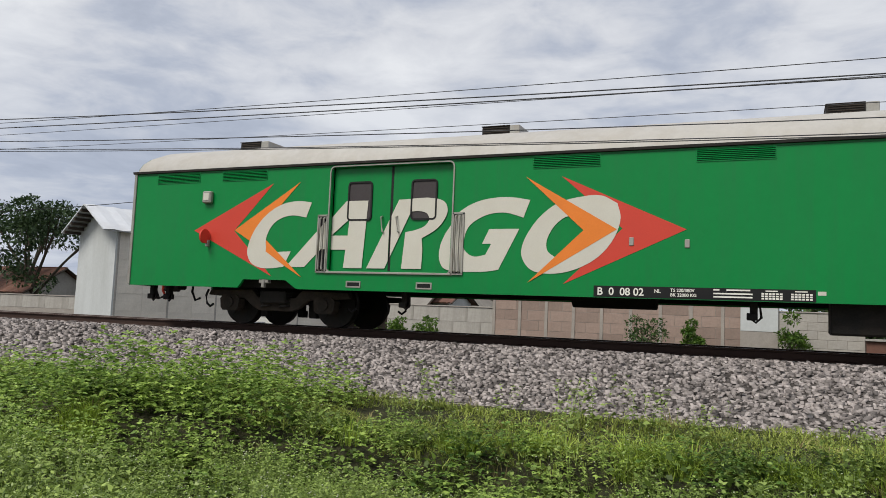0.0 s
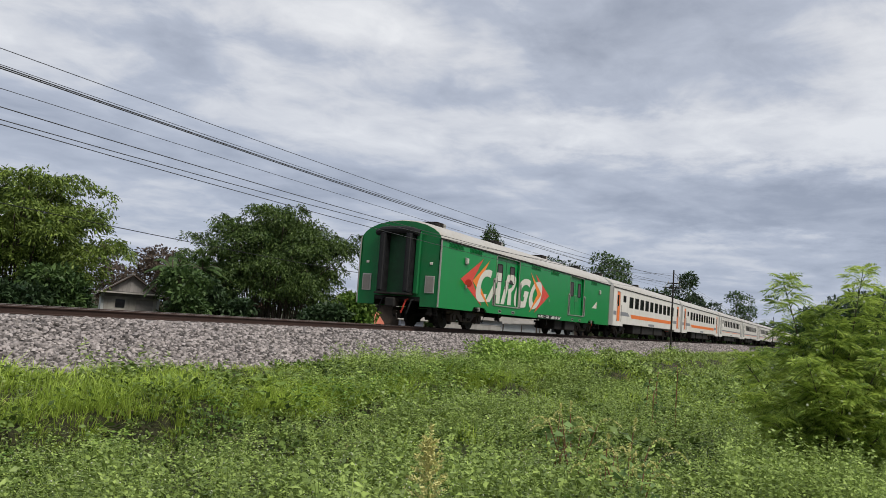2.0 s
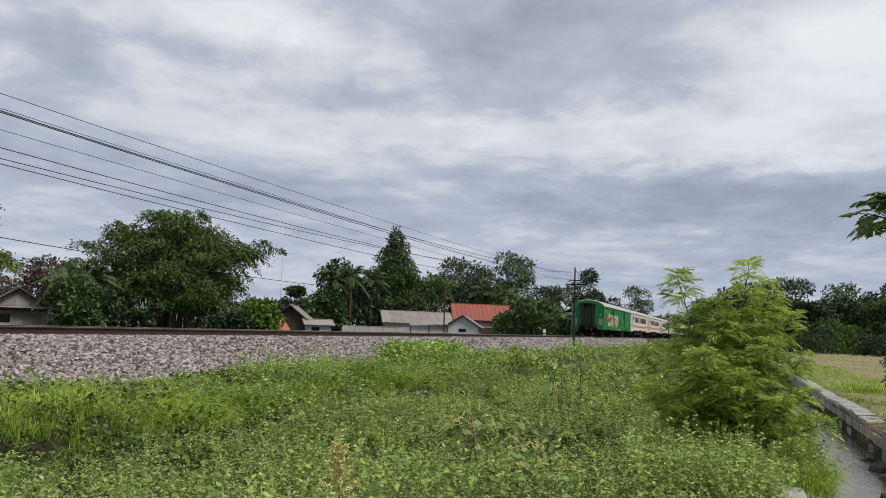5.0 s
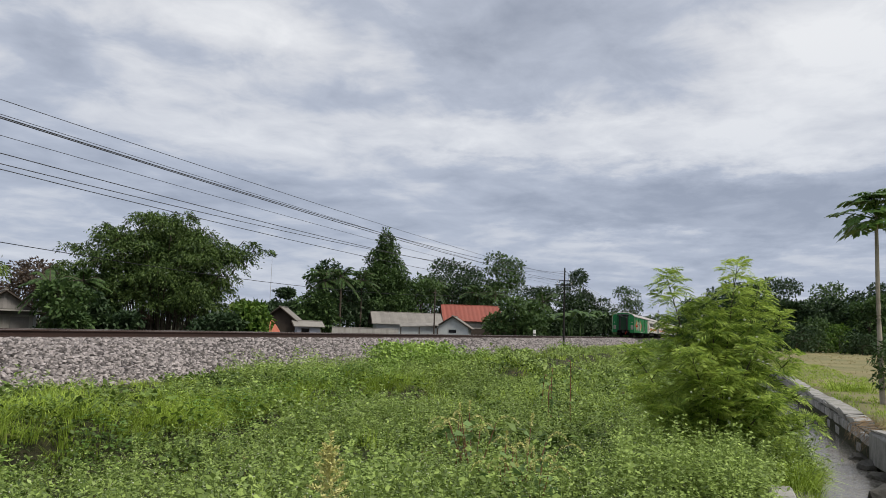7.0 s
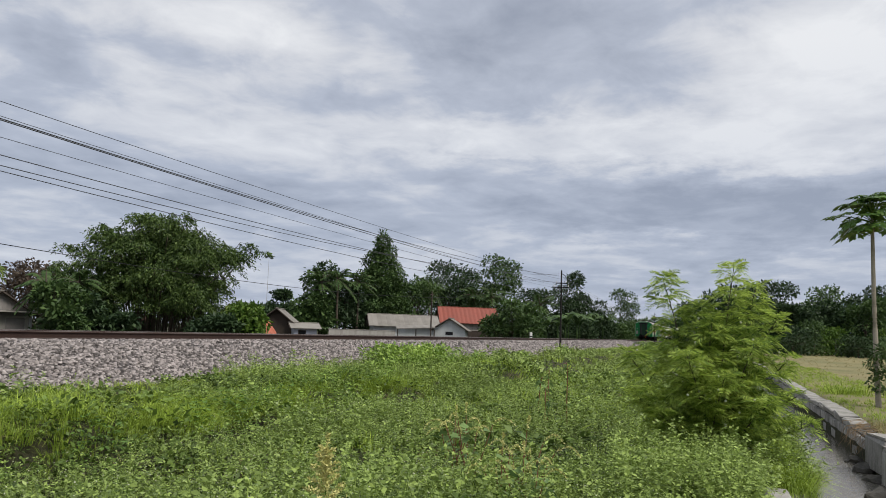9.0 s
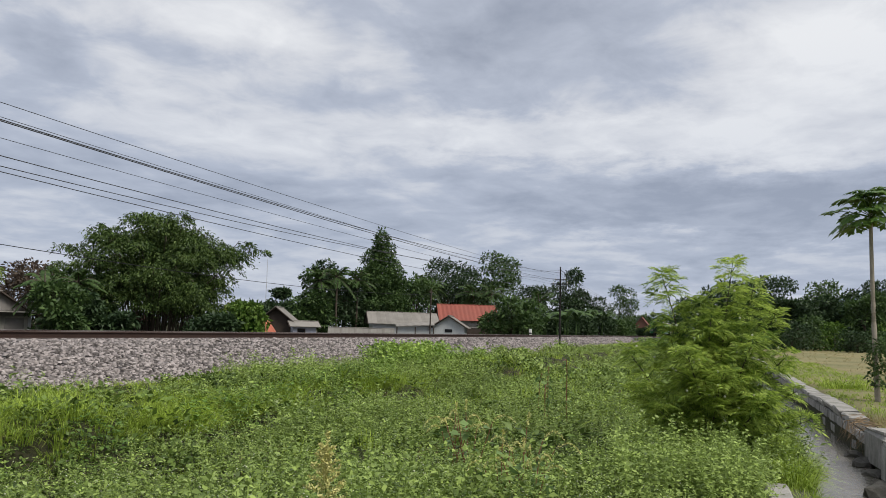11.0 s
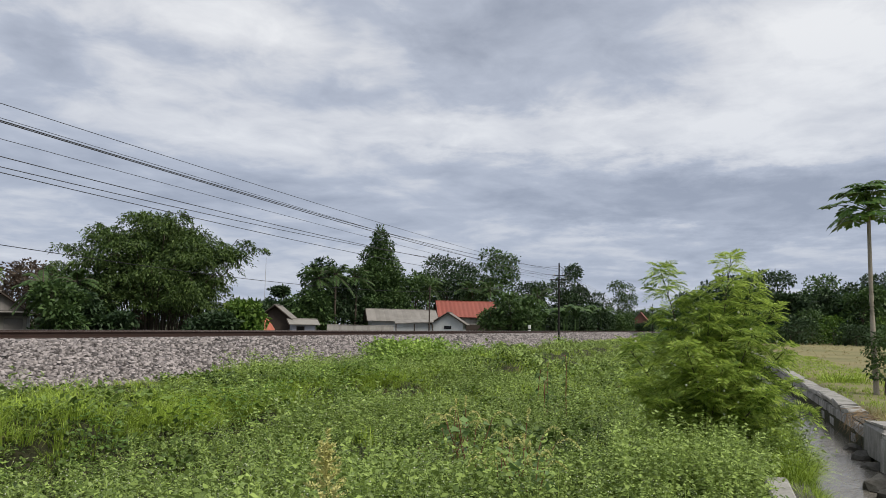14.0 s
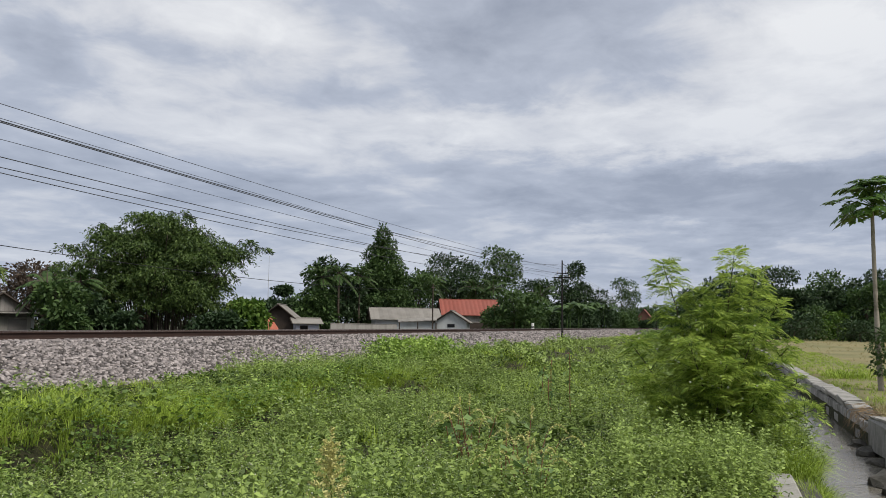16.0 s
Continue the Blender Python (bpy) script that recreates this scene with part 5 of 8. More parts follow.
    # growth at the bamboo's foot takes LEAF_DARK, shade put into its leaf colour
    for az, d, h, r, leaf, sd, lab in (
        (2.8, 46, 4.0, 2.3, LEAF, 31, "dense broadleaf tree behind the wall"), (5.2, 45, 3.4, 1.6, LEAF, 32, "broadleaf tree behind the wall"),
        (8.0, 45, 3.5, 1.6, LEAF_BAMBOO, 33, "bushy tree under a palm"), (11.2, 44, 2.9, 1.2, LEAF_YELLOW, 34, "young bushy tree behind the wall"),
        (-16.9, 70, 4.4, 1.6, LEAF_DARK, 35, "dark tree between far houses"), (-22, 60, 3.2, 1.6, LEAF, 36, "bushy tree by the sheds"),
        (25.3, 41, 2.6, 1.3, LEAF, 38, "rounded broadleaf tree at the village edge"),
        (27.0, 43, 3.1, 2.2, LEAF_DARK, 39, "dark broadleaf tree beside bamboo"), (26.0, 36, 2.2, 1.6, LEAF_DARK, 40, "low bushy tree behind the track"),
        (30.5, 37, 1.4, 1.5, LEAF_DARK, 41, "low dark bush behind the track"), (36.4, 37, 1.6, 1.3, LEAF, 42, "low leafy bush beside a small house"),
        (44.6, 41, 2.0, 1.3, LEAF, 43, "broad-leaved tree beside a small house"), (45.6, 44, 2.0, 1.4, LEAF_DARK, 44, "leafy bush darkened for shade at the bamboo's foot"),
        (42.4, 58, 4.2, 2.2, LEAF_RED, 45, "tree with reddish young leaves"), (40.0, 62, 4.2, 2.0, LEAF_RED, 46, "reddish-leaved tree behind a small house"),
        (56.6, 47, 1.6, 1.2, LEAF_YELLOW, 47, "yellow-green bush beside the bamboo"), (54.4, 46, 0.8, 1.4, LEAF_DARK, 48, "undergrowth darkened for shade at the bamboo's foot"),
        (47.6, 44, 0.7, 1.2, LEAF_DARK, 49, "undergrowth darkened for shade below the bamboo"), (51.5, 60, 3.4, 3.0, LEAF_DARK, 50, "dark thicket behind the bamboo"),
        (59.2, 95, 4.6, 1.7, LEAF_DARK, 51, "sparse dark tree behind the huts"), (62.0, 88, 7.6, 2.6, LEAF, 52, "broadleaf tree behind the huts"),
        (63.6, 86, 7.4, 3.0, LEAF_DARK, 53, "dark broadleaf tree among palms"), (61.0, 80, 3.6, 2.2, LEAF, 54, "leafy bush behind the garden wall"),
        (68.6, 92, 7.2, 3.2, LEAF, 56, "dense broadleaf tree behind the houses"), (71.0, 105, 9.6, 4.0, LEAF_DARK, 57, "dark broadleaf tree behind the red roof"),
        (73.0, 110, 9.0, 3.8, LEAF_DARK, 58, "dark spreading tree behind the red roof"), (74.6, 112, 11.6, 3.6, LEAF, 59, "tall open tree behind the houses"),
        (75.7, 79, 3.5, 3.0, LEAF, 60, "rounded mango tree beside the red roof"), (77.2, 118, 7.0, 3.6, LEAF_DARK, 61, "dark tree beyond the mango"),
        (79.7, 125, 10.2, 3.0, LEAF_DARK, 62, "tall dark tree with an open top"), (81.0, 130, 7.6, 3.0, LEAF_DARK, 63, "dark tree beyond the bananas"),
        (83.4, 178, 10.8, 4.2, LEAF, 64, "round-headed tree far along the track"),
        (66.0, 100, 5.6, 4.0, LEAF_DARK, 66, "dark thicket behind the houses"), (70.0, 120, 7.0, 5.0, LEAF_DARK, 67, "dark thicket behind the red roof"),
        (65.2, 88, 3.2, 2.0, LEAF_DARK, 68, "dark bush behind the garden wall"),
        (29.4, 36, 0.8, 1.4, LEAF_DARK, 101, "undergrowth darkened for shade at the bamboo's foot"), (32.0, 36, 0.7, 1.4, LEAF_DARK, 102, "leafy undergrowth at the bamboo's foot"),
        (34.4, 36, 0.6, 1.3, LEAF_DARK, 103, "undergrowth darkened for shade at the bamboo's foot"), (37.2, 38, 0.6, 1.1, LEAF_DARK, 104, "leafy undergrowth by a small house"),
        (76.6, 108, 2.6, 3.0, LEAF_DARK, 105, "dark thicket behind banana plants"), (78.6, 110, 2.6, 3.2, LEAF_DARK, 106, "dark thicket behind banana plants"),
        (80.4, 116, 2.4, 3.0, LEAF_DARK, 107, "dark thicket behind banana plants"), (82.0, 142, 3.0, 3.2, LEAF_DARK, 108, "dark thicket along the track"),
        (83.4, 172, 3.4, 3.4, LEAF, 109, "green thicket along the track"), (85.2, 205, 1.6, 2.2, LEAF_DARK, 115, "low bush before a far house"), (83.9, 240, 4.6, 4.6, LEAF_DARK, 110, "dark thicket along the track"),
        (57.6, 84, 2.6, 2.6, LEAF_DARK, 113, "dark thicket behind the huts"), (60.0, 90, 2.8, 2.8, LEAF_DARK, 114, "dark thicket behind the huts")):
        px, py = at_angle(az, d)
        tree(lab, (px, py), h + 1.2, round_lobes(rng, h + 1.2, r, 0.6 if d < 60 else 0.9, 16), leaf, sd, int(1400 + 820 * r), 0.29 if d < 70 else 0.44, 0.1 + 0.02 * r)
    # the tallest tree, narrow and pointed
    px, py = at_angle(66.1, 90)
    lobes = [(0.3 * math.sin(k), 0, 3 + 9.6 * k / 12, 2.3 * (1 - (k / 12.5) ** 1.5) + 0.35) for k in range(13)] + [(math.cos(2.4 * k) * 4.2 * (1 - k / 28), math.sin(2.4 * k) * 4.2 * (1 - k / 28), 2.4 + 0.36 * k + rng.uniform(-0.4, 0.4), rng.uniform(0.6, 1.2)) for k in range(26)]
    tree("tall pointed broadleaf tree above the grey roofs", (px, py), 13.4, lobes, LEAF, 70, 15000, 0.36, 0.3, 11)
    for az, d, h, sd in ((1.0, 43, 3.6, 71), (8.0, 44, 4.3, 72), (11.4, 43, 3.6, 73), (43.6, 46, 3.4, 75), (45.6, 47, 3.6, 74), (61.7, 80, 6.2, 76), (62.9, 80, 6.6, 77), (64.4, 84, 6.6, 78), (69.6, 100, 7.4, 79), (72.9, 100, 6.2, 80), (74.2, 100, 6.2, 81), (77.7, 106, 5.6, 82)):
        palm("coconut palm with arching fronds behind the houses", at_angle(az, d), h, sd, length=0.5 + 0.02 * d, fronds=18)
    bananas("banana plant with long ragged leaves", [(*at_angle(az, d), h) for az, d, h in ((78.2, 82, 4.4), (79.6, 82, 4.6), (80.4, 84, 4.6), (77.4, 84, 4.0), (79.0, 96, 5.2), (79.8, 102, 6.0), (80.6, 110, 6.0), (81.4, 119, 6.4), (82.2, 130, 6.6))], 300)
    for az, d, h, r in ((-18.6, 66, 7.2, 0.45), (-18.0, 66, 7.0, 0.42), (-24.6, 66, 6.2, 0.42), (-24.0, 66, 6.0, 0.4), (-10.1, 66, 6.0, 0.42), (-9.5, 66, 6.1, 0.4), (-34.7, 60, 8.5, 0.6), (-34.2, 60, 8.7, 0.6), (-32.5, 60, 7.6, 0.5), (19.0, 62, 4.9, 0.5), (19.8, 62, 5.4, 0.6), (20.6, 62, 5.8, 0.6)):
        cypress(at_angle(az, d), h, r, int(900 + 10 * az))
    bamboo("dense rounded bamboo clump with yellow-green feathery top", at_angle(34.0, 41), 7.9, 4.8, 91, n=46000, culms=60, leaf=LEAF_BAMBOO_LIGHT)
    ux, uy = math.cos(radians(50.6)), -math.sin(radians(50.6))
    bamboo("large dense dark green bamboo clump behind the track", at_angle(50.6, 52), 9.1, 5.5, 92, n=72000, culms=84, leaf=LEAF_BAMBOO,
           plumes=((ux * 6.2, uy * 6.2, 6.6, 0.75), (ux * 5.3, uy * 5.3, 7.0, 0.7), (-ux * 5.4, -uy * 5.4, 6.2, 0.9)))
    bamboo("lower bamboo growth beside the large clump", at_angle(45.6, 50), 5.2, 2.6, 94, n=12000, culms=26, leaf=LEAF)
    bamboo("narrow yellow-green bamboo at the side of the large clump", at_angle(56.0, 50), 3.5, 1.4, 93, n=5000, culms=12, leaf=LEAF_BAMBOO_LIGHT)
    # the farthest trees, where the track runs out of sight
    for az, d, h, r in ((84.9, 330, 9.0, 6.0), (85.6, 400, 12.0, 7.0), (86.2, 470, 12.0, 8.0), (86.8, 560, 15.0, 9.0), (87.3, 640, 15.0, 9.0)):
        px, py = at_angle(az, d)
        tree("hazy broadleaf tree far down the line", (px, py), h, round_lobes(rng, h, r, 0.0, 14), LEAF, int(500 + 10 * az), 1500, 1.3, 0.3, shell=0.45)
    # undergrowth along the wood
    for k in range(0, 15):
        az = 88.2 + 1.3 * k
        px, py = at_angle(az, 128 + 6 * math.sin(k * 2.1))
        h = 3.4 + 1.2 * math.sin(k * 1.3)
        tree("bush at the edge of a wood", (px, py), h + 0.4, round_lobes(rng, h + 0.4, 2.6 + 0.7 * math.sin(k * 2.7), -0.2, 14), (LEAF, LEAF_YELLOW, LEAF_DARK)[k % 3], 460 + k, 1500, 0.42, 0.12, shell=0.4, category="bush", group="bushes along the far wood")
    # the wood beyond the dry field: heading, distance, height, radius
    for k, (az, d, h, r) in enumerate(((88.4, 176, 9.5, 5.0), (90.2, 150, 10.6, 5.0), (91.4, 168, 12.6, 6.2), (92.4, 142, 8.6, 4.2), (93.6, 160, 12.9, 6.6), (94.6, 140, 7.6, 3.8), (95.9, 156, 12.0, 6.2), (96.8, 138, 8.4, 4.0), (98.0, 154, 10.2, 5.2), (99.0, 136, 8.8, 4.2), (100.0, 178, 13.6, 5.2), (100.8, 146, 9.6, 4.8), (102.6, 170, 13.0, 5.4), (103.2, 140, 9.4, 4.6), (105.4, 158, 11.6, 6.0), (107.5, 150, 11.0, 6.0))):
        px, py = at_angle(az, d)
        tree("dark broadleaf tree at the edge of a wood", (px, py), h, round_lobes(rng, h, r, -0.3, 34, 0.66), LEAF_DARK if k % 3 else LEAF, 400 + k, 5200, 0.62, 0.25, shell=0.62, group="trees of the far wood")


far_plants()

# ---- ballast stones ----
def chip_proto(rng):
    """An angular six-sided chip of rock."""
    v = np.array([(x, y, z) for x in (-1, 1) for y in (-1, 1) for z in (-1, 1)], float) * 0.72
    v *= rng.uniform(0.6, 1.25, (8, 3))
    v *= np.array([1.0, rng.uniform(0.7, 0.95), rng.uniform(0.55, 0.8)])
    q = [(0, 1, 3, 2), (4, 6, 7, 5), (0, 4, 5, 1), (2, 3, 7, 6), (1, 5, 7, 3)]
    f = [t for a, b, c, d in q for t in ((a, b, c), (a, c, d))]
    return v, np.array(f)


def make_stones():
    rng = np.random.default_rng(5)
    chunks = []
    protos = [chip_proto(rng) for _ in range(8)]
    for x0, x1, dens, s0, s1 in ((-24, -12, 260, 0.034, 0.06), (-12, 14, 600, 0.026, 0.05), (14, 32, 300, 0.03, 0.054), (32, 60, 100, 0.04, 0.07), (60, 110, 30, 0.06, 0.1)):
        n = int((x1 - x0) * 2.0 * dens)
        x = rng.uniform(x0, x1, n)
        y = 9.62 + 2.15 * rng.random(n)
        z = np.interp(y, BED_Y, BED_Z)
        z = np.where(y < 9.75, -0.88, z)
        s = rng.uniform(s0, s1, n)
        stray = rng.random(n) < 0.02
        y = np.where(stray, y - rng.random(n) * 0.35, y)
        for k, (pv, pf) in enumerate(protos):
            m = np.arange(n) % 8 == k
            c = m.sum()
            lean = rng.normal(0, 0.5, (c, 2))
            chunks.append(scatter(pv, pf, np.stack([x, y, z + s * rng.uniform(-0.1, 0.55, n)], -1)[m], rng.uniform(0, 6.28, c), s[m] * 0.95, lean))
    v, f = join_soup(chunks)
    tagged(part("ballast_stones", soup("ballast_stones", v, f, STONE), None), "angular grey and pinkish crushed stone ballast", "gravel", kind="stuff")


make_stones()

# ---- houses and walls beyond the track ----
def coursed_wall(name, label, x0, x1, y, top, material, mortar=None, block=(0.62, 0.3), thick=0.2, yaw=0.0, posts=0.0, category="wall"):
    """A wall of laid blocks: a core with each block proud of recessed joints on the near face."""
    z0 = float(ground_z(x0, y)) - 0.1
    w = thing(name, label, category, pose(x0, y, 0, 0, 0, yaw), kind="structure")
    L = x1 - x0
    part("core", boxes((0, L, 0.012, thick, z0, top - 0.01)), mortar or MORTAR, w)
    bl, bh = block
    rows = int((top - z0) / bh)
    meshes = {}
    for r in range(rows):
        zb = top - bh * (r + 1)
        if zb < -0.55:
            break
        x = -bl * 0.5 * (r % 2)
        while x < L:
            a, b = max(x + 0.006, 0), min(x + bl - 0.006, L)
            if b - a > 0.05:
                key = round(b - a, 2)
                if key not in meshes:
                    meshes[key] = mesh_of("block", boxes((0, b - a, 0, 0.02, 0, bh - 0.012), bevel=0.004), material)
                part("block", meshes[key], None, w, at=pose(a, 0.002 * ((r * 7 + int(x * 3)) % 3), zb))
            x += bl
    part("coping", boxes((-0.02, L + 0.02, -0.03, thick + 0.03, top, top + 0.05), bevel=0.01), MORTAR, w)
    if posts:
        k = 0.0
        while k <= L:
            part("pilaster", boxes((k - 0.06, k + 0.06, -0.03, 0.0, z0, top + 0.02)), MORTAR, w)
            k += posts
    return w


def sheet_roof(parent, name, corners, material, ribs=0.0, thick=0.05, label=""):
    """A pitched roof plane from eave-left, eave-right, ridge-right, ridge-left, made of lapped sheets."""
    a, b, c, d = [Vector(p) for p in corners]
    n = (b - a).cross(d - a).normalized()
    if n.z < 0:
        n = -n
    bm = bmesh.new()
    lo, hi = [bm.verts.new(p) for p in (a, b, c, d)], [bm.verts.new(p + n * thick) for p in (a, b, c, d)]
    bm.faces.new(hi)
    bm.faces.new(lo[::-1])
    for i in range(4):
        j = (i + 1) % 4
        bm.faces.new((lo[i], lo[j], hi[j], hi[i]))
    bmesh.ops.recalc_face_normals(bm, faces=bm.faces[:])
    r = part(name, bm, material, parent, label)
    if ribs:
        count = max(2, int((b - a).length / ribs))
        for k in range(count):
            s0, s1 = (k + 0.04) / count, (k + 0.96) / count
            q = [a.lerp(b, s0), a.lerp(b, s1), d.lerp(c, s1), d.lerp(c, s0)]
            bm = bmesh.new()
            vs = [bm.verts.new(p + n * (thick + h)) for p, h in ((q[0], 0.002), (q[0].lerp(q[1], 0.5), 0.035), (q[1], 0.002), (q[2], 0.002), (q[2].lerp(q[3], 0.5), 0.035), (q[3], 0.002))]
            bm.faces.new((vs[0], vs[1], vs[4], vs[5]))
            bm.faces.new((vs[1], vs[2], vs[3], vs[4]))
            bmesh.ops.recalc_face_normals(bm, faces=bm.faces[:])
            part("sheet", bm, material, r)
    return r


def gable_house(label, place, yaw, length, width, eave, ridge, wall_mat, roof_mat, overhang=0.35, ribs=0.0, windows=(), name="house", gable_mat=None, door=None, hip=0.0):
    """A walled house; its ridge runs along its own x, its front faces its own -y."""
    z0 = float(ground_z(*place))
    h = thing(name, label, "house", pose(place[0], place[1], z0, 0, 0, yaw))
    e, r = eave - z0, ridge - z0
    L, W = length / 2, width / 2
    bm = bmesh.new()
    holes = [(x - w / 2, x + w / 2, zz - z0, zz - z0 + hh) for x, w, zz, hh in windows]
    wall_with_openings(bm, -L, L, 0, e, -W, -W + 0.15, holes)
    part("wall", bm, wall_mat, h)
    part("wall", boxes((-L, L, W - 0.15, W, 0, e)), wall_mat, h)
    for s in (-1, 1):
        bm = bmesh.new()
        if hip:
            out = [(-W + 0.15, 0), (W - 0.15, 0), (W - 0.15, e), (-W + 0.15, e)]
        else:
            out = [(-W + 0.15, 0), (W - 0.15, 0), (W - 0.15, e), (0, r - 0.06), (-W + 0.15, e)]
        prism(bm, out, "x", *sorted((s * L, s * (L - 0.15))))
        part("gable_wall", bm, gable_mat or wall_mat, h)
    o, hl = overhang, hip
    drop = (r - e) / W * o
    sheet_roof(h, "roof", [(-L - o, -W - o, e - drop), (L + o, -W - o, e - drop), (L + o - hl, 0, r), (-L - o + hl, 0, r)], roof_mat, ribs)
    sheet_roof(h, "roof", [(L + o, W + o, e - drop), (-L - o, W + o, e - drop), (-L - o + hl, 0, r), (L + o - hl, 0, r)], roof_mat)
    if hip:
        for s in (-1, 1):
            bm = bmesh.new()
            vs = [bm.verts.new(p) for p in ((s * (L + o), -W - o, e - drop), (s * (L + o), W + o, e - drop), (s * (L + o - hl), 0, r + 0.04))]
            bm.faces.new(vs)
            vs2 = [bm.verts.new((v.co.x, v.co.y, v.co.z - 0.05)) for v in vs]
            bm.faces.new(vs2[::-1])
            for i in range(3):
                bm.faces.new((vs[i], vs[(i + 1) % 3], vs2[(i + 1) % 3], vs2[i]))
            bmesh.ops.recalc_face_normals(bm, faces=bm.faces[:])
            part("hip_end", bm, roof_mat, h)
    part("ridge_cap", boxes((-L - o + hl, L + o - hl, -0.1, 0.1, r + 0.02, r + 0.1), bevel=0.02), roof_mat, h)
    if not hip:
        for s in (-1, 1):
            for t in (-1, 1):
                bm = bmesh.new()
                tube(bm, [(s * (L + o), t * (W + o), e - drop), (s * (L + o), 0, r)], 0.06, 4)
                part("barge_board", bm, WOOD_DARK, h)
    for x, w, zz, hh in windows:
        wn = part("window", boxes((x - w / 2, x + w / 2, -W + 0.09, -W + 0.11, zz - z0, zz - z0 + hh)), GLASS_DARK, h)
        part("window_frame", frame_ring(x - w / 2 - 0.05, x + w / 2 + 0.05, zz - z0 - 0.05, zz - z0 + hh + 0.05, 0.02, 0.07, -W - 0.02, -W + 0.02), WOOD_DARK, wn)
    part("floor", boxes((-L + 0.15, L - 0.15, -W + 0.15, W - 0.15, 0, 0.05)), CONCRETE, h)
    return h


def far_buildings():
    # long grey block shed standing end-on to the railway, with a pale plastered gable
    ax, ay, bx, by = -25.2, 23.6, -21.6, 36.2
    yaw = math.degrees(math.atan2(by - ay, bx - ax))
    L = math.hypot(bx - ax, by - ay)
    z0 = float(ground_z(ax, ay))
    shed = thing("warehouse", "long grey block warehouse with a white sheet roof and pale gable", "building", pose(ax, ay, z0, 0, 0, yaw))
    e, r, wd = 3.3 - z0, 4.35 - z0, 3.2
    part("core", boxes((0.1, L, 0.03, 0.2, 0, e)), SHED_BLOCK, shed)
    bm = boxes((0, 1.194, 0, 0.03, 0, 0.694), bevel=0.002)
    block = mesh_of("block", bm, SHED_BLOCK)
    for i in range(int((L - 0.12) / 1.2)):
        for j in range(int(e / 0.7)):
            part("block", block, None, shed, at=pose(0.12 + 1.2 * i, 0.003 * ((i * 3 + j) % 3) - 0.002, 0.7 * j + 0.02))
    for x in (0.12, 2.51, 4.91, 7.31, 9.71, L - 0.12):
        part("pillar", boxes((x - 0.04, x + 0.04, -0.02, 0.02, 0, e)), PLASTER, shed, "slim concrete pillar")
    g = bmesh.new()
    prism(g, [(0, 0), (wd, 0), (wd, e), (wd / 2, r - 0.05), (0, e)], "x", 0, 0.12)
    part("gable_wall", g, PALE, shed, "pale plastered gable wall")
    part("back_wall", boxes((0.12, L, wd - 0.15, wd, 0, e)), BLOCK, shed)
    sheet_roof(shed, "roof", [(-0.7, -0.25, e - 0.08), (L + 0.5, -0.25, e - 0.08), (L + 0.5, wd / 2, r), (-0.7, wd / 2, r)], TIN, 0.8, label="white sheet metal roof")
    sheet_roof(shed, "roof", [(L + 0.5, wd + 0.25, e - 0.08), (-0.7, wd + 0.25, e - 0.08), (-0.7, wd / 2, r), (L + 0.5, wd / 2, r)], TIN)
    for k in range(6):
        s = (k + 0.5) / 6
        part("rafter", boxes((-0.68, 0.0, wd - s * wd / 2 - 0.03 + 0.1, wd - s * wd / 2 + 0.05 + 0.1, e + s * (r - e) - 0.18, e + s * (r - e) - 0.06)), WOOD_DARK, shed)
    px, py = at_angle(-37.0, 30.0)
    sign = thing("notice_board", "small white notice board on two posts", "sign", pose(px, py, float(ground_z(px, py)), 0, 0, 35))
    part("board", boxes((-0.5, 0.5, -0.02, 0.02, 0.6, 1.4), bevel=0.005), LETTER_WHITE, sign)
    for k in range(4):
        part("printed_line", boxes((-0.4, 0.3 - 0.1 * (k % 2), -0.024, -0.02, 0.72 + 0.16 * k, 0.76 + 0.16 * k)), GREY_BODY, sign)
    for s in (-0.35, 0.35):
        part("post", boxes((s - 0.03, s + 0.03, 0.02, 0.08, 0, 1.4)), WOOD_DARK, sign)
    px, py = at_angle(-30.0, 29)
    post = thing("timber_post", "dark leaning timber post beside the track", "post", pose(px, py, float(ground_z(px, py)), 0, 4, 0))
    part("shaft", boxes((-0.09, 0.09, -0.09, 0.09, 0, 3.1), bevel=0.02), WOOD_DARK, post)
    part("top_plate", boxes((-0.14, 0.14, -0.1, 0.1, 2.6, 3.2), bevel=0.02), WOOD_DARK, post)
    gable_house("low dark shed with a grey sheet roof", at_angle(-27.5, 46), 0, 5.0, 3.0, 0.9, 1.7, WOOD_DARK, ASBESTOS)
    coursed_wall("garden_wall", "pale rendered garden wall below a dark roof", -46, -29.5, 27.0, 0.55, PLASTER, block=(1.6, 0.6))
    gable_house("old low house with dark tile roof and pale walls", (-45, 34), 0, 9, 5, 0.9, 2.3, PLASTER, CLAY, ribs=0.5)
    # boundary wall: rough pale, pinkish, pale plaster, then grey
    coursed_wall("boundary_wall", "rough pale block boundary wall", -16.0, -11.0, 30.2, 0.75, PLASTER, block=(1.25, 0.6))
    coursed_wall("boundary_wall", "pinkish block boundary wall with pale piers", -11.0, -1.6, 30.0, 1.12, BRICK_BLOCK, block=(0.95, 0.4), posts=1.1)
    coursed_wall("boundary_wall", "pale plastered stretch of boundary wall", -1.6, -0.35, 29.9, 1.15, PALE, block=(1.3, 0.9))
    coursed_wall("boundary_wall", "grey block boundary wall", -0.35, 2.35, 30.0, 0.95, BLOCK, block=(0.62, 0.3))
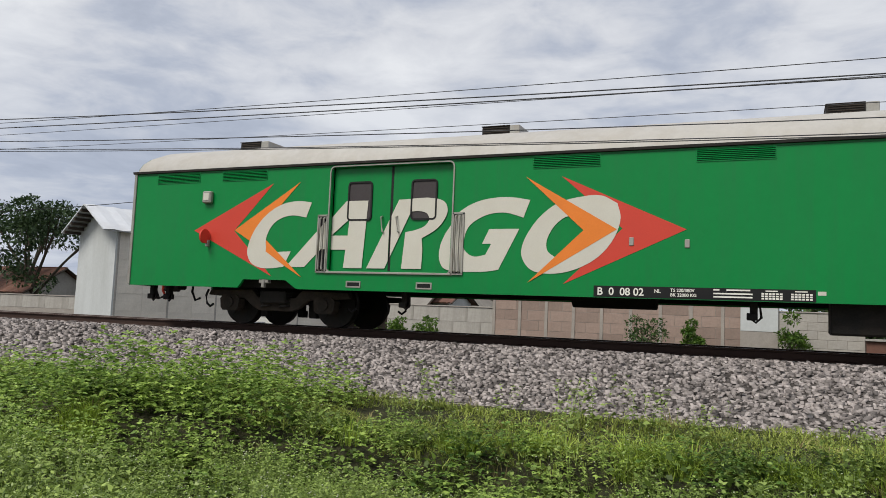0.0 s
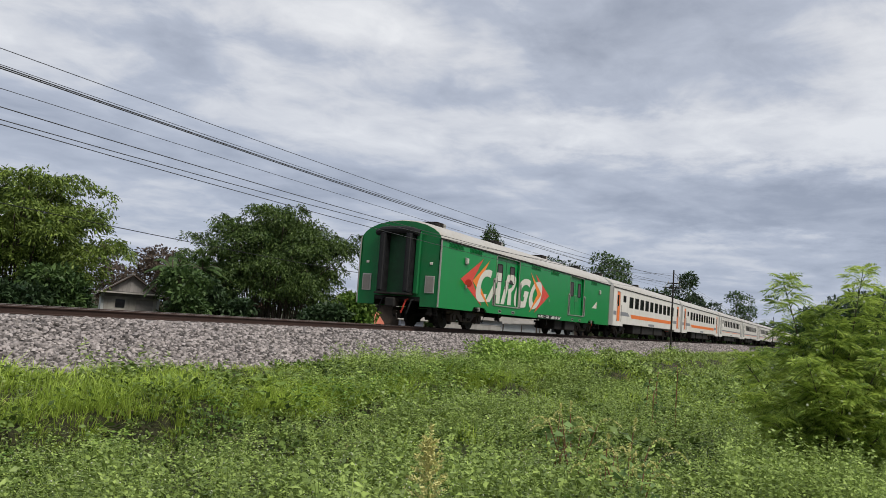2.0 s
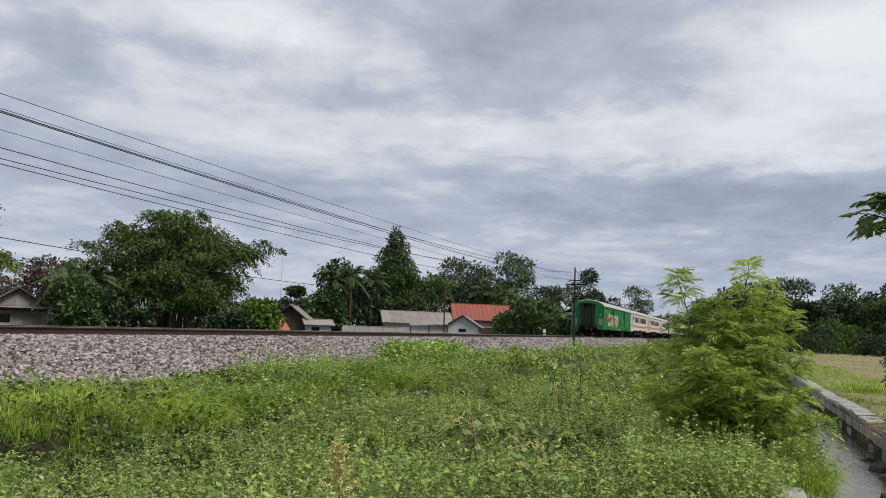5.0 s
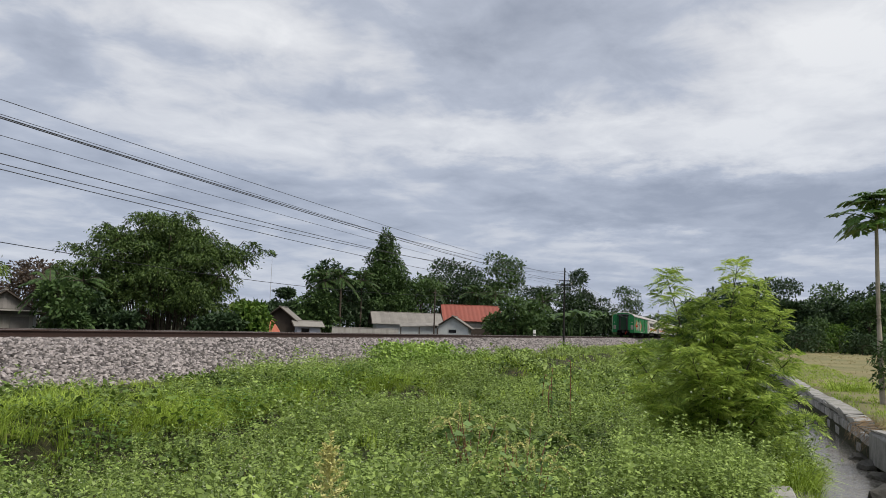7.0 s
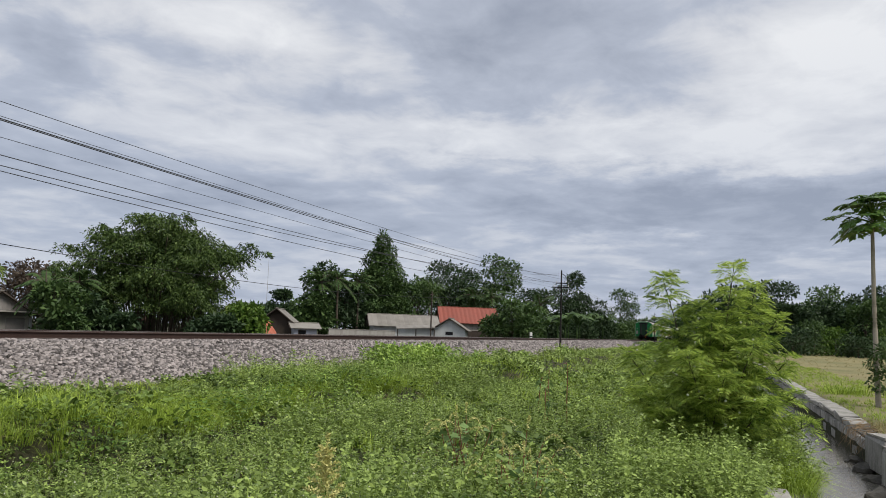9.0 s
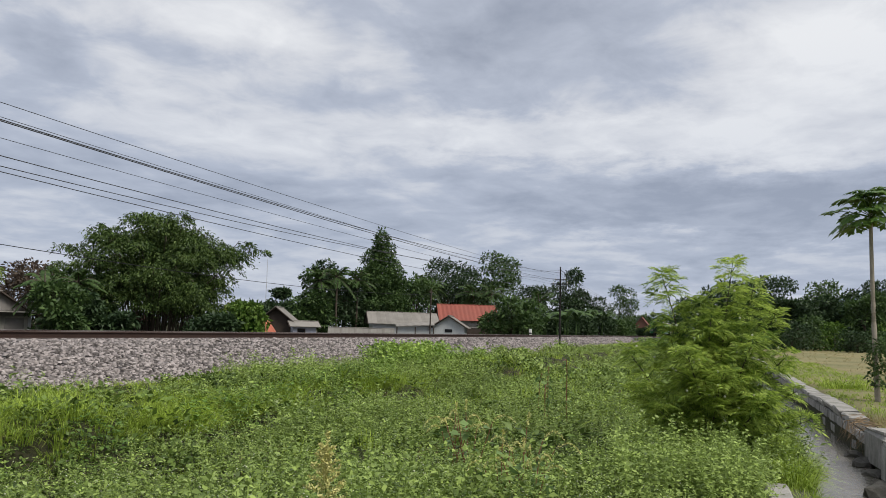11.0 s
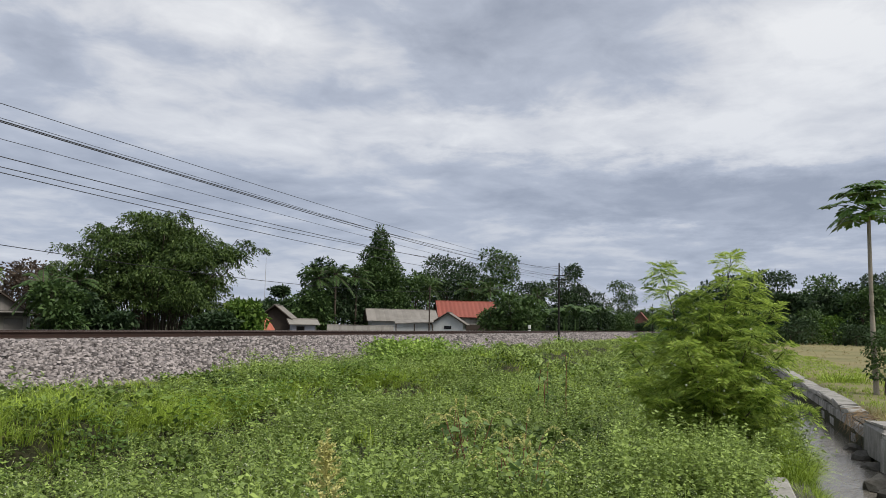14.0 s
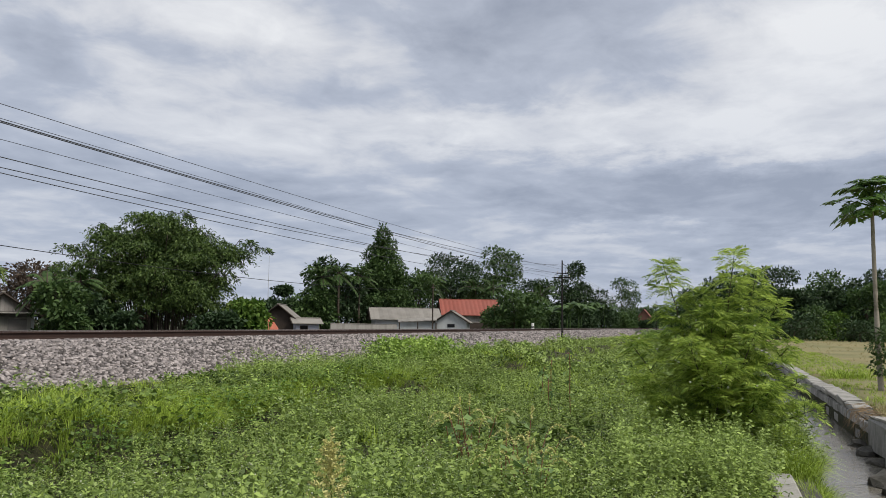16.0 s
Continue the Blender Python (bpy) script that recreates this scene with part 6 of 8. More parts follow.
    coursed_wall("boundary_wall", "long grey rendered boundary wall with creepers", 3.75, 7.6, 30.0, 0.62, PLASTER, block=(1.9, 0.8))
    sh = thing("brick_hutch", "low red-brown brick hutch with a tile top", "shed", pose(2.35, 29.8, float(ground_z(2.4, 30))))
    part("wall", boxes((0.02, 1.36, 0, 0.9, 0, 1.5)), CLAY, sh)
    sheet_roof(sh, "roof", [(0.75, -0.1, 1.55), (1.4, -0.1, 1.55), (1.4, 0.7, 2.2), (0.75, 0.7, 2.2)], CLAY, 0.2)
    part("slab", boxes((-0.02, 0.8, -0.1, 0.8, 1.5, 1.57)), CONCRETE, sh)
    # houses behind the wall
    gable_house("white house with a long weathered grey roof", at_angle(-19.9, 53), 0, 4.0, 4.6, 1.75, 3.15, PALE, ASBESTOS, ribs=0.9)
    gable_house("white house with a gable under a grey roof", at_angle(-22.8, 50), 70, 4.2, 3.0, 1.3, 2.65, PALE, ASBESTOS, ribs=0.9)
    gable_house("low house with an old red tile roof", at_angle(-24.9, 47), 0, 4.0, 3.4, 1.25, 1.98, PALE, CLAY, ribs=0.3)
    gable_house("white house with a small grey gable roof", at_angle(-16.1, 56), 72, 4.5, 2.6, 2.45, 3.5, PALE, ASBESTOS, ribs=0.9)
    gable_house("white house with a grey gable and long ridge", at_angle(-13.6, 57), 60, 5.0, 3.2, 2.5, 3.75, PALE, ASBESTOS, ribs=0.9)
    px, py = at_angle(-11.9, 50)
    wb = thing("water_tank_house", "plain white flat-topped tank block", "building", pose(px, py, float(ground_z(px, py))))
    part("wall", boxes((-0.75, 0.75, -0.7, 0.7, 0, 4.55), bevel=0.02), PALE, wb)
    part("roof_slab", boxes((-0.85, 0.85, -0.8, 0.8, 4.55, 4.67), bevel=0.02), CONCRETE, wb)
    gable_house("long low house with an orange clay tile roof", (-4.08, 45.05), -29.4, 6.3, 3.5, 1.98, 3.08, BLOCK, ORANGE_TILE, ribs=0.28, overhang=0.3, gable_mat=PLASTER)
    gable_house("tall lilac-grey house with a brown hipped tile roof", at_angle(14.15, 62), -5, 4.2, 4.2, 3.2, 4.4, LILAC, CLAY, ribs=0.4, hip=1.75, overhang=0.3)
    px, py = at_angle(16.6, 61)
    bal = thing("balcony_house", "narrow white house with open balconies", "building", pose(px, py, float(ground_z(px, py)), 0, 0, -8))
    part("wall", boxes((-0.7, -0.55, -1.2, 1.6, 0, 4.9), (-0.55, 1.0, 1.4, 1.6, 0, 4.3)), PALE, bal)
    for z in (1.6, 3.0, 4.3):
        part("floor_slab", boxes((-0.55, 1.1, -1.2, 1.4, z, z + 0.16), bevel=0.01), PALE, bal)
        part("rail", boxes((-0.5, 1.05, -1.18, -1.12, z + 0.2, z + 0.75)), GREY_BODY, bal)
    part("post", boxes((0.95, 1.05, -1.15, -1.05, 0, 4.3)), PALE, bal)
    gable_house("low shed with a bright sheet roof", at_angle(14.6, 46), -8, 2.5, 3.0, 0.95, 1.45, PALE, TIN, ribs=0.8)
    gable_house("plain grey and white shed with dark doorway", at_angle(17.3, 40), 0, 2.2, 2.6, 0.65, 0.95, PALE, ASBESTOS, windows=((-0.4, 0.9, -1.0, 1.2),))
    gable_house("low white outbuilding with a tile roof", at_angle(20.4, 44), -6, 3.2, 3.0, 0.6, 1.1, PALE, CLAY, windows=((0.6, 0.7, -0.6, 0.8),))
    coursed_wall("boundary_wall", "rough grey wall end", 13.6, 16.2, 32.0, 0.62, PLASTER, block=(1.2, 0.6))
    # small gable house among the trees
    h = gable_house("small grey timber house with a gable facing the track", at_angle(41.0, 50), 52, 4.6, 3.1, 0.5, 1.55, PALE, ASBESTOS, overhang=0.3, gable_mat=WOOD_GREY, name="house")
    e = 0.5 - float(ground_z(*at_angle(41.0, 50)))
    for k in range(15):
        y = -1.45 + 0.195 * k
        part("gable_board", boxes((-2.34, -2.3, y, y + 0.18, e + 0.1, e + 0.1 + max(0.05, 0.85 - 0.62 * abs(y + 0.09)))), WOOD_GREY, h)
    part("pent_roof", boxes((-2.85, -2.3, -1.85, 1.85, e - 0.02, e + 0.06), bevel=0.01), PLASTER, h, "pale strip of pent roof")
    part("lower_wall", boxes((-2.33, -2.3, -1.38, 1.38, 0.02, e - 0.3)), PLASTER, h, "pale plastered lower wall")
    part("lintel", boxes((-2.42, -2.3, -1.5, 1.5, e - 0.3, e - 0.2)), PLASTER, h)
    part("shutter", boxes((-2.38, -2.33, -1.2, -0.3, e - 1.2, e - 0.32), bevel=0.01), WOOD_GREY, h, "grey plank shutter")
    part("window", boxes((-2.36, -2.33, 0.3, 0.8, e - 0.8, e - 0.35)), GLASS_DARK, h, "dark small window")
    gable_house("low tile-roofed shed half hidden by bamboo", at_angle(47.8, 58), 0, 4.2, 3.2, 0.3, 0.75, WOOD_DARK, CLAY, ribs=0.3)
    gable_house("timber hut with a pale gable roof", at_angle(58.9, 72), 22, 3.4, 2.8, 0.65, 1.75, WOOD_DARK, ASBESTOS, overhang=0.45)
    gable_house("low shed with a pale sheet roof", at_angle(60.6, 70), -50, 2.0, 2.0, 0.2, 0.55, LILAC, ASBESTOS, windows=((-0.3, 0.6, -0.6, 0.5),))
    px, py = at_angle(57.9, 64)
    tp = thing("tarpaulin_heap", "orange tarpaulin draped over a heap", "tarpaulin", pose(px, py, float(ground_z(px, py))))
    bm = bmesh.new()
    bmesh.ops.create_icosphere(bm, subdivisions=2, radius=1.0)
    for v in bm.verts:
        k = 1 + 0.16 * math.sin(v.co.x * 5) * math.cos(v.co.y * 6)
        v.co = Vector((v.co.x * 1.25 * k, v.co.y * 1.0, max(v.co.z, -0.1) * 2.1 * k))
    part("sheet", bm, TARP, tp)
    coursed_wall("garden_wall", "pale grey garden wall", *(lambda a: (a[0], a[0] + 6.6, a[1]))(at_angle(62.4, 78)), 0.12, PLASTER, block=(1.4, 0.6), yaw=-60)
    gable_house("long low house with a grey fibre-cement roof", at_angle(67.7, 82), -60, 6.4, 4.2, 0.8, 1.8, PALE, ASBESTOS, ribs=0.9, overhang=0.5)
    h = gable_house("small grey house with gable facing the track", at_angle(71.3, 77), 14, 4.6, 3.0, 0.55, 1.5, PALE, ASBESTOS, overhang=0.35, windows=())
    part("vent_window", boxes((-2.34, -2.29, -0.35, 0.35, 1.35, 1.65)), GLASS_DARK, h, "small dark vent window")
    gable_house("house with a bright red roof", at_angle(72.4, 92), -64, 6.0, 4.6, 1.55, 3.1, PLASTER, RED_TILE, ribs=0.5, overhang=0.5)
    coursed_wall("garden_wall", "dark brown weathered garden wall", *(lambda a: (a[0], a[0] + 7.0, a[1]))(at_angle(72.4, 84)), 0.45, WOOD_DARK, WOOD_DARK, block=(1.2, 0.5), yaw=-66)
    px, py = at_angle(68.6, 74)
    lt = thing("lean_to", "open lean-to under a pale drooping sheet roof", "shed", pose(px, py, float(ground_z(px, py)), 0, 0, -66))
    sheet_roof(lt, "roof", [(-1.7, -1.3, 1.75), (1.9, -1.3, 1.95), (1.9, 0.9, 2.25), (-1.7, 0.9, 2.0)], ASBESTOS, 0.7)
    for a in (-1.6, 0.1, 1.8):
        part("post", boxes((a - 0.05, a + 0.05, -1.25, -1.15, 0, 1.78)), WOOD_DARK, lt)
    gable_house("far house with a red tiled gable", at_angle(85.0, 230), 0, 4.0, 3.0, 3.4, 5.2, CLAY, RED_TILE)


far_buildings()


# ---- pole line ----
WIRES = [(9.1, 3.128, 10.12, 0.00041, 0.0055), (9.1, 2.92, 14.43, 0.000281, 0.0045), (9.1, 2.879, 12.56, 0.000829, 0.0085), (9.1, 2.853, 14.78, 0.000529, 0.0085), (9.1, 2.643, 12.08, 0.000372, 0.0045), (9.1, 2.384, 13.07, 0.000951, 0.007), (9.1, 2.266, 9.65, 0.001233, 0.0065), (9.1, 2.141, 15.76, 0.000864, 0.0065)]


def make_poles():
    g = "poles along the railway"
    for k, (x, y) in enumerate(((47.8, 9.1), (-27.5, 9.1), (124.0, 9.1))):
        z0 = float(ground_z(x, y))
        p = thing("telegraph_pole", "slim dark iron telegraph pole with short crossarms", "pole", pose(x, y, z0), g)
        bm = bmesh.new()
        tube(bm, [(0, 0, -0.1), (0, 0, 2.6), (0, 0, 5.15)], 0.065, 8, 0.04)
        part("shaft", bm, UNDER, p)
        for zc, w in ((4.98, 0.0), (4.35, 0.35), (4.1, 0.5)):
            if w:
                arm = part("crossarm", boxes((-0.03, 0.03, -w, w, zc - 0.03, zc + 0.03)), UNDER, p)
                for s in (-1, 1):
                    bm = bmesh.new()
                    tube(bm, [(0, s * (w - 0.06), zc), (0, s * (w - 0.06), zc + 0.14)], 0.03, 6, 0.02)
                    part("insulator", bm, CREAM, arm)
        bm = bmesh.new()
        tube(bm, [(0, -0.03, 4.95), (0, -0.25, 4.8), (0, -0.2, 4.3)], 0.015, 5)
        part("stay", bm, UNDER, p)
    for y, z, xm, c, r in WIRES:
        bm = bmesh.new()
        pts = [(x, y, z + c * (x - xm) ** 2) for x in np.linspace(-27.5, 47.8, 40)]
        end = pts[-1][2]
        pts += [(x, y, end - 1.0 + (x - 85.9) ** 2 * 1.0 / 38.1 ** 2) for x in np.linspace(50, 124, 20)]
        tube(bm, pts, r, 5)
        w = part("overhead_wire", bm, WIRE)
        tagged(w, "thin black overhead wire strung along the railway", "wire", "wires along the railway")
    bm = bmesh.new()
    tube(bm, [(x, 18.0, 1.99 + 0.00115 * (x - 28) ** 2 if x > -12 else 3.2 + 0.0019 * (x + 30) ** 2) for x in np.linspace(-48, 60, 55)], 0.011, 5)
    tagged(part("overhead_wire", bm, BLACK), "thin black cable beyond the track", "wire", "wires along the railway")
    for az, d, h in ((69.8, 60, 3.6), (-65.8, 43.86, 5.6)):
        x, y = at_angle(az, d)
        p = thing("telegraph_pole", "thin dark post beyond the track", "pole", pose(x, y, float(ground_z(x, y))))
        bm = bmesh.new()
        tube(bm, [(0, 0, -0.1), (0, 0, h + 1)], 0.06, 7, 0.05)
        part("shaft", bm, WOOD_DARK, p)
        part("crossarm", boxes((-0.4, 0.4, -0.03, 0.03, h + 0.7, h + 0.78)), WOOD_DARK, p)
    x, y = at_angle(57.9, 150)
    p = thing("radio_mast", "very thin far radio mast", "mast", pose(x, y, float(ground_z(x, y))))
    bm = bmesh.new()
    tube(bm, [(0, 0, -0.1), (0, 0, 14)], 0.06, 4, 0.03)
    part("shaft", bm, STEEL, p)
    x, y = 66.4, 15.2
    m = thing("marker_post", "small white concrete marker beside the track", "marker", pose(x, y, -0.9))
    part("stone", boxes((-0.12, 0.12, -0.1, 0.1, 0, 1.35), bevel=0.03), LETTER_WHITE, m)
    part("band", boxes((-0.123, 0.123, -0.103, 0.103, 0.95, 1.05)), PLATE_BLACK, m)


make_poles()

# ---- the ditch ----
def make_canal():
    me = soup("water", [(-40, -2.36, -1.75), (260, -2.36, -1.75), (260, -0.91, -1.75), (-40, -0.91, -1.75)], [[0, 1, 2, 3]], WATER)
    tagged(part("water", me, None), "shallow brown rippling water in an irrigation ditch", "water", kind="structure")
    rng = np.random.default_rng(8)
    right = thing("ditch_wall_far", "weathered masonry ditch wall with pale concrete top", "wall", kind="structure")
    part("core", boxes((-20, 220, -2.72, -2.42, -2.1, -1.3)), MUD, right)
    x = 17.1
    while x < 75:
        w = rng.uniform(0.7, 1.5) if x < 40 else 4.0
        bm = boxes((0, w - 0.02, -0.19, 0.19, 0, 0.12), bevel=0.025)
        for v in bm.verts:
            v.co += Vector(rng.uniform(-0.022, 0.022, 3))
        part("coping_stone", bm, CONCRETE, right, at=pose(x, -2.55 + rng.uniform(-0.03, 0.03), -1.31 + rng.uniform(-0.03, 0.03), rng.uniform(-2, 2), rng.uniform(-1.5, 1.5), rng.uniform(-1.5, 1.5)))
        x += w
    part("coping", boxes((75, 220, -2.75, -2.35, -1.3, -1.18)), CONCRETE, right)
    # loose blocks of the broken stretch
    for px, w, lift in ((13.35, 1.3, 0.0), (11.2, 2.05, -0.05), (8.6, 2.5, -0.04)):
        bm = boxes((0, w, -0.2, 0.2, -0.5, 0.0), bevel=0.03)
        for v in bm.verts:
            v.co += Vector(rng.uniform(-0.025, 0.025, 3))
        b = part("broken_block", bm, MASONRY, right, "stained broken concrete block", at=pose(px, -2.52, -1.17 + lift, 0, 1.0, 1.5))
        bm = boxes((0.02, w - 0.03, -0.19, 0.19, 0.0, 0.05), bevel=0.02)
        for v in bm.verts:
            v.co += Vector(rng.uniform(-0.025, 0.025, 3))
        part("cap", bm, CONCRETE, b, "pale worn cap")
    # roots hanging out of the gap
    bm = bmesh.new()
    for k in range(34):
        px, z = rng.uniform(14.9, 17.2), -1.2 + rng.uniform(-0.1, 0.08)
        dx, dz = rng.uniform(-0.5, 0.5), rng.uniform(0.12, 0.5)
        tube(bm, [(px, -2.6, z), (px + dx * 0.5, -2.36 + rng.uniform(-0.06, 0.06), z - dz * 0.2), (px + dx, -2.26 + rng.uniform(-0.1, 0.1), z - dz)], 0.006, 4, 0.002)
    part("dry_root", bm, ROOT, right, "tangle of dry roots in a gap")["kind"] = "stuff"
    # rough courses of masonry, each stone of its own length, standing a little proud
    for row in range(3):
        x = 5.0 + 0.2 * row
        while x < 46:
            w = rng.uniform(0.32, 0.7) * (1.0 if x < 25 else 1.8)
            bm = boxes((0, w - 0.025, -0.04, 0.04, 0, 0.19), bevel=0.018)
            for v in bm.verts:
                v.co += Vector(rng.uniform(-0.012, 0.012, 3))
            part("wall_stone", bm, MASONRY if row < 2 else MUD, right, at=pose(x, -2.42 + rng.uniform(-0.015, 0.02), -1.52 - 0.205 * row, 0, rng.uniform(-1, 1), 0))
            x += w
    left = thing("ditch_wall_near", "low concrete ditch edge half covered by weeds", "wall", kind="structure")
    part("core", boxes((-20, 220, -0.9, -0.62, -2.1, -1.34)), MUD, left)
    part("slab", boxes((5.5, 9.2, -0.7, -0.46, -1.38, -1.27), bevel=0.025), CONCRETE, left, "pale worn concrete slab")
    for k, (px, py, s) in enumerate(((11.7, -2.02, 0.26), (12.1, -2.2, 0.2), (11.0, -2.14, 0.22), (14.4, -2.25, 0.2), (13.4, -2.2, 0.14), (15.4, -2.25, 0.16))):
        bm = bmesh.new()
        bmesh.ops.create_icosphere(bm, subdivisions=2, radius=s)
        for v in bm.verts:
            q = v.co / s
            cut = 1 + 0.22 * math.sin(q.x * 3.1 + k) * math.cos(q.y * 2.7 + 2 * k) + 0.12 * math.sin(q.z * 5 + q.x * 4 + k)
            v.co = Vector((v.co.x * 1.25 * cut, v.co.y * 0.9 * cut, v.co.z * 0.62 * cut))
        me = mesh_of("rock", bm, MUD)
        tagged(part("rock", me, None, at=pose(px, py, -1.74, 0, 0, 50 * k)), "wet dark rock lying in the ditch water", "rock", "rocks in the ditch")


make_canal()


# ---- the feathery shrub ----
def frond(rng, base, way, length, pairs=9):
    """A twice-feathered leaf: pairs of narrow hanging side leaves along an arching midrib."""
    way = way / np.linalg.norm(way)
    side = np.cross(way, (0, 0, 1.0))
    side /= np.linalg.norm(side) + 1e-6
    roll = rng.uniform(-0.9, 0.9)
    side = side * math.cos(roll) + np.cross(side, way) * math.sin(roll)
    hang = rng.uniform(0.25, 0.6)
    vs = []
    for k in range(pairs):
        s = 0.22 + 0.78 * k / (pairs - 1)
        c = base + way * length * s - np.array([0, 0, length * hang * s * s])
        ll = length * 0.42 * (1 - 0.5 * abs(s - 0.55))
        for g in (-1, 1):
            d = side * g * 0.9 + way * (0.35 + 0.5 * s) + np.array([0, 0, rng.uniform(-0.25, 0.1) - hang * s * 0.6])
            d /= np.linalg.norm(d)
            w = np.cross(d, np.cross(side, way) + rng.normal(0, 0.15, 3))
            w = w / (np.linalg.norm(w) + 1e-6) * ll * 0.085
            m, e = c + d * ll * 0.45, c + d * ll - np.array([0, 0, ll * 0.14])
            vs += [c, m - w, e, m + w]
    return vs


def feathery_shrub(place, leaders, seed, label, per_metre=13, fill=0, fill_size=(0.9, 0.9, 0.9)):
    """leaders: tips of the arching stems, each with side twigs that end in tufts of feathery leaves."""
    rng = np.random.default_rng(seed)
    z0 = float(ground_z(*place))
    t = thing("shrub", label, "shrub", pose(place[0], place[1], z0))
    stems, twigs, verts, heads = bmesh.new(), bmesh.new(), [], []
    for n, tip in enumerate(leaders):
        tip = np.array(tip, float)
        flat = tip * np.array([1, 1, 0])
        foot = flat * 0.12 + rng.normal(0, 0.06, 3) * np.array([1, 1, 0])
        knee = foot * 0.5 + flat * (0.3 + 0.18 * rng.random()) + np.array([0, 0, tip[2] * 0.62])
        def along(u):
            return foot * (1 - u) ** 2 + 2 * u * (1 - u) * knee + tip * u * u
        tube(stems, [along(u) for u in (0, 0.25, 0.5, 0.75, 1.0)], 0.017, 5, 0.004)
        size = float(np.linalg.norm(tip)) + 0.3
        count = int(per_metre * size)
        for q in range(count):
            u = 0.2 + 0.8 * (q + rng.random()) / count
            c = along(min(u, 1.0))
            a = q * 2.4 + n
            reach = (0.36 * (1.05 - u) + 0.07) * rng.uniform(0.6, 1.25) * min(1.0, 0.5 + 0.35 * size)
            out = np.array([math.cos(a), math.sin(a), rng.uniform(0.3, 1.2)])
            end = c + out * reach
            tube(twigs, [c, (c + end) / 2 + np.array([0, 0, 0.03]), end], 0.006, 3, 0.003)
            for k in range(6):
                b = a + (k - 2.5) * 0.8 + rng.uniform(-0.3, 0.3)
                p = c + (end - c) * (0.35 + 0.65 * k / 5)
                verts += frond(rng, p, np.array([math.cos(b), math.sin(b), rng.uniform(-0.1, 0.9)]), rng.uniform(0.15, 0.3) * (0.75 if u > 0.9 else 1.0))
            if q % 5 == 2:
                heads.append(tuple(end + out * 0.04))
        for k in range(5):
            b = k * 1.26
            verts += frond(rng, tip, np.array([math.cos(b), math.sin(b), 1.1]), rng.uniform(0.16, 0.26))
    for k in range(fill):
        # shaded inner growth round the foot
        p = rng.normal(0, 0.45, 3) * np.array(fill_size)
        p[2] = abs(p[2]) + 0.1
        b = rng.uniform(0, math.tau)
        verts += frond(rng, p, np.array([math.cos(b), math.sin(b), rng.uniform(-0.1, 0.4)]), rng.uniform(0.22, 0.34))
    tagged(part("woody_stem", stems, BARK, t, "thin woody stems"), kind="stuff")
    tagged(part("twig", twigs, LEAF_YELLOW, t, "slender green twigs"), kind="stuff")
    v = np.array(verts)
    tagged(part("foliage", soup("foliage", v, np.arange(len(v)).reshape(-1, 4), LEAF_SHRUB), None, t, "bright green feathery leaves"), kind="stuff")
    bm = bmesh.new()
    bmesh.ops.create_icosphere(bm, subdivisions=1, radius=0.017)
    puff = mesh_of("flower_head", bm, FLOWER)
    for h in heads:
        part("flower_head", puff, None, t, at=pose(*h))


feathery_shrub((11.1, 0.12), ((0.1, 0.6, 2.55), (-0.1, -0.32, 2.64), (0.2, -0.6, 2.42), (-0.15, -0.84, 2.0), (0.1, 0.12, 2.15), (-0.3, -0.05, 1.95), (-0.1, -0.98, 1.5), (0.1, 0.5, 1.75), (-0.1, 1.05, 1.5), (-0.3, 0.95, 0.95),
                              (-0.5, -0.55, 1.65), (-0.6, 0.25, 1.5), (-0.7, -0.2, 1.25), (0.5, -0.2, 1.8), (-0.35, -1.05, 1.05), (-0.3, -1.2, 0.7), (-0.6, 0.6, 0.75), (-0.7, -0.7, 0.95)),
               61, "tall feathery green shrub with small white flower heads", per_metre=11, fill=170, fill_size=(1.0, 1.25, 1.0))

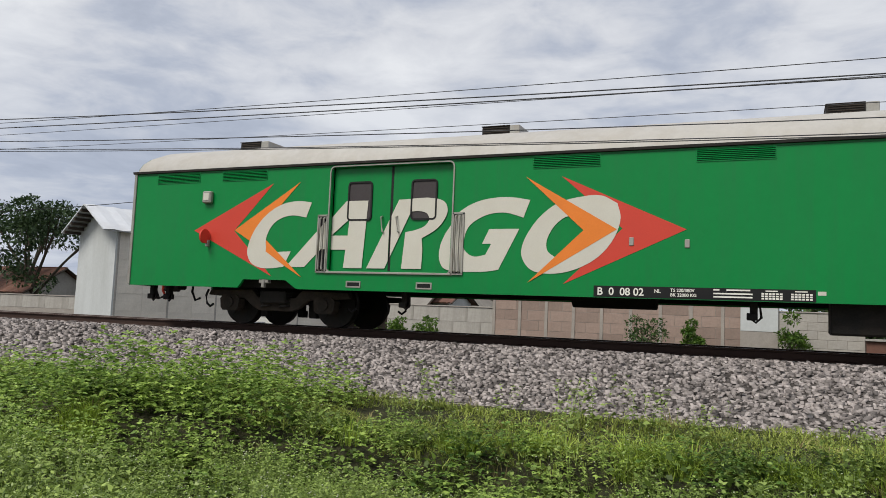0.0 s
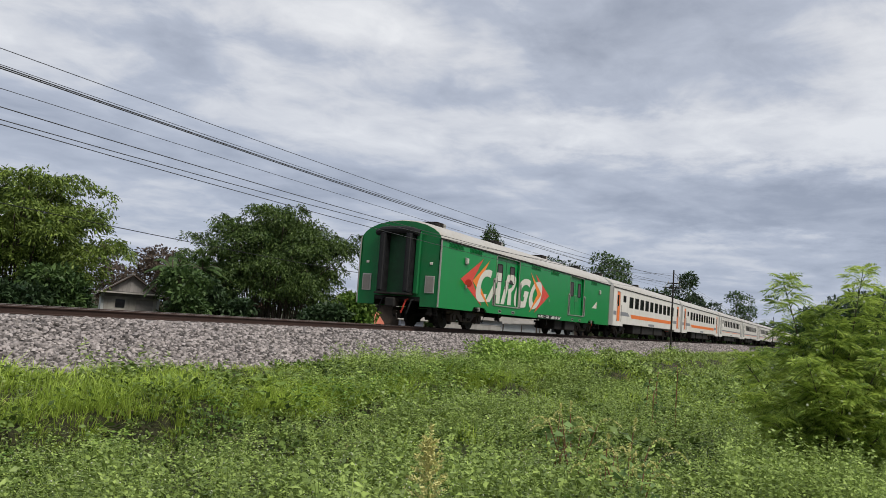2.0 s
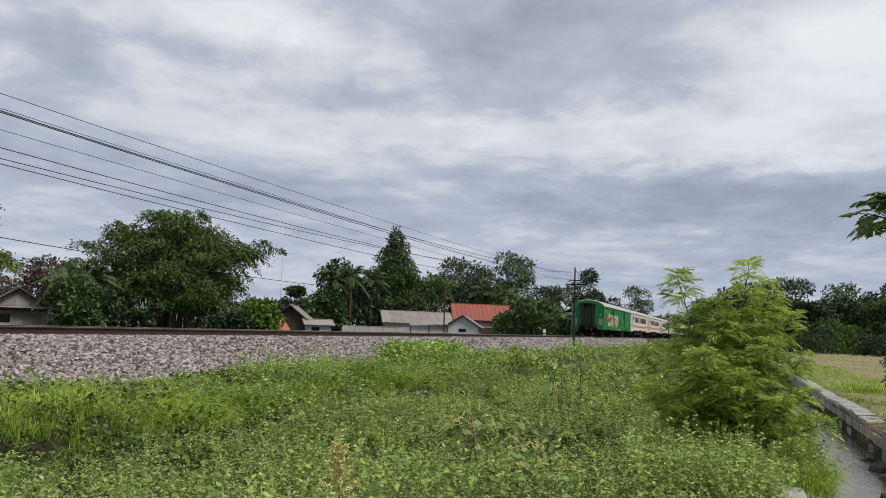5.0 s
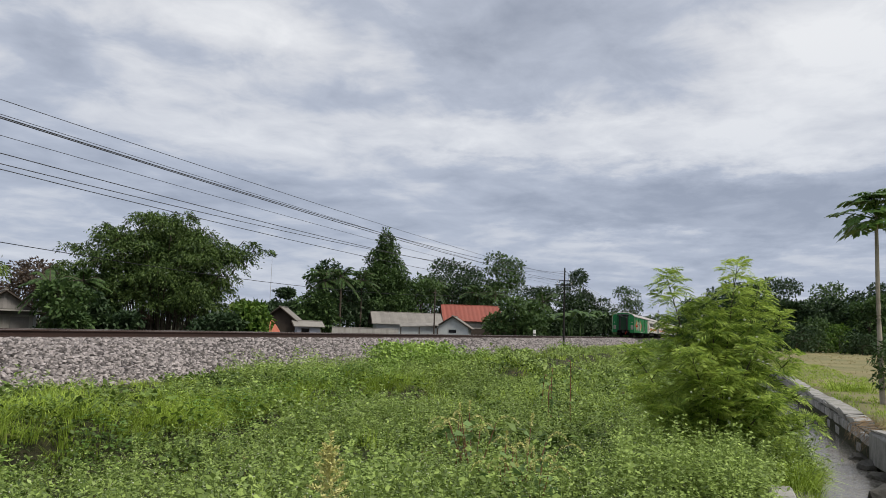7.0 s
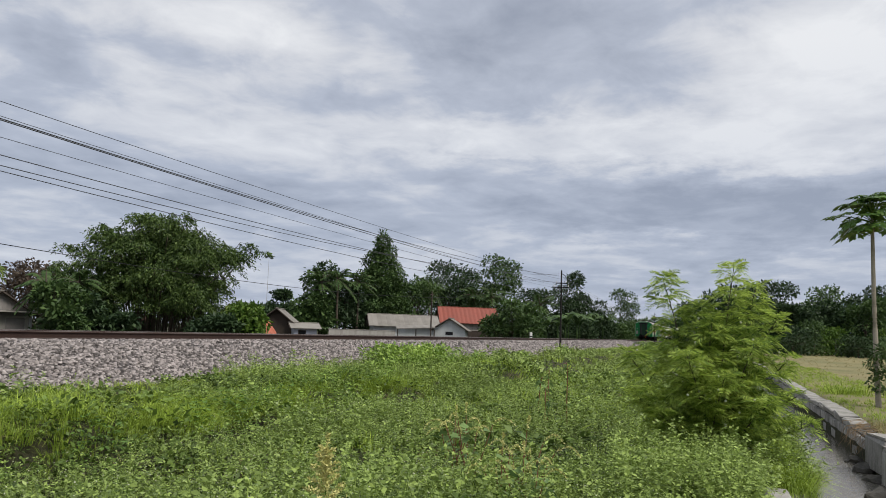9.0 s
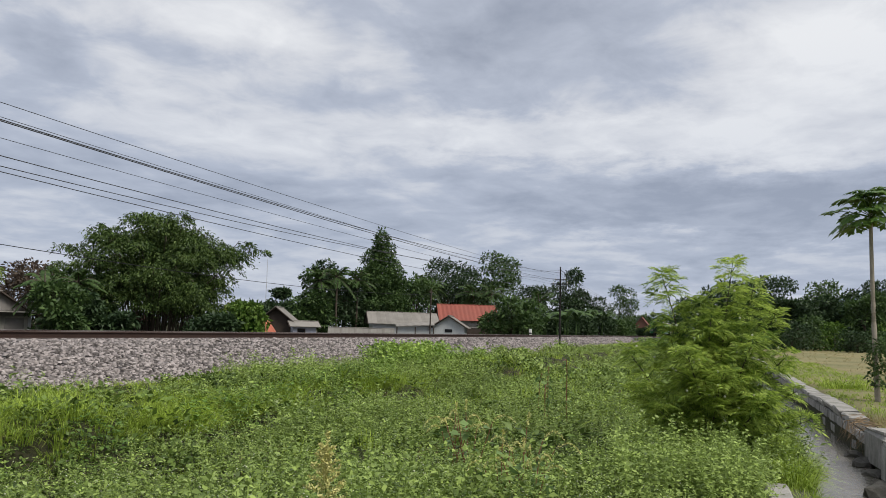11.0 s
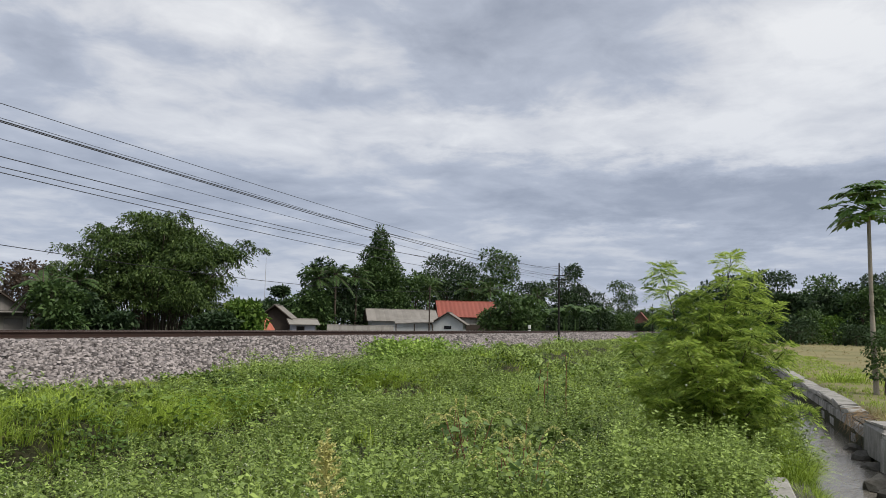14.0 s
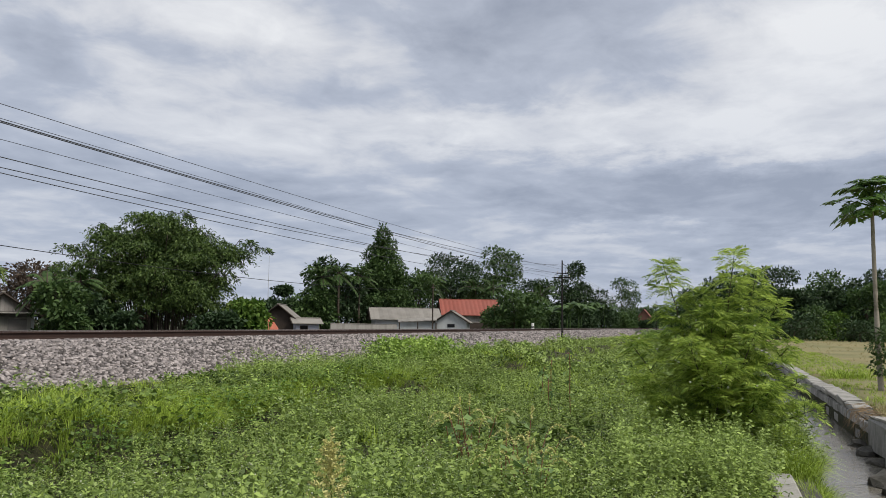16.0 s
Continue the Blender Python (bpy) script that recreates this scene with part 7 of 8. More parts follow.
# ---- papaya ----
def papaya(place, height, seed):
    rng = np.random.default_rng(seed)
    z0 = float(ground_z(*place))
    t = thing("papaya_tree", "papaya tree with a bare slim trunk and lobed leaves", "papaya tree", pose(place[0], place[1], z0))
    bm = bmesh.new()
    top_z = height - 0.55
    def axis(z):
        return 0.13 * math.sin(z / top_z * 3.2), 0.05 * z / top_z
    tube(bm, [(*axis(top_z * k / 10), top_z * k / 10) for k in range(11)], 0.075, 12, 0.042)
    for k in range(44):
        z = 0.4 + (top_z - 0.5) * k / 44
        cyl(bm, (*axis(z), z), (0, 0, 1), 0.0775 - 0.033 * z / top_z, 0.016, 10)
    part("trunk", bm, BARK_PALE, t, "pale ringed bare trunk")
    top = np.array([*axis(top_z), top_z])
    stalks, vs, fs = bmesh.new(), [], []
    def blade(base, way, length, wide, normal):
        p = np.cross(way, normal)
        p /= np.linalg.norm(p) + 1e-6
        o = len(vs)
        m = base + way * length * 0.55 - np.array([0, 0, 0.02])
        vs.extend([base, m - p * wide, base + way * length - np.array([0, 0, 0.12 * length]), m + p * wide])
        fs.append([o, o + 1, o + 2, o + 3])
    for k in range(46):
        a = k * 2.4
        lift = 1.4 - 1.75 * (k / 46) + rng.uniform(-0.15, 0.15)
        ln = rng.uniform(0.55, 0.9) * (0.7 + 0.4 * math.cos(lift))
        way = np.array([math.cos(a) * math.cos(lift), math.sin(a) * math.cos(lift), math.sin(lift)])
        base = top + np.array([0, 0, 0.1 - 0.3 * k / 46])
        tip = base + way * ln
        tube(stalks, [base, (base + tip) / 2 + np.array([0, 0, 0.05]), tip], 0.014, 5, 0.008)
        u = np.array([math.cos(a), math.sin(a), -0.5 + 0.4 * math.sin(lift) + rng.uniform(-0.35, 0.35)])
        u /= np.linalg.norm(u)
        s = np.array([-math.sin(a), math.cos(a), 0])
        nrm = np.cross(u, s)
        for q in range(7):
            b = radians(-138 + 46 * q) + rng.uniform(-0.08, 0.08)
            d = u * math.cos(b) + s * math.sin(b) - np.array([0, 0, 0.18])
            d /= np.linalg.norm(d)
            L = 0.42 * (1 - 0.1 * abs(q - 3)) * rng.uniform(0.85, 1.12)
            blade(tip, d, L, L * 0.19, nrm)
            # each lobe is cut again into pointed side lobes
            for g in (-1, 1):
                e = u * math.cos(b + 0.62 * g) + s * math.sin(b + 0.62 * g) - np.array([0, 0, 0.2])
                blade(tip + d * L * 0.42, e / np.linalg.norm(e), L * 0.45, L * 0.13, nrm)
    part("leaf_stalk", stalks, LEAF_YELLOW, t)
    tagged(part("foliage", soup("leaves", np.array(vs), np.array(fs), LEAF_PAPAYA), None, t, "large lobed green leaves"), kind="stuff")
    for k in range(7):
        a = k * 1.3
        bm = bmesh.new()
        bmesh.ops.create_icosphere(bm, subdivisions=2, radius=0.07)
        for v in bm.verts:
            v.co.z *= 1.5
        part("fruit", bm, LEAF_YELLOW, t, at=pose(top[0] + 0.12 * math.cos(a), top[1] + 0.12 * math.sin(a), top[2] - 0.2 - 0.06 * (k % 3)))


papaya((23.4, -3.98), 5.55, 71)
tree("leafy young sapling at the papaya's foot", (23.2, -4.15), 1.6, [(0, 0, 0.7, 0.4), (0.1, 0.1, 1.1, 0.35), (-0.1, 0, 1.5, 0.25)], LEAF, 72, 700, 0.12, 0.03, 1.2, category="sapling")


# ---- weeds and grass ----
def swell(x, y):
    """How tall the growth stands, by place."""
    return np.clip(0.95 + 0.42 * np.sin(x * 0.7 + 0.5) * np.cos(y * 0.9 + 1.0) + 0.3 * np.sin(x * 1.9 + y * 1.3) * np.cos(y * 2.1 - x * 0.6) + 0.16 * np.sin(x * 4.1 - y * 3.2), 0.6, 1.7)


def weed_proto(rng, leaves, height, radius, leaf, droop=0.15, low=0.1):
    h = low + (1 - low) * rng.random(leaves) ** 0.8
    a = rng.uniform(0, math.tau, leaves)
    r = radius * np.sqrt(rng.random(leaves)) * (0.5 + 0.6 * h)
    p = np.stack([np.cos(a) * r, np.sin(a) * r, h * height], -1)
    d = np.stack([np.cos(a), np.sin(a), np.full(leaves, 0.35)], -1)
    return leaf_cloud(rng, p, d, leaf, 0.62, droop, 0.7, 0.1)


def herb_proto(rng, stems, nodes, height, radius, leaf):
    """An upright branching weed: stalks with opposite leaves, smaller towards the tips, and a tuft on top."""
    pts, outs, quads, sizes = [], [], [], []
    for k in range(stems):
        a, r = rng.uniform(0, math.tau), radius * rng.random() ** 0.5
        h = height * rng.uniform(0.55, 1.0)
        base = np.array([math.cos(a) * r * 0.5, math.sin(a) * r * 0.5, 0])
        tip = np.array([math.cos(a) * r * 1.3, math.sin(a) * r * 1.3, h])
        w = np.array([-math.sin(a), math.cos(a), 0]) * 0.0028
        quads += [base - w, base + w, tip + w * 0.5, tip - w * 0.5]
        turn = rng.uniform(0, math.tau)
        for q in range(nodes):
            s = 0.3 + 0.66 * (q + rng.uniform(-0.3, 0.3)) / (nodes - 1)
            c = base + (tip - base) * min(s, 1.0)
            for j in range(2):
                b = turn + q * 1.57 + j * math.pi + rng.uniform(-0.4, 0.4)
                pts.append(c)
                outs.append((math.cos(b), math.sin(b), rng.uniform(-0.1, 0.5)))
                sizes.append(leaf * (1.35 - 0.65 * s))
        for j in range(3):
            b = turn + j * 2.1
            pts.append(tip)
            outs.append((math.cos(b) * 0.8, math.sin(b) * 0.8, 0.8))
            sizes.append(leaf * 0.6)
    v, f = leaf_cloud(rng, np.array(pts), np.array(outs) * 1.7, np.array(sizes), 0.58, 0.3, 0.4, 0.1, 0.6)
    q = np.array(quads)
    return np.concatenate([v, q]), np.concatenate([f, np.arange(len(q)).reshape(-1, 4) + len(v)])


def bush_proto(rng, leaves, height, radius, leaf, fingers=5):
    """A soft leafy bush: hand-shaped compound leaves held flat on arching stalks, in tiers."""
    pts, outs, sizes = [], [], []
    for k in range(leaves):
        u = (k + 0.5) / leaves
        a = k * 2.4 + rng.uniform(-0.3, 0.3)
        z = height * (0.18 + 0.8 * u) * rng.uniform(0.9, 1.06)
        r = radius * math.sqrt(max(0.03, 1 - (1.25 * u - 0.3) ** 2)) * rng.uniform(0.55, 1.05)
        c = np.array([math.cos(a) * r, math.sin(a) * r, z])
        for q in range(fingers):
            b = a + (q - (fingers - 1) / 2) * (4.0 / fingers)
            pts.append(c)
            outs.append((math.cos(b), math.sin(b), 0.05 + 0.35 * u))
            sizes.append(leaf * (1.0 - 0.12 * abs(q - (fingers - 1) / 2)) * (1.1 - 0.35 * u))
    return leaf_cloud(rng, np.array(pts), np.array(outs) * 1.9, np.array(sizes), 0.46, 0.3, 0.35, 0.08, 0.6)


def blades_proto(rng, blades, height, spread, width=0.006, arch=0.5, steps=2):
    """A grass tuft: arching tapered blades, each a chain of quads."""
    vs = []
    for k in range(blades):
        a, r = rng.uniform(0, math.tau), spread * rng.random() ** 0.7
        lean, h = arch * rng.uniform(0.25, 1.7), height * rng.uniform(0.5, 1.0)
        b = np.array([math.cos(a) * r, math.sin(a) * r, -0.02])
        t = a + rng.uniform(-0.8, 0.8)
        w = np.array([-math.sin(t), math.cos(t), 0]) * width
        out = np.array([math.cos(a), math.sin(a), 0])
        line = [b + out * h * lean * 1.1 * q ** 1.8 + np.array([0, 0, h * (1.15 * q - (0.15 + 0.75 * min(lean, 1.2)) * q ** 2.6)]) for q in (np.arange(steps + 1) / steps)]
        for q in range(steps):
            w0, w1 = w * (1 - (q / steps) ** 2), w * max(1 - ((q + 1) / steps) ** 2, 0.08)
            vs += [line[q] - w0, line[q] + w0, line[q + 1] + w1, line[q + 1] - w1]
    v = np.array(vs)
    return v, np.arange(len(v)).reshape(-1, 4)


def spread_points(rng, n, x0, x1, y0, y1, near=3.2, far=400):
    x, y = rng.uniform(x0, x1, n), rng.uniform(y0, y1, n)
    d, az = np.hypot(x, y), np.degrees(np.arctan2(x, y))
    k = (d > near) & (d < far) & (az > -62) & (az < 106) & ~((x > 7.2) & (x < 9.4) & (y > -0.76) & (y < -0.4))
    return x[k], y[k]


def place_protos(rng, protos, x, y, size, sink=0.02, tilt=0.15):
    z = ground_z(x, y) - sink
    chunks = []
    for k, (pv, pf) in enumerate(protos):
        m = np.arange(len(x)) % len(protos) == k
        c = int(m.sum())
        if c:
            chunks.append(scatter(pv, pf, np.stack([x, y, z], -1)[m], rng.uniform(0, 6.28, c), size[m], rng.normal(0, tilt, (c, 2))))
    return chunks


def clear_of_hollows(x, y, grow=1.0):
    k = np.ones(len(x), bool)
    for hx, hy, r, d in HOLLOWS:
        k &= np.hypot(x - hx, y - hy) > r * grow
    return k


def drift(rng, protos, spots, lift=1.15, sink=0.02):
    """Clumps of plants, tallest in the middle: x, y, radius, number, height."""
    chunks = []
    for cx, cy, r, k, hs in spots:
        a, rr = rng.uniform(0, 6.28, k), r * np.sqrt(rng.random(k))
        chunks += place_protos(rng, protos, cx + rr * np.cos(a), cy + rr * np.sin(a), hs * lift * rng.uniform(0.75, 1.1, k) * (1.1 - 0.45 * rr / r), sink)
    return chunks


def make_weeds():
    rng = np.random.default_rng(21)
    # a low layer of broader leaves closes the ground, under-weed shade in its colour
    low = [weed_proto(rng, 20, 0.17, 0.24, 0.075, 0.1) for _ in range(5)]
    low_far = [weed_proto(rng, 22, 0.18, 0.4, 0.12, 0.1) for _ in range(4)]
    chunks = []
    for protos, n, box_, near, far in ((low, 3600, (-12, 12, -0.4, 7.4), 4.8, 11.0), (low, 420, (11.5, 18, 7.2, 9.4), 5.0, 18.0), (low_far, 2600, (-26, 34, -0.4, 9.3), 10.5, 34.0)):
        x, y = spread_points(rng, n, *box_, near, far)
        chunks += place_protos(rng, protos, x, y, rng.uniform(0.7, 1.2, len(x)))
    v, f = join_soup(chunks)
    tagged(part("ground_cover", soup("ground_cover", v, f, WEED_LOW_SHADED), None), "low creeping green leaves darkened for the shade under the weeds", "weeds", kind="stuff")
    # small-leaved flowering weeds over the field
    fine = [herb_proto(rng, 6, 5, 0.46, 0.2, 0.054) for _ in range(9)]
    medium = [herb_proto(rng, 5, 5, 0.48, 0.23, 0.058) for _ in range(7)]
    coarse = [herb_proto(rng, 5, 5, 0.48, 0.3, 0.07) for _ in range(5)]
    wide = [weed_proto(rng, 40, 0.32, 0.4, 0.1) for _ in range(4)]
    chunks, flowers = [], []
    for protos, n, box_, near, far in ((fine, 3900, (-9, 10.5, -0.45, 7.2), 4.8, 8.6), (medium, 2900, (-16, 16, -0.4, 7.4), 8.4, 14.0), (medium, 420, (6, 18, 7.0, 9.4), 7.0, 18.0), (fine, 160, (-14, 6, 7.0, 9.0), 7.0, 16.0), (medium, 900, (8, 22, 4.5, 9.2), 9.0, 24.0), (fine, 600, (-5, 4.5, 4.9, 6.4), 4.9, 9.0), (coarse, 1700, (-26, 30, -0.4, 9.0), 13.0, 24.0), (wide, 1000, (20, 70, -0.4, 9.3), 22.0, 70.0), (wide, 260, (-40, -18, 0, 9), 20, 60), (medium, 260, (9.4, 22, -0.95, -0.4), 3.2, 24), (coarse, 200, (20, 60, -1.1, -0.4), 20, 70)):
        x, y = spread_points(rng, n, *box_, near, far)
        # grass takes over on the bank
        keep = (rng.random(len(x)) > np.clip((y - 6.4) / 0.4, 0, np.where(x > 12.5, 0.55, np.where(x > 3, 0.93, 0.4))) * (x < 17)) & clear_of_hollows(x, y, 1.0) & (np.hypot(x - 10.0, y - 0.85) > 0.75) & ((x > -4.5) | (y < 5.4) | (rng.random(len(x)) < 0.3))
        x, y = x[keep], y[keep]
        s = swell(x, y) * rng.uniform(0.65, 1.12, len(x)) * (1 - 0.25 * np.exp(-((y - 6.3) / 0.38) ** 2) * (x > -4) * (x < 18))
        chunks += place_protos(rng, protos, x, y, s, tilt=0.22)
        m = (np.hypot(x, y) < 16) & (rng.random(len(x)) < 0.4)
        for q in range(3):
            a = rng.uniform(0, math.tau, m.sum())
            flowers.append(np.stack([x[m] + 0.14 * np.cos(a), y[m] + 0.14 * np.sin(a), ground_z(x[m], y[m]) + 0.44 * s[m] * rng.uniform(0.8, 1.05, m.sum())], -1))
    # taller stalks before the shrub and in loose drifts
    tall = [herb_proto(rng, 6, 9, 0.85, 0.22, 0.066) for _ in range(5)]
    for n, box_, hs in ((110, (6.8, 9.4, -0.35, 1.0), 0.85), (30, (9.2, 10.6, -0.4, 0.1), 0.7), (60, (12, 17, 1.2, 4.0), 0.75), (50, (5, 13, 2.0, 6.0), 0.65), (30, (-6, 4, 5.0, 6.6), 0.6), (60, (-6, 8, 3.0, 6.0), 0.62)):
        x, y = spread_points(rng, n, *box_, 4.4)
        chunks += place_protos(rng, tall, x, y, hs * rng.uniform(0.7, 1.15, len(x)))
    # rounded mounds with shade at their feet
    mound = [herb_proto(rng, 11, 5, 0.62, 0.32, 0.064) for _ in range(5)]
    chunks += drift(rng, mound, ((9.9, 7.2, 0.55, 9, 0.75), (11.4, 7.6, 0.6, 10, 0.75), (13.4, 7.8, 0.7, 12, 0.75), (15.8, 8.2, 0.9, 14, 0.8), (18.4, 8.4, 0.9, 12, 0.75), (17.2, 6.6, 0.8, 10, 0.7), (13.0, 5.2, 0.7, 8, 0.6), (10.4, 4.6, 0.6, 7, 0.6), (7.8, 6.0, 0.5, 7, 0.6), (4.8, 6.6, 0.6, 8, 0.65), (2.0, 6.2, 0.6, 8, 0.6), (-1.8, 6.0, 0.6, 8, 0.62), (15.2, 4.0, 0.8, 9, 0.6), (18.8, 5.2, 0.9, 9, 0.65)))
    v, f = join_soup(chunks)
    tagged(part("weeds", soup("weeds", v, f, WEED), None), "dense small-leaved green weeds covering the field", "weeds", kind="stuff")
    p = np.concatenate(flowers)
    oct_v = np.array([(1, 0, 0), (-1, 0, 0), (0, 1, 0), (0, -1, 0), (0, 0, 0.8), (0, 0, -0.8)], float)
    oct_f = np.array([(0, 2, 4), (2, 1, 4), (1, 3, 4), (3, 0, 4), (2, 0, 5), (1, 2, 5), (3, 1, 5), (0, 3, 5)])
    v, f = scatter(oct_v, oct_f, p, rng.uniform(0, 6, len(p)), rng.uniform(0.004, 0.009, len(p)))
    tagged(part("weed_flowers", soup("weed_flowers", v, f, FLOWER), None), "tiny whitish flower heads on the weeds", "flowers", kind="stuff")
    # leafy bushes: a thick drift on the bank, a bright one at the ballast's foot, scattered mounds
    bush = [bush_proto(rng, 44, 0.64, 0.34, 0.09) for _ in range(5)]
    small = [bush_proto(rng, 18, 0.42, 0.24, 0.08) for _ in range(4)]
    far_bush = [weed_proto(rng, 110, 0.75, 0.38, 0.13, 0.1) for _ in range(3)]
    chunks = drift(rng, bush, ((-7.0, 7.1, 1.0, 26, 1.15), (-8.6, 6.8, 1.2, 26, 1.1), (-5.6, 6.8, 0.9, 16, 1.0), (-10.2, 7.2, 1.3, 26, 1.1), (-6.4, 5.6, 1.0, 16, 0.75), (-8.2, 5.4, 1.1, 18, 0.8), (-6.4, 8.1, 0.7, 16, 1.15), (-5.4, 8.4, 0.5, 10, 1.0), (-9.4, 8.2, 0.8, 12, 0.6), (-3.9, 6.6, 0.7, 10, 0.7)))
    chunks += drift(rng, small, ((-2.4, 6.6, 0.8, 18, 1.0), (-0.6, 6.3, 0.7, 12, 0.95), (-3.4, 7.3, 0.6, 10, 0.9), (-1.4, 7.2, 0.5, 8, 0.8), (1.2, 6.6, 0.6, 8, 0.8), (3.0, 6.4, 0.6, 8, 0.8), (-4.4, 5.2, 0.8, 10, 0.8), (5.4, 6.2, 0.5, 6, 0.8), (7.6, 3.4, 0.5, 5, 0.8), (6.4, 1.8, 0.4, 4, 0.9), (12.8, 6.6, 0.7, 10, 1.0), (14.5, 7.0, 0.9, 14, 1.0), (11.2, 6.5, 0.6, 9, 0.9), (16.4, 7.4, 0.9, 12, 1.0)))
    chunks += drift(rng, far_bush, ((22.0, 8.6, 1.7, 34, 1.0), (20.2, 8.2, 0.9, 14, 0.75), (60, 5.5, 1.4, 14, 0.7), (78, 5.1, 1.6, 18, 1.8), (34, 8.9, 0.9, 10, 0.7), (29.0, 8.8, 0.9, 10, 0.6), (47, 8.6, 1.4, 12, 0.7), (26, 8.4, 1.2, 12, 0.6), (18.2, 7.6, 1.0, 10, 0.6)))
    # sprigs rooted in the ballast
    for cx, cy, hs in ((3.95, 10.15, 0.75), (4.05, 10.2, 0.6), (17.6, 9.9, 0.55), (18.2, 10.0, 0.5), (-2.6, 9.9, 0.35), (1.8, 9.9, 0.3), (9.0, 9.8, 0.3), (26.5, 9.9, 0.5)):
        chunks += place_protos(rng, [weed_proto(rng, 50, 0.8, 0.14, 0.06)], np.array([cx]), np.array([cy]), np.array([hs]), sink=-0.12)
    v, f = join_soup(chunks)
    tagged(part("tall_weeds", soup("tall_weeds", v, f, WEED_BRIGHT), None), "bright green leafy weeds in rounded clumps", "weeds", kind="stuff")
    # darker bushy weeds along the bank
    chunks = drift(rng, small, ((8.9, 6.7, 0.5, 10, 0.9), (10.2, 6.6, 0.6, 14, 1.0), (11.7, 6.9, 0.6, 12, 0.95), (13.4, 7.1, 0.7, 14, 0.95), (15.6, 7.4, 0.7, 12, 0.95), (4.4, 6.8, 0.6, 10, 0.9), (1.6, 6.9, 0.5, 8, 0.8), (-0.8, 6.9, 0.6, 9, 0.8), (-3.0, 7.0, 0.6, 10, 0.9), (7.2, 6.5, 0.5, 8, 0.85)))
    v, f = join_soup(chunks)
    tagged(part("bushy_weeds", soup("bushy_weeds", v, f, WEED_DARK), None), "dark green bushy weeds along the grassy bank", "weeds", kind="stuff")
    # grass: arching tufts on the bank, over the hollows and along the ditch
    tuft = [blades_proto(rng, 15, 0.36, 0.12, 0.0062, 0.6) for _ in range(6)]
    long = [blades_proto(rng, 40, 0.46, 0.18, 0.0055, 0.62, 3) for _ in range(6)]
    tuft_far = [blades_proto(rng, 12, 0.42, 0.2, 0.012, 0.5) for _ in range(4)]
    chunks = []
    x, y = spread_points(rng, 2700, 3, 22, 6.5, 9.85, 3.2, 24)
    edge = 9.9 + 0.25 * np.sin(x * 0.8 + 1.0) + 0.18 * np.sin(x * 2.3)
    k = (rng.random(len(x)) < np.clip((y - 6.2) / 0.8, 0, 1)) & (y < edge) & clear_of_hollows(x, y, 0.75)
    x, y = x[k], y[k]
    chunks += place_protos(rng, tuft, x, y, swell(x, y) * rng.uniform(0.6, 1.15, len(x)) * np.where(y > 9.2, 0.75, 1.0))
    # clumps of long arching grass with shade beneath
    for cx, cy, r, k, hs in ((6.4, 7.2, 0.8, 34, 0.95), (7.4, 7.5, 0.8, 30, 0.95), (5.4, 7.4, 0.6, 18, 0.85), (9.7, 7.3, 0.6, 26, 1.0), (8.8, 7.2, 0.35, 10, 0.8), (11.2, 7.3, 0.5, 20, 0.95), (12.2, 7.5, 0.6, 14, 0.75), (14.2, 7.8, 0.7, 14, 0.75), (16.4, 7.9, 0.8, 14, 0.8), (-0.9, 7.0, 0.5, 12, 0.75), (0.2, 6.7, 0.5, 10, 0.75), (-1.6, 6.6, 0.4, 8, 0.7), (2.4, 6.9, 0.6, 14, 0.8), (3.6, 6.7, 0.5, 12, 0.8), (-3.2, 5.4, 0.5, 6, 0.7), (21.8, 8.6, 1.2, 16, 1.1), (-5.6, 4.4, 0.4, 6, 0.6)):
        chunks += drift(rng, long, ((cx, cy, r, k, hs),), 1.0)
    for hx, hy, r, d in HOLLOWS:
        a = rng.uniform(0.1, math.pi - 0.1, 30)
        rr = r * rng.uniform(0.85, 1.35, 30)
        chunks += place_protos(rng, long, hx + rr * np.cos(a), hy + rr * np.sin(a), rng.uniform(0.6, 0.95, 30))
    x = rng.uniform(-4.5, 18, 330)
    y = 6.98 - (0.32 * np.sin(x * 0.75 + 0.4) + 0.16 * np.sin(x * 1.9 + 2.0)) * 0.86 + rng.uniform(-0.05, 0.45, 330)
    m = np.sin(x * 2.1 + 0.7) + 0.7 * np.sin(x * 4.3) > -0.7
    x, y = x[m], y[m]
    chunks += place_protos(rng, long, x, y, rng.uniform(0.5, 1.0, len(x)))
    x, y = spread_points(rng, 800, -10, 14, 0.5, 6.2, 4.6, 14)
    chunks += place_protos(rng, tuft, x, y, swell(x, y) * rng.uniform(0.6, 1.2, len(x)))
    x, y = spread_points(rng, 1100, 13, 30, 1.0, 9.6, 14, 30)
    chunks += place_protos(rng, tuft_far, x, y, rng.uniform(0.7, 1.25, len(x)))
    x, y = spread_points(rng, 2000, 24, 110, -0.4, 9.8, 24, 130)
    chunks += place_protos(rng, tuft_far, x, y, rng.uniform(0.7, 1.2, len(x)))
    x, y = spread_points(rng, 400, -45, -12, 5, 9.8, 14, 60)
    chunks += place_protos(rng, tuft_far, x, y, rng.uniform(0.7, 1.2, len(x)))
    # the ditch's near bank, hanging into the water
    x, y = spread_points(rng, 330, 7.0, 30, -1.0, -0.1, 3.2, 34)
    chunks += place_protos(rng, long, x, y, rng.uniform(0.35, 0.7, len(x)))
    x, y = rng.uniform(9.3, 17, 330), rng.uniform(-0.9, -0.65, 330)
    chunks += place_protos(rng, long, x, y, rng.uniform(0.7, 1.2, 330))
    x = rng.uniform(6.0, 9.4, 130)
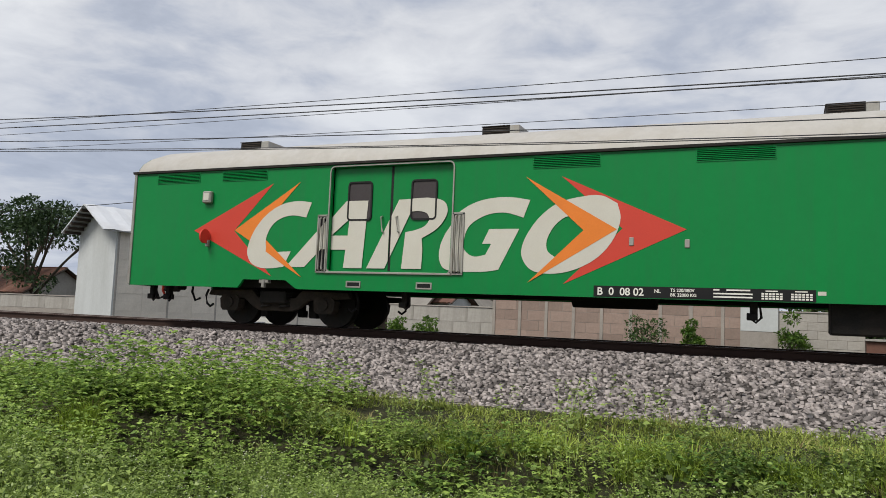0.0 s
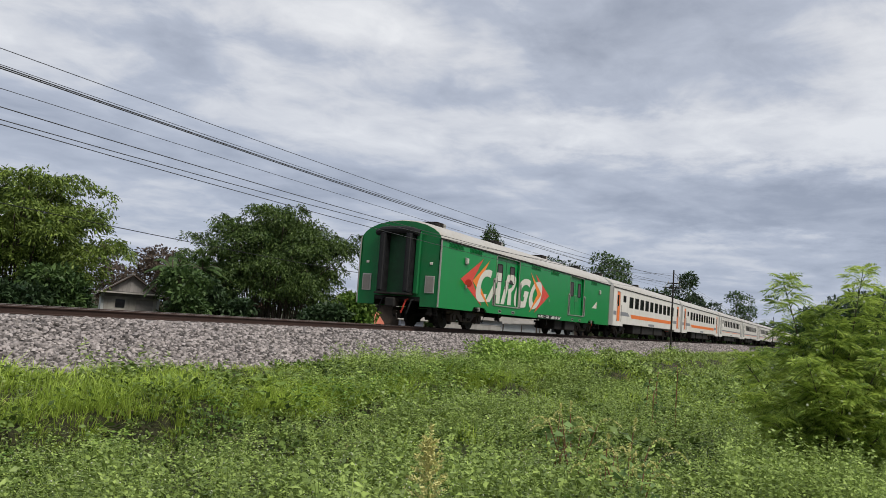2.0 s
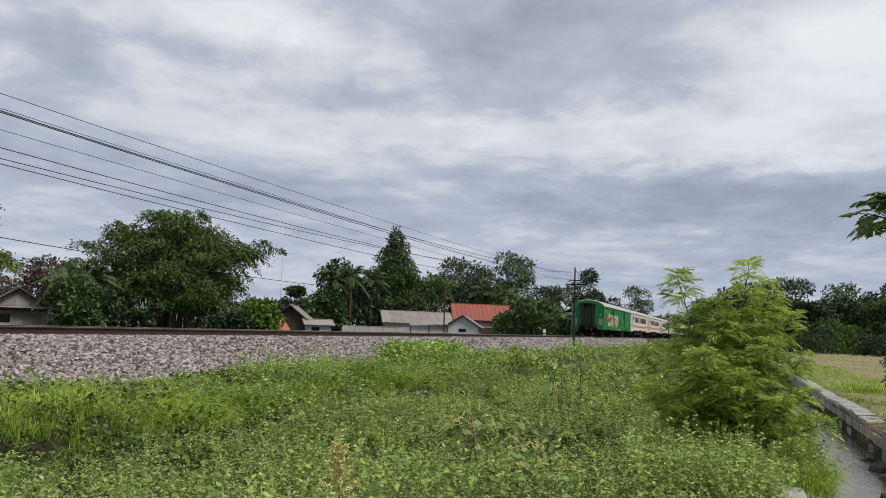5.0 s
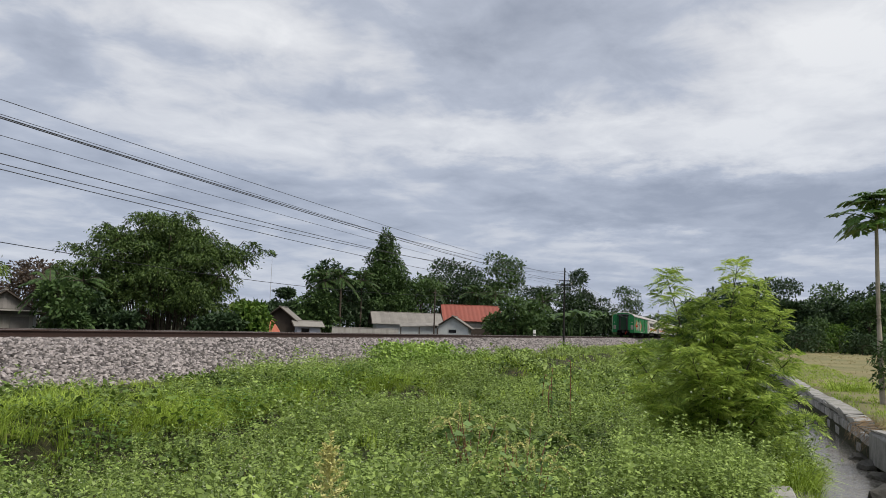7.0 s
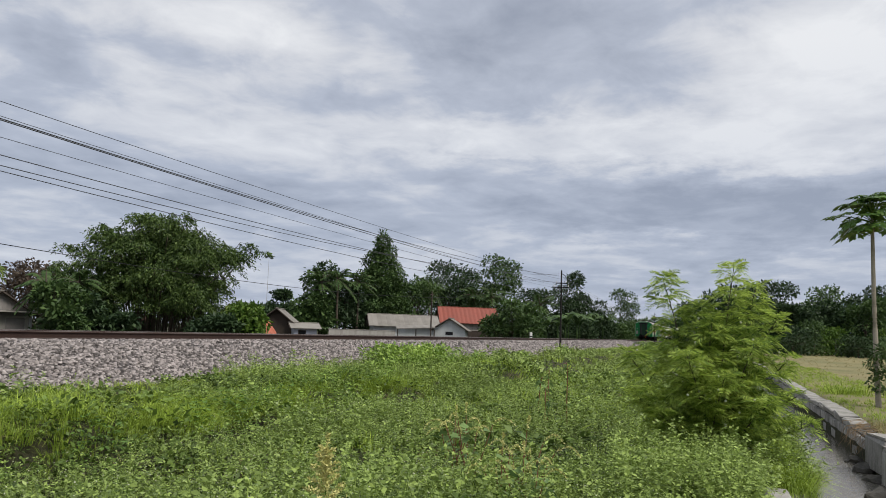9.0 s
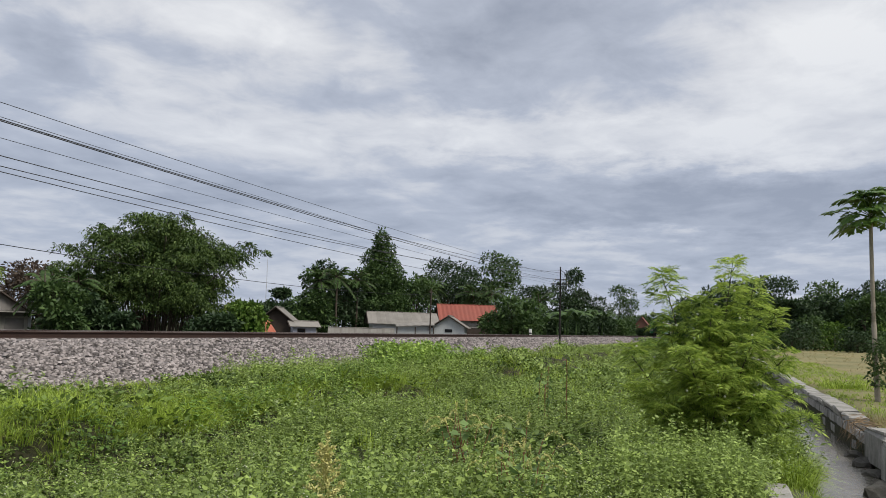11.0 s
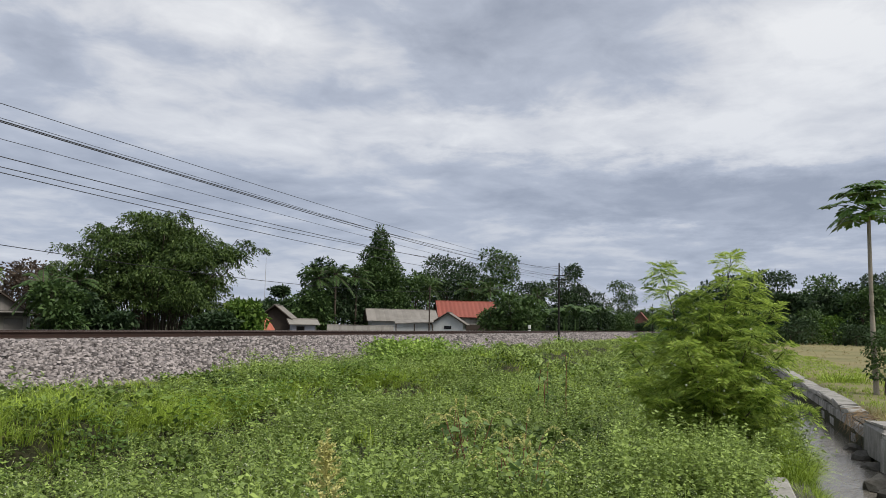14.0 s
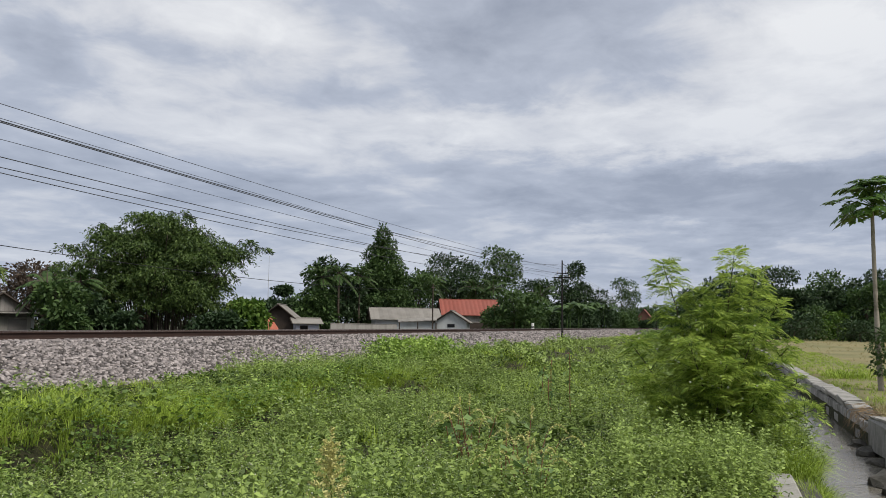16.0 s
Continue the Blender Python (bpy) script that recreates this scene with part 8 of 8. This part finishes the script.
    chunks += place_protos(rng, long, x, rng.uniform(-0.9, -0.84, 130), rng.uniform(0.55, 0.85, 130), sink=0.12)
    # the far bank: a low lawn and a big tuft
    x, y = spread_points(rng, 1500, 15, 60, -6.2, -2.8, 5, 80)
    chunks += place_protos(rng, tuft_far, x, y, rng.uniform(0.35, 0.6, len(x)))
    a, rr = rng.uniform(0, 6.28, 34), 0.7 * np.sqrt(rng.random(34))
    chunks += place_protos(rng, tuft_far, 29 + 1.6 * rr * np.cos(a), -3.9 + rr * np.sin(a), rng.uniform(0.9, 1.4, 34))
    v, f = join_soup(chunks)
    tagged(part("grass", soup("grass", v, f, GRASS), None), "arching bright green grass along the ballast foot", "grass", kind="stuff")
    # short olive turf on the shoulder below the ballast
    turf = [blades_proto(rng, 20, 0.2, 0.18, 0.006, 0.8) for _ in range(5)]
    x, y = spread_points(rng, 1900, -14, 4, 7.0, 9.9, 3.2, 24)
    edge = 9.75 + 0.25 * np.sin(x * 0.8 + 1.0) + 0.2 * np.sin(x * 2.3)
    bare = (np.hypot((x + 4.4) / 0.7, (y - 8.6) / 0.35) > 1) & (np.hypot((x + 9.6) / 1.2, (y - 9.2) / 0.4) > 1)
    k = (y < edge) & bare
    x, y = x[k], y[k]
    v, f = join_soup(place_protos(rng, turf, x, y, rng.uniform(0.6, 1.25, len(x))))
    tagged(part("turf", soup("turf", v, f, TURF), None), "short olive-green turf below the ballast", "grass", kind="stuff")
    chunks = []
    x, y = spread_points(rng, 1700, 14, 150, -40, -5.0, 12, 170)
    chunks += place_protos(rng, tuft_far, x, y, rng.uniform(0.3, 0.8, len(x)))
    x, y = spread_points(rng, 380, -10, 30, 2, 9.4, 4.6, 30)
    chunks += place_protos(rng, tuft, x, y, rng.uniform(0.5, 0.95, len(x)))
    x, y = spread_points(rng, 260, 9, 18, -3.6, -2.6, 4, 60)
    chunks += place_protos(rng, tuft, x, y, rng.uniform(0.5, 0.9, len(x)))
    v, f = join_soup(chunks)
    tagged(part("dry_grass", soup("dry_grass", v, f, STRAW), None), "straw-coloured dry grass on the fallow field", "grass", kind="stuff")


make_weeds()


def spike(rng, base, way, length, width, droop, n):
    """A bristly arching flower spike: points and outward ways along it."""
    s = rng.random(n)
    way = np.asarray(way, float) / np.linalg.norm(way)
    c = np.asarray(base) + way * (length * s)[:, None] - np.array([0, 0, 1.0]) * (droop * length * s ** 2.2)[:, None]
    d = rng.normal(size=(n, 3))
    d /= np.linalg.norm(d, axis=1, keepdims=True)
    return c + d * (width * (1.1 - s))[:, None] * rng.random((n, 1)), d + way * 0.6


def amaranth(place, height, seed, label, cone=False):
    rng = np.random.default_rng(seed)
    t = thing("amaranth", label, "weed plant", pose(place[0], place[1], float(ground_z(*place)), rng.uniform(-4, 4), rng.uniform(-4, 4), 0))
    stems, points, ways, lp, lw = bmesh.new(), [], [], [], []
    limbs = 1 if cone else 6
    for k in range(limbs):
        a = k * 2.4 + rng.uniform(-0.4, 0.4)
        out = np.array([math.cos(a), math.sin(a), 0])
        reach, h = (0.0, height) if k == 0 else (rng.uniform(0.12, 0.3) * height, height * rng.uniform(0.7, 0.98))
        tip = out * reach + np.array([0, 0, h * 0.78])
        tube(stems, [out * 0.01, out * reach * 0.5 + np.array([0, 0, h * 0.35]), tip], 0.008, 5, 0.004)
        for q in range(6):
            s = 0.3 + 0.6 * q / 5
            b = rng.uniform(0, 6.28)
            lp.append(out * reach * s + np.array([0, 0, h * 0.78 * s]))
            lw.append((math.cos(b) * 1.6, math.sin(b) * 1.6, 0.4))
        if cone:
            for q in range(34):
                s = q / 33
                b = q * 2.4
                p, d = spike(rng, (0, 0, height * (0.6 + 0.36 * s)), (math.cos(b), math.sin(b), 0.75), 0.15 * (1.05 - 0.85 * s) + 0.02, 0.01, 0.1, 40)
                points.append(p); ways.append(d)
        lengths = height * 0.28 if cone else height * 0.34
        p, d = spike(rng, tip, out * (0.9 if k else 0.1) + np.array([0, 0, 0.9]), lengths, 0.012 if cone else 0.006, 0.0 if cone else 0.75, 130 if cone else 80)
        points.append(p); ways.append(d)
    tagged(part("stem", stems, LEAF_YELLOW if cone else STEM_RED, t, "green stem" if cone else "reddish branching stem"), kind="stuff")
    v, f = leaf_cloud(rng, np.array(lp), np.array(lw), 0.15, 0.52, 0.35, 0.35, 0.1)
    tagged(part("leaves", soup("leaves", v, f, LEAF_BLUE), None, t, "dull blue-green pointed leaves"), kind="stuff")
    v, f = leaf_cloud(rng, np.concatenate(points), np.concatenate(ways), 0.02, 0.55, -0.2, 0.4)
    tagged(part("seed_head", soup("seed_head", v, f, SEED), None, t, "bristly pale tan seed heads"), kind="stuff")


for k, (az, d, h, cone) in enumerate(((63.2, 4.6, 0.98, True), (72.9, 8.7, 1.0, False), (76.6, 7.6, 1.0, False), (75.2, 7.0, 0.92, False), (71.6, 9.2, 0.95, False), (77.2, 6.8, 0.85, False))):
    amaranth(at_angle(az, d), h, 800 + k, "amaranth weed with a pale bristly cone-shaped seed head" if cone else "branching amaranth weed with red stems and arching spikes", cone)


def tall_weed(place, height, seed):
    """A lanky weed with a few hanging leaves and a nodding tip."""
    rng = np.random.default_rng(seed)
    t = thing("tall_weed", "lanky dark weed with sparse leaves and a nodding tip", "weed plant", pose(place[0], place[1], float(ground_z(*place)), 0, 0, rng.uniform(0, 360)))
    bm = bmesh.new()
    line = [(0, 0, 0), (0.03, 0, height * 0.4), (0.06, 0.02, height * 0.8), (0.14, 0.04, height), (0.26, 0.05, height * 0.98)]
    tube(bm, line, 0.012, 5, 0.004)
    part("stem", bm, STEM_RED, t)
    s = rng.random(34) ** 0.8
    p = np.stack([np.interp(s * height, [0, height], [0, 0.1]), 0 * s, s * height], -1) + rng.normal(0, 0.05, (34, 3)) * (1.2 - s)[:, None]
    a = rng.uniform(0, 6.28, 34)
    v, f = leaf_cloud(rng, p, np.stack([np.cos(a), np.sin(a), 0 * a], -1) * 1.3, 0.12, 0.35, 0.6, 0.4)
    part("leaves", soup("leaves", v, f, LEAF_BLUE), None, t)


for k, (x, y, h) in enumerate(((14.6, 3.0, 1.1), (13.9, 2.5, 1.2), (15.2, 3.3, 0.9), (13.4, 2.8, 0.75))):
    tall_weed((x, y), h, 840 + k)


# ---- the far hill ----
def make_hill():
    vs, fs, n = [], [], 40
    for k in range(n + 1):
        az = 92 + 14 * k / n
        x, y = at_angle(az, 3200)
        h = 175 * math.exp(-((az - 99.4) / 3.2) ** 2) + 12 * math.sin(k * 0.9)
        vs += [(x, y, -5), (x * 1.03, y * 1.03, max(h * 0.97, 0) + 20), (x * 1.2, y * 1.2, -5)]
    for k in range(n):
        a = 3 * k
        fs += [[a, a + 3, a + 4, a + 1], [a + 1, a + 4, a + 5, a + 2]]
    tagged(part("backdrop_hill", soup("backdrop_hill", np.array(vs), np.array(fs), HILL), None, smooth=False), "faint blue mountain on the horizon", "mountain", kind="structure")


make_hill()


def motions():
    for ob, x in MOVERS:
        walk(ob, [(t, pose(x + at, TRACK_Y, 0)) for t, at in RUN])
    times, places = [r[0] for r in RUN], [r[1] for r in RUN]
    for ob, x, z, radius in SPINNERS:
        walk(ob, [(k / 30, Matrix.Translation((x, 0, z)) @ Matrix.Rotation(float(np.interp(k / 30, times, places)) / radius, 4, "Y")) for k in range(481)])


motions()
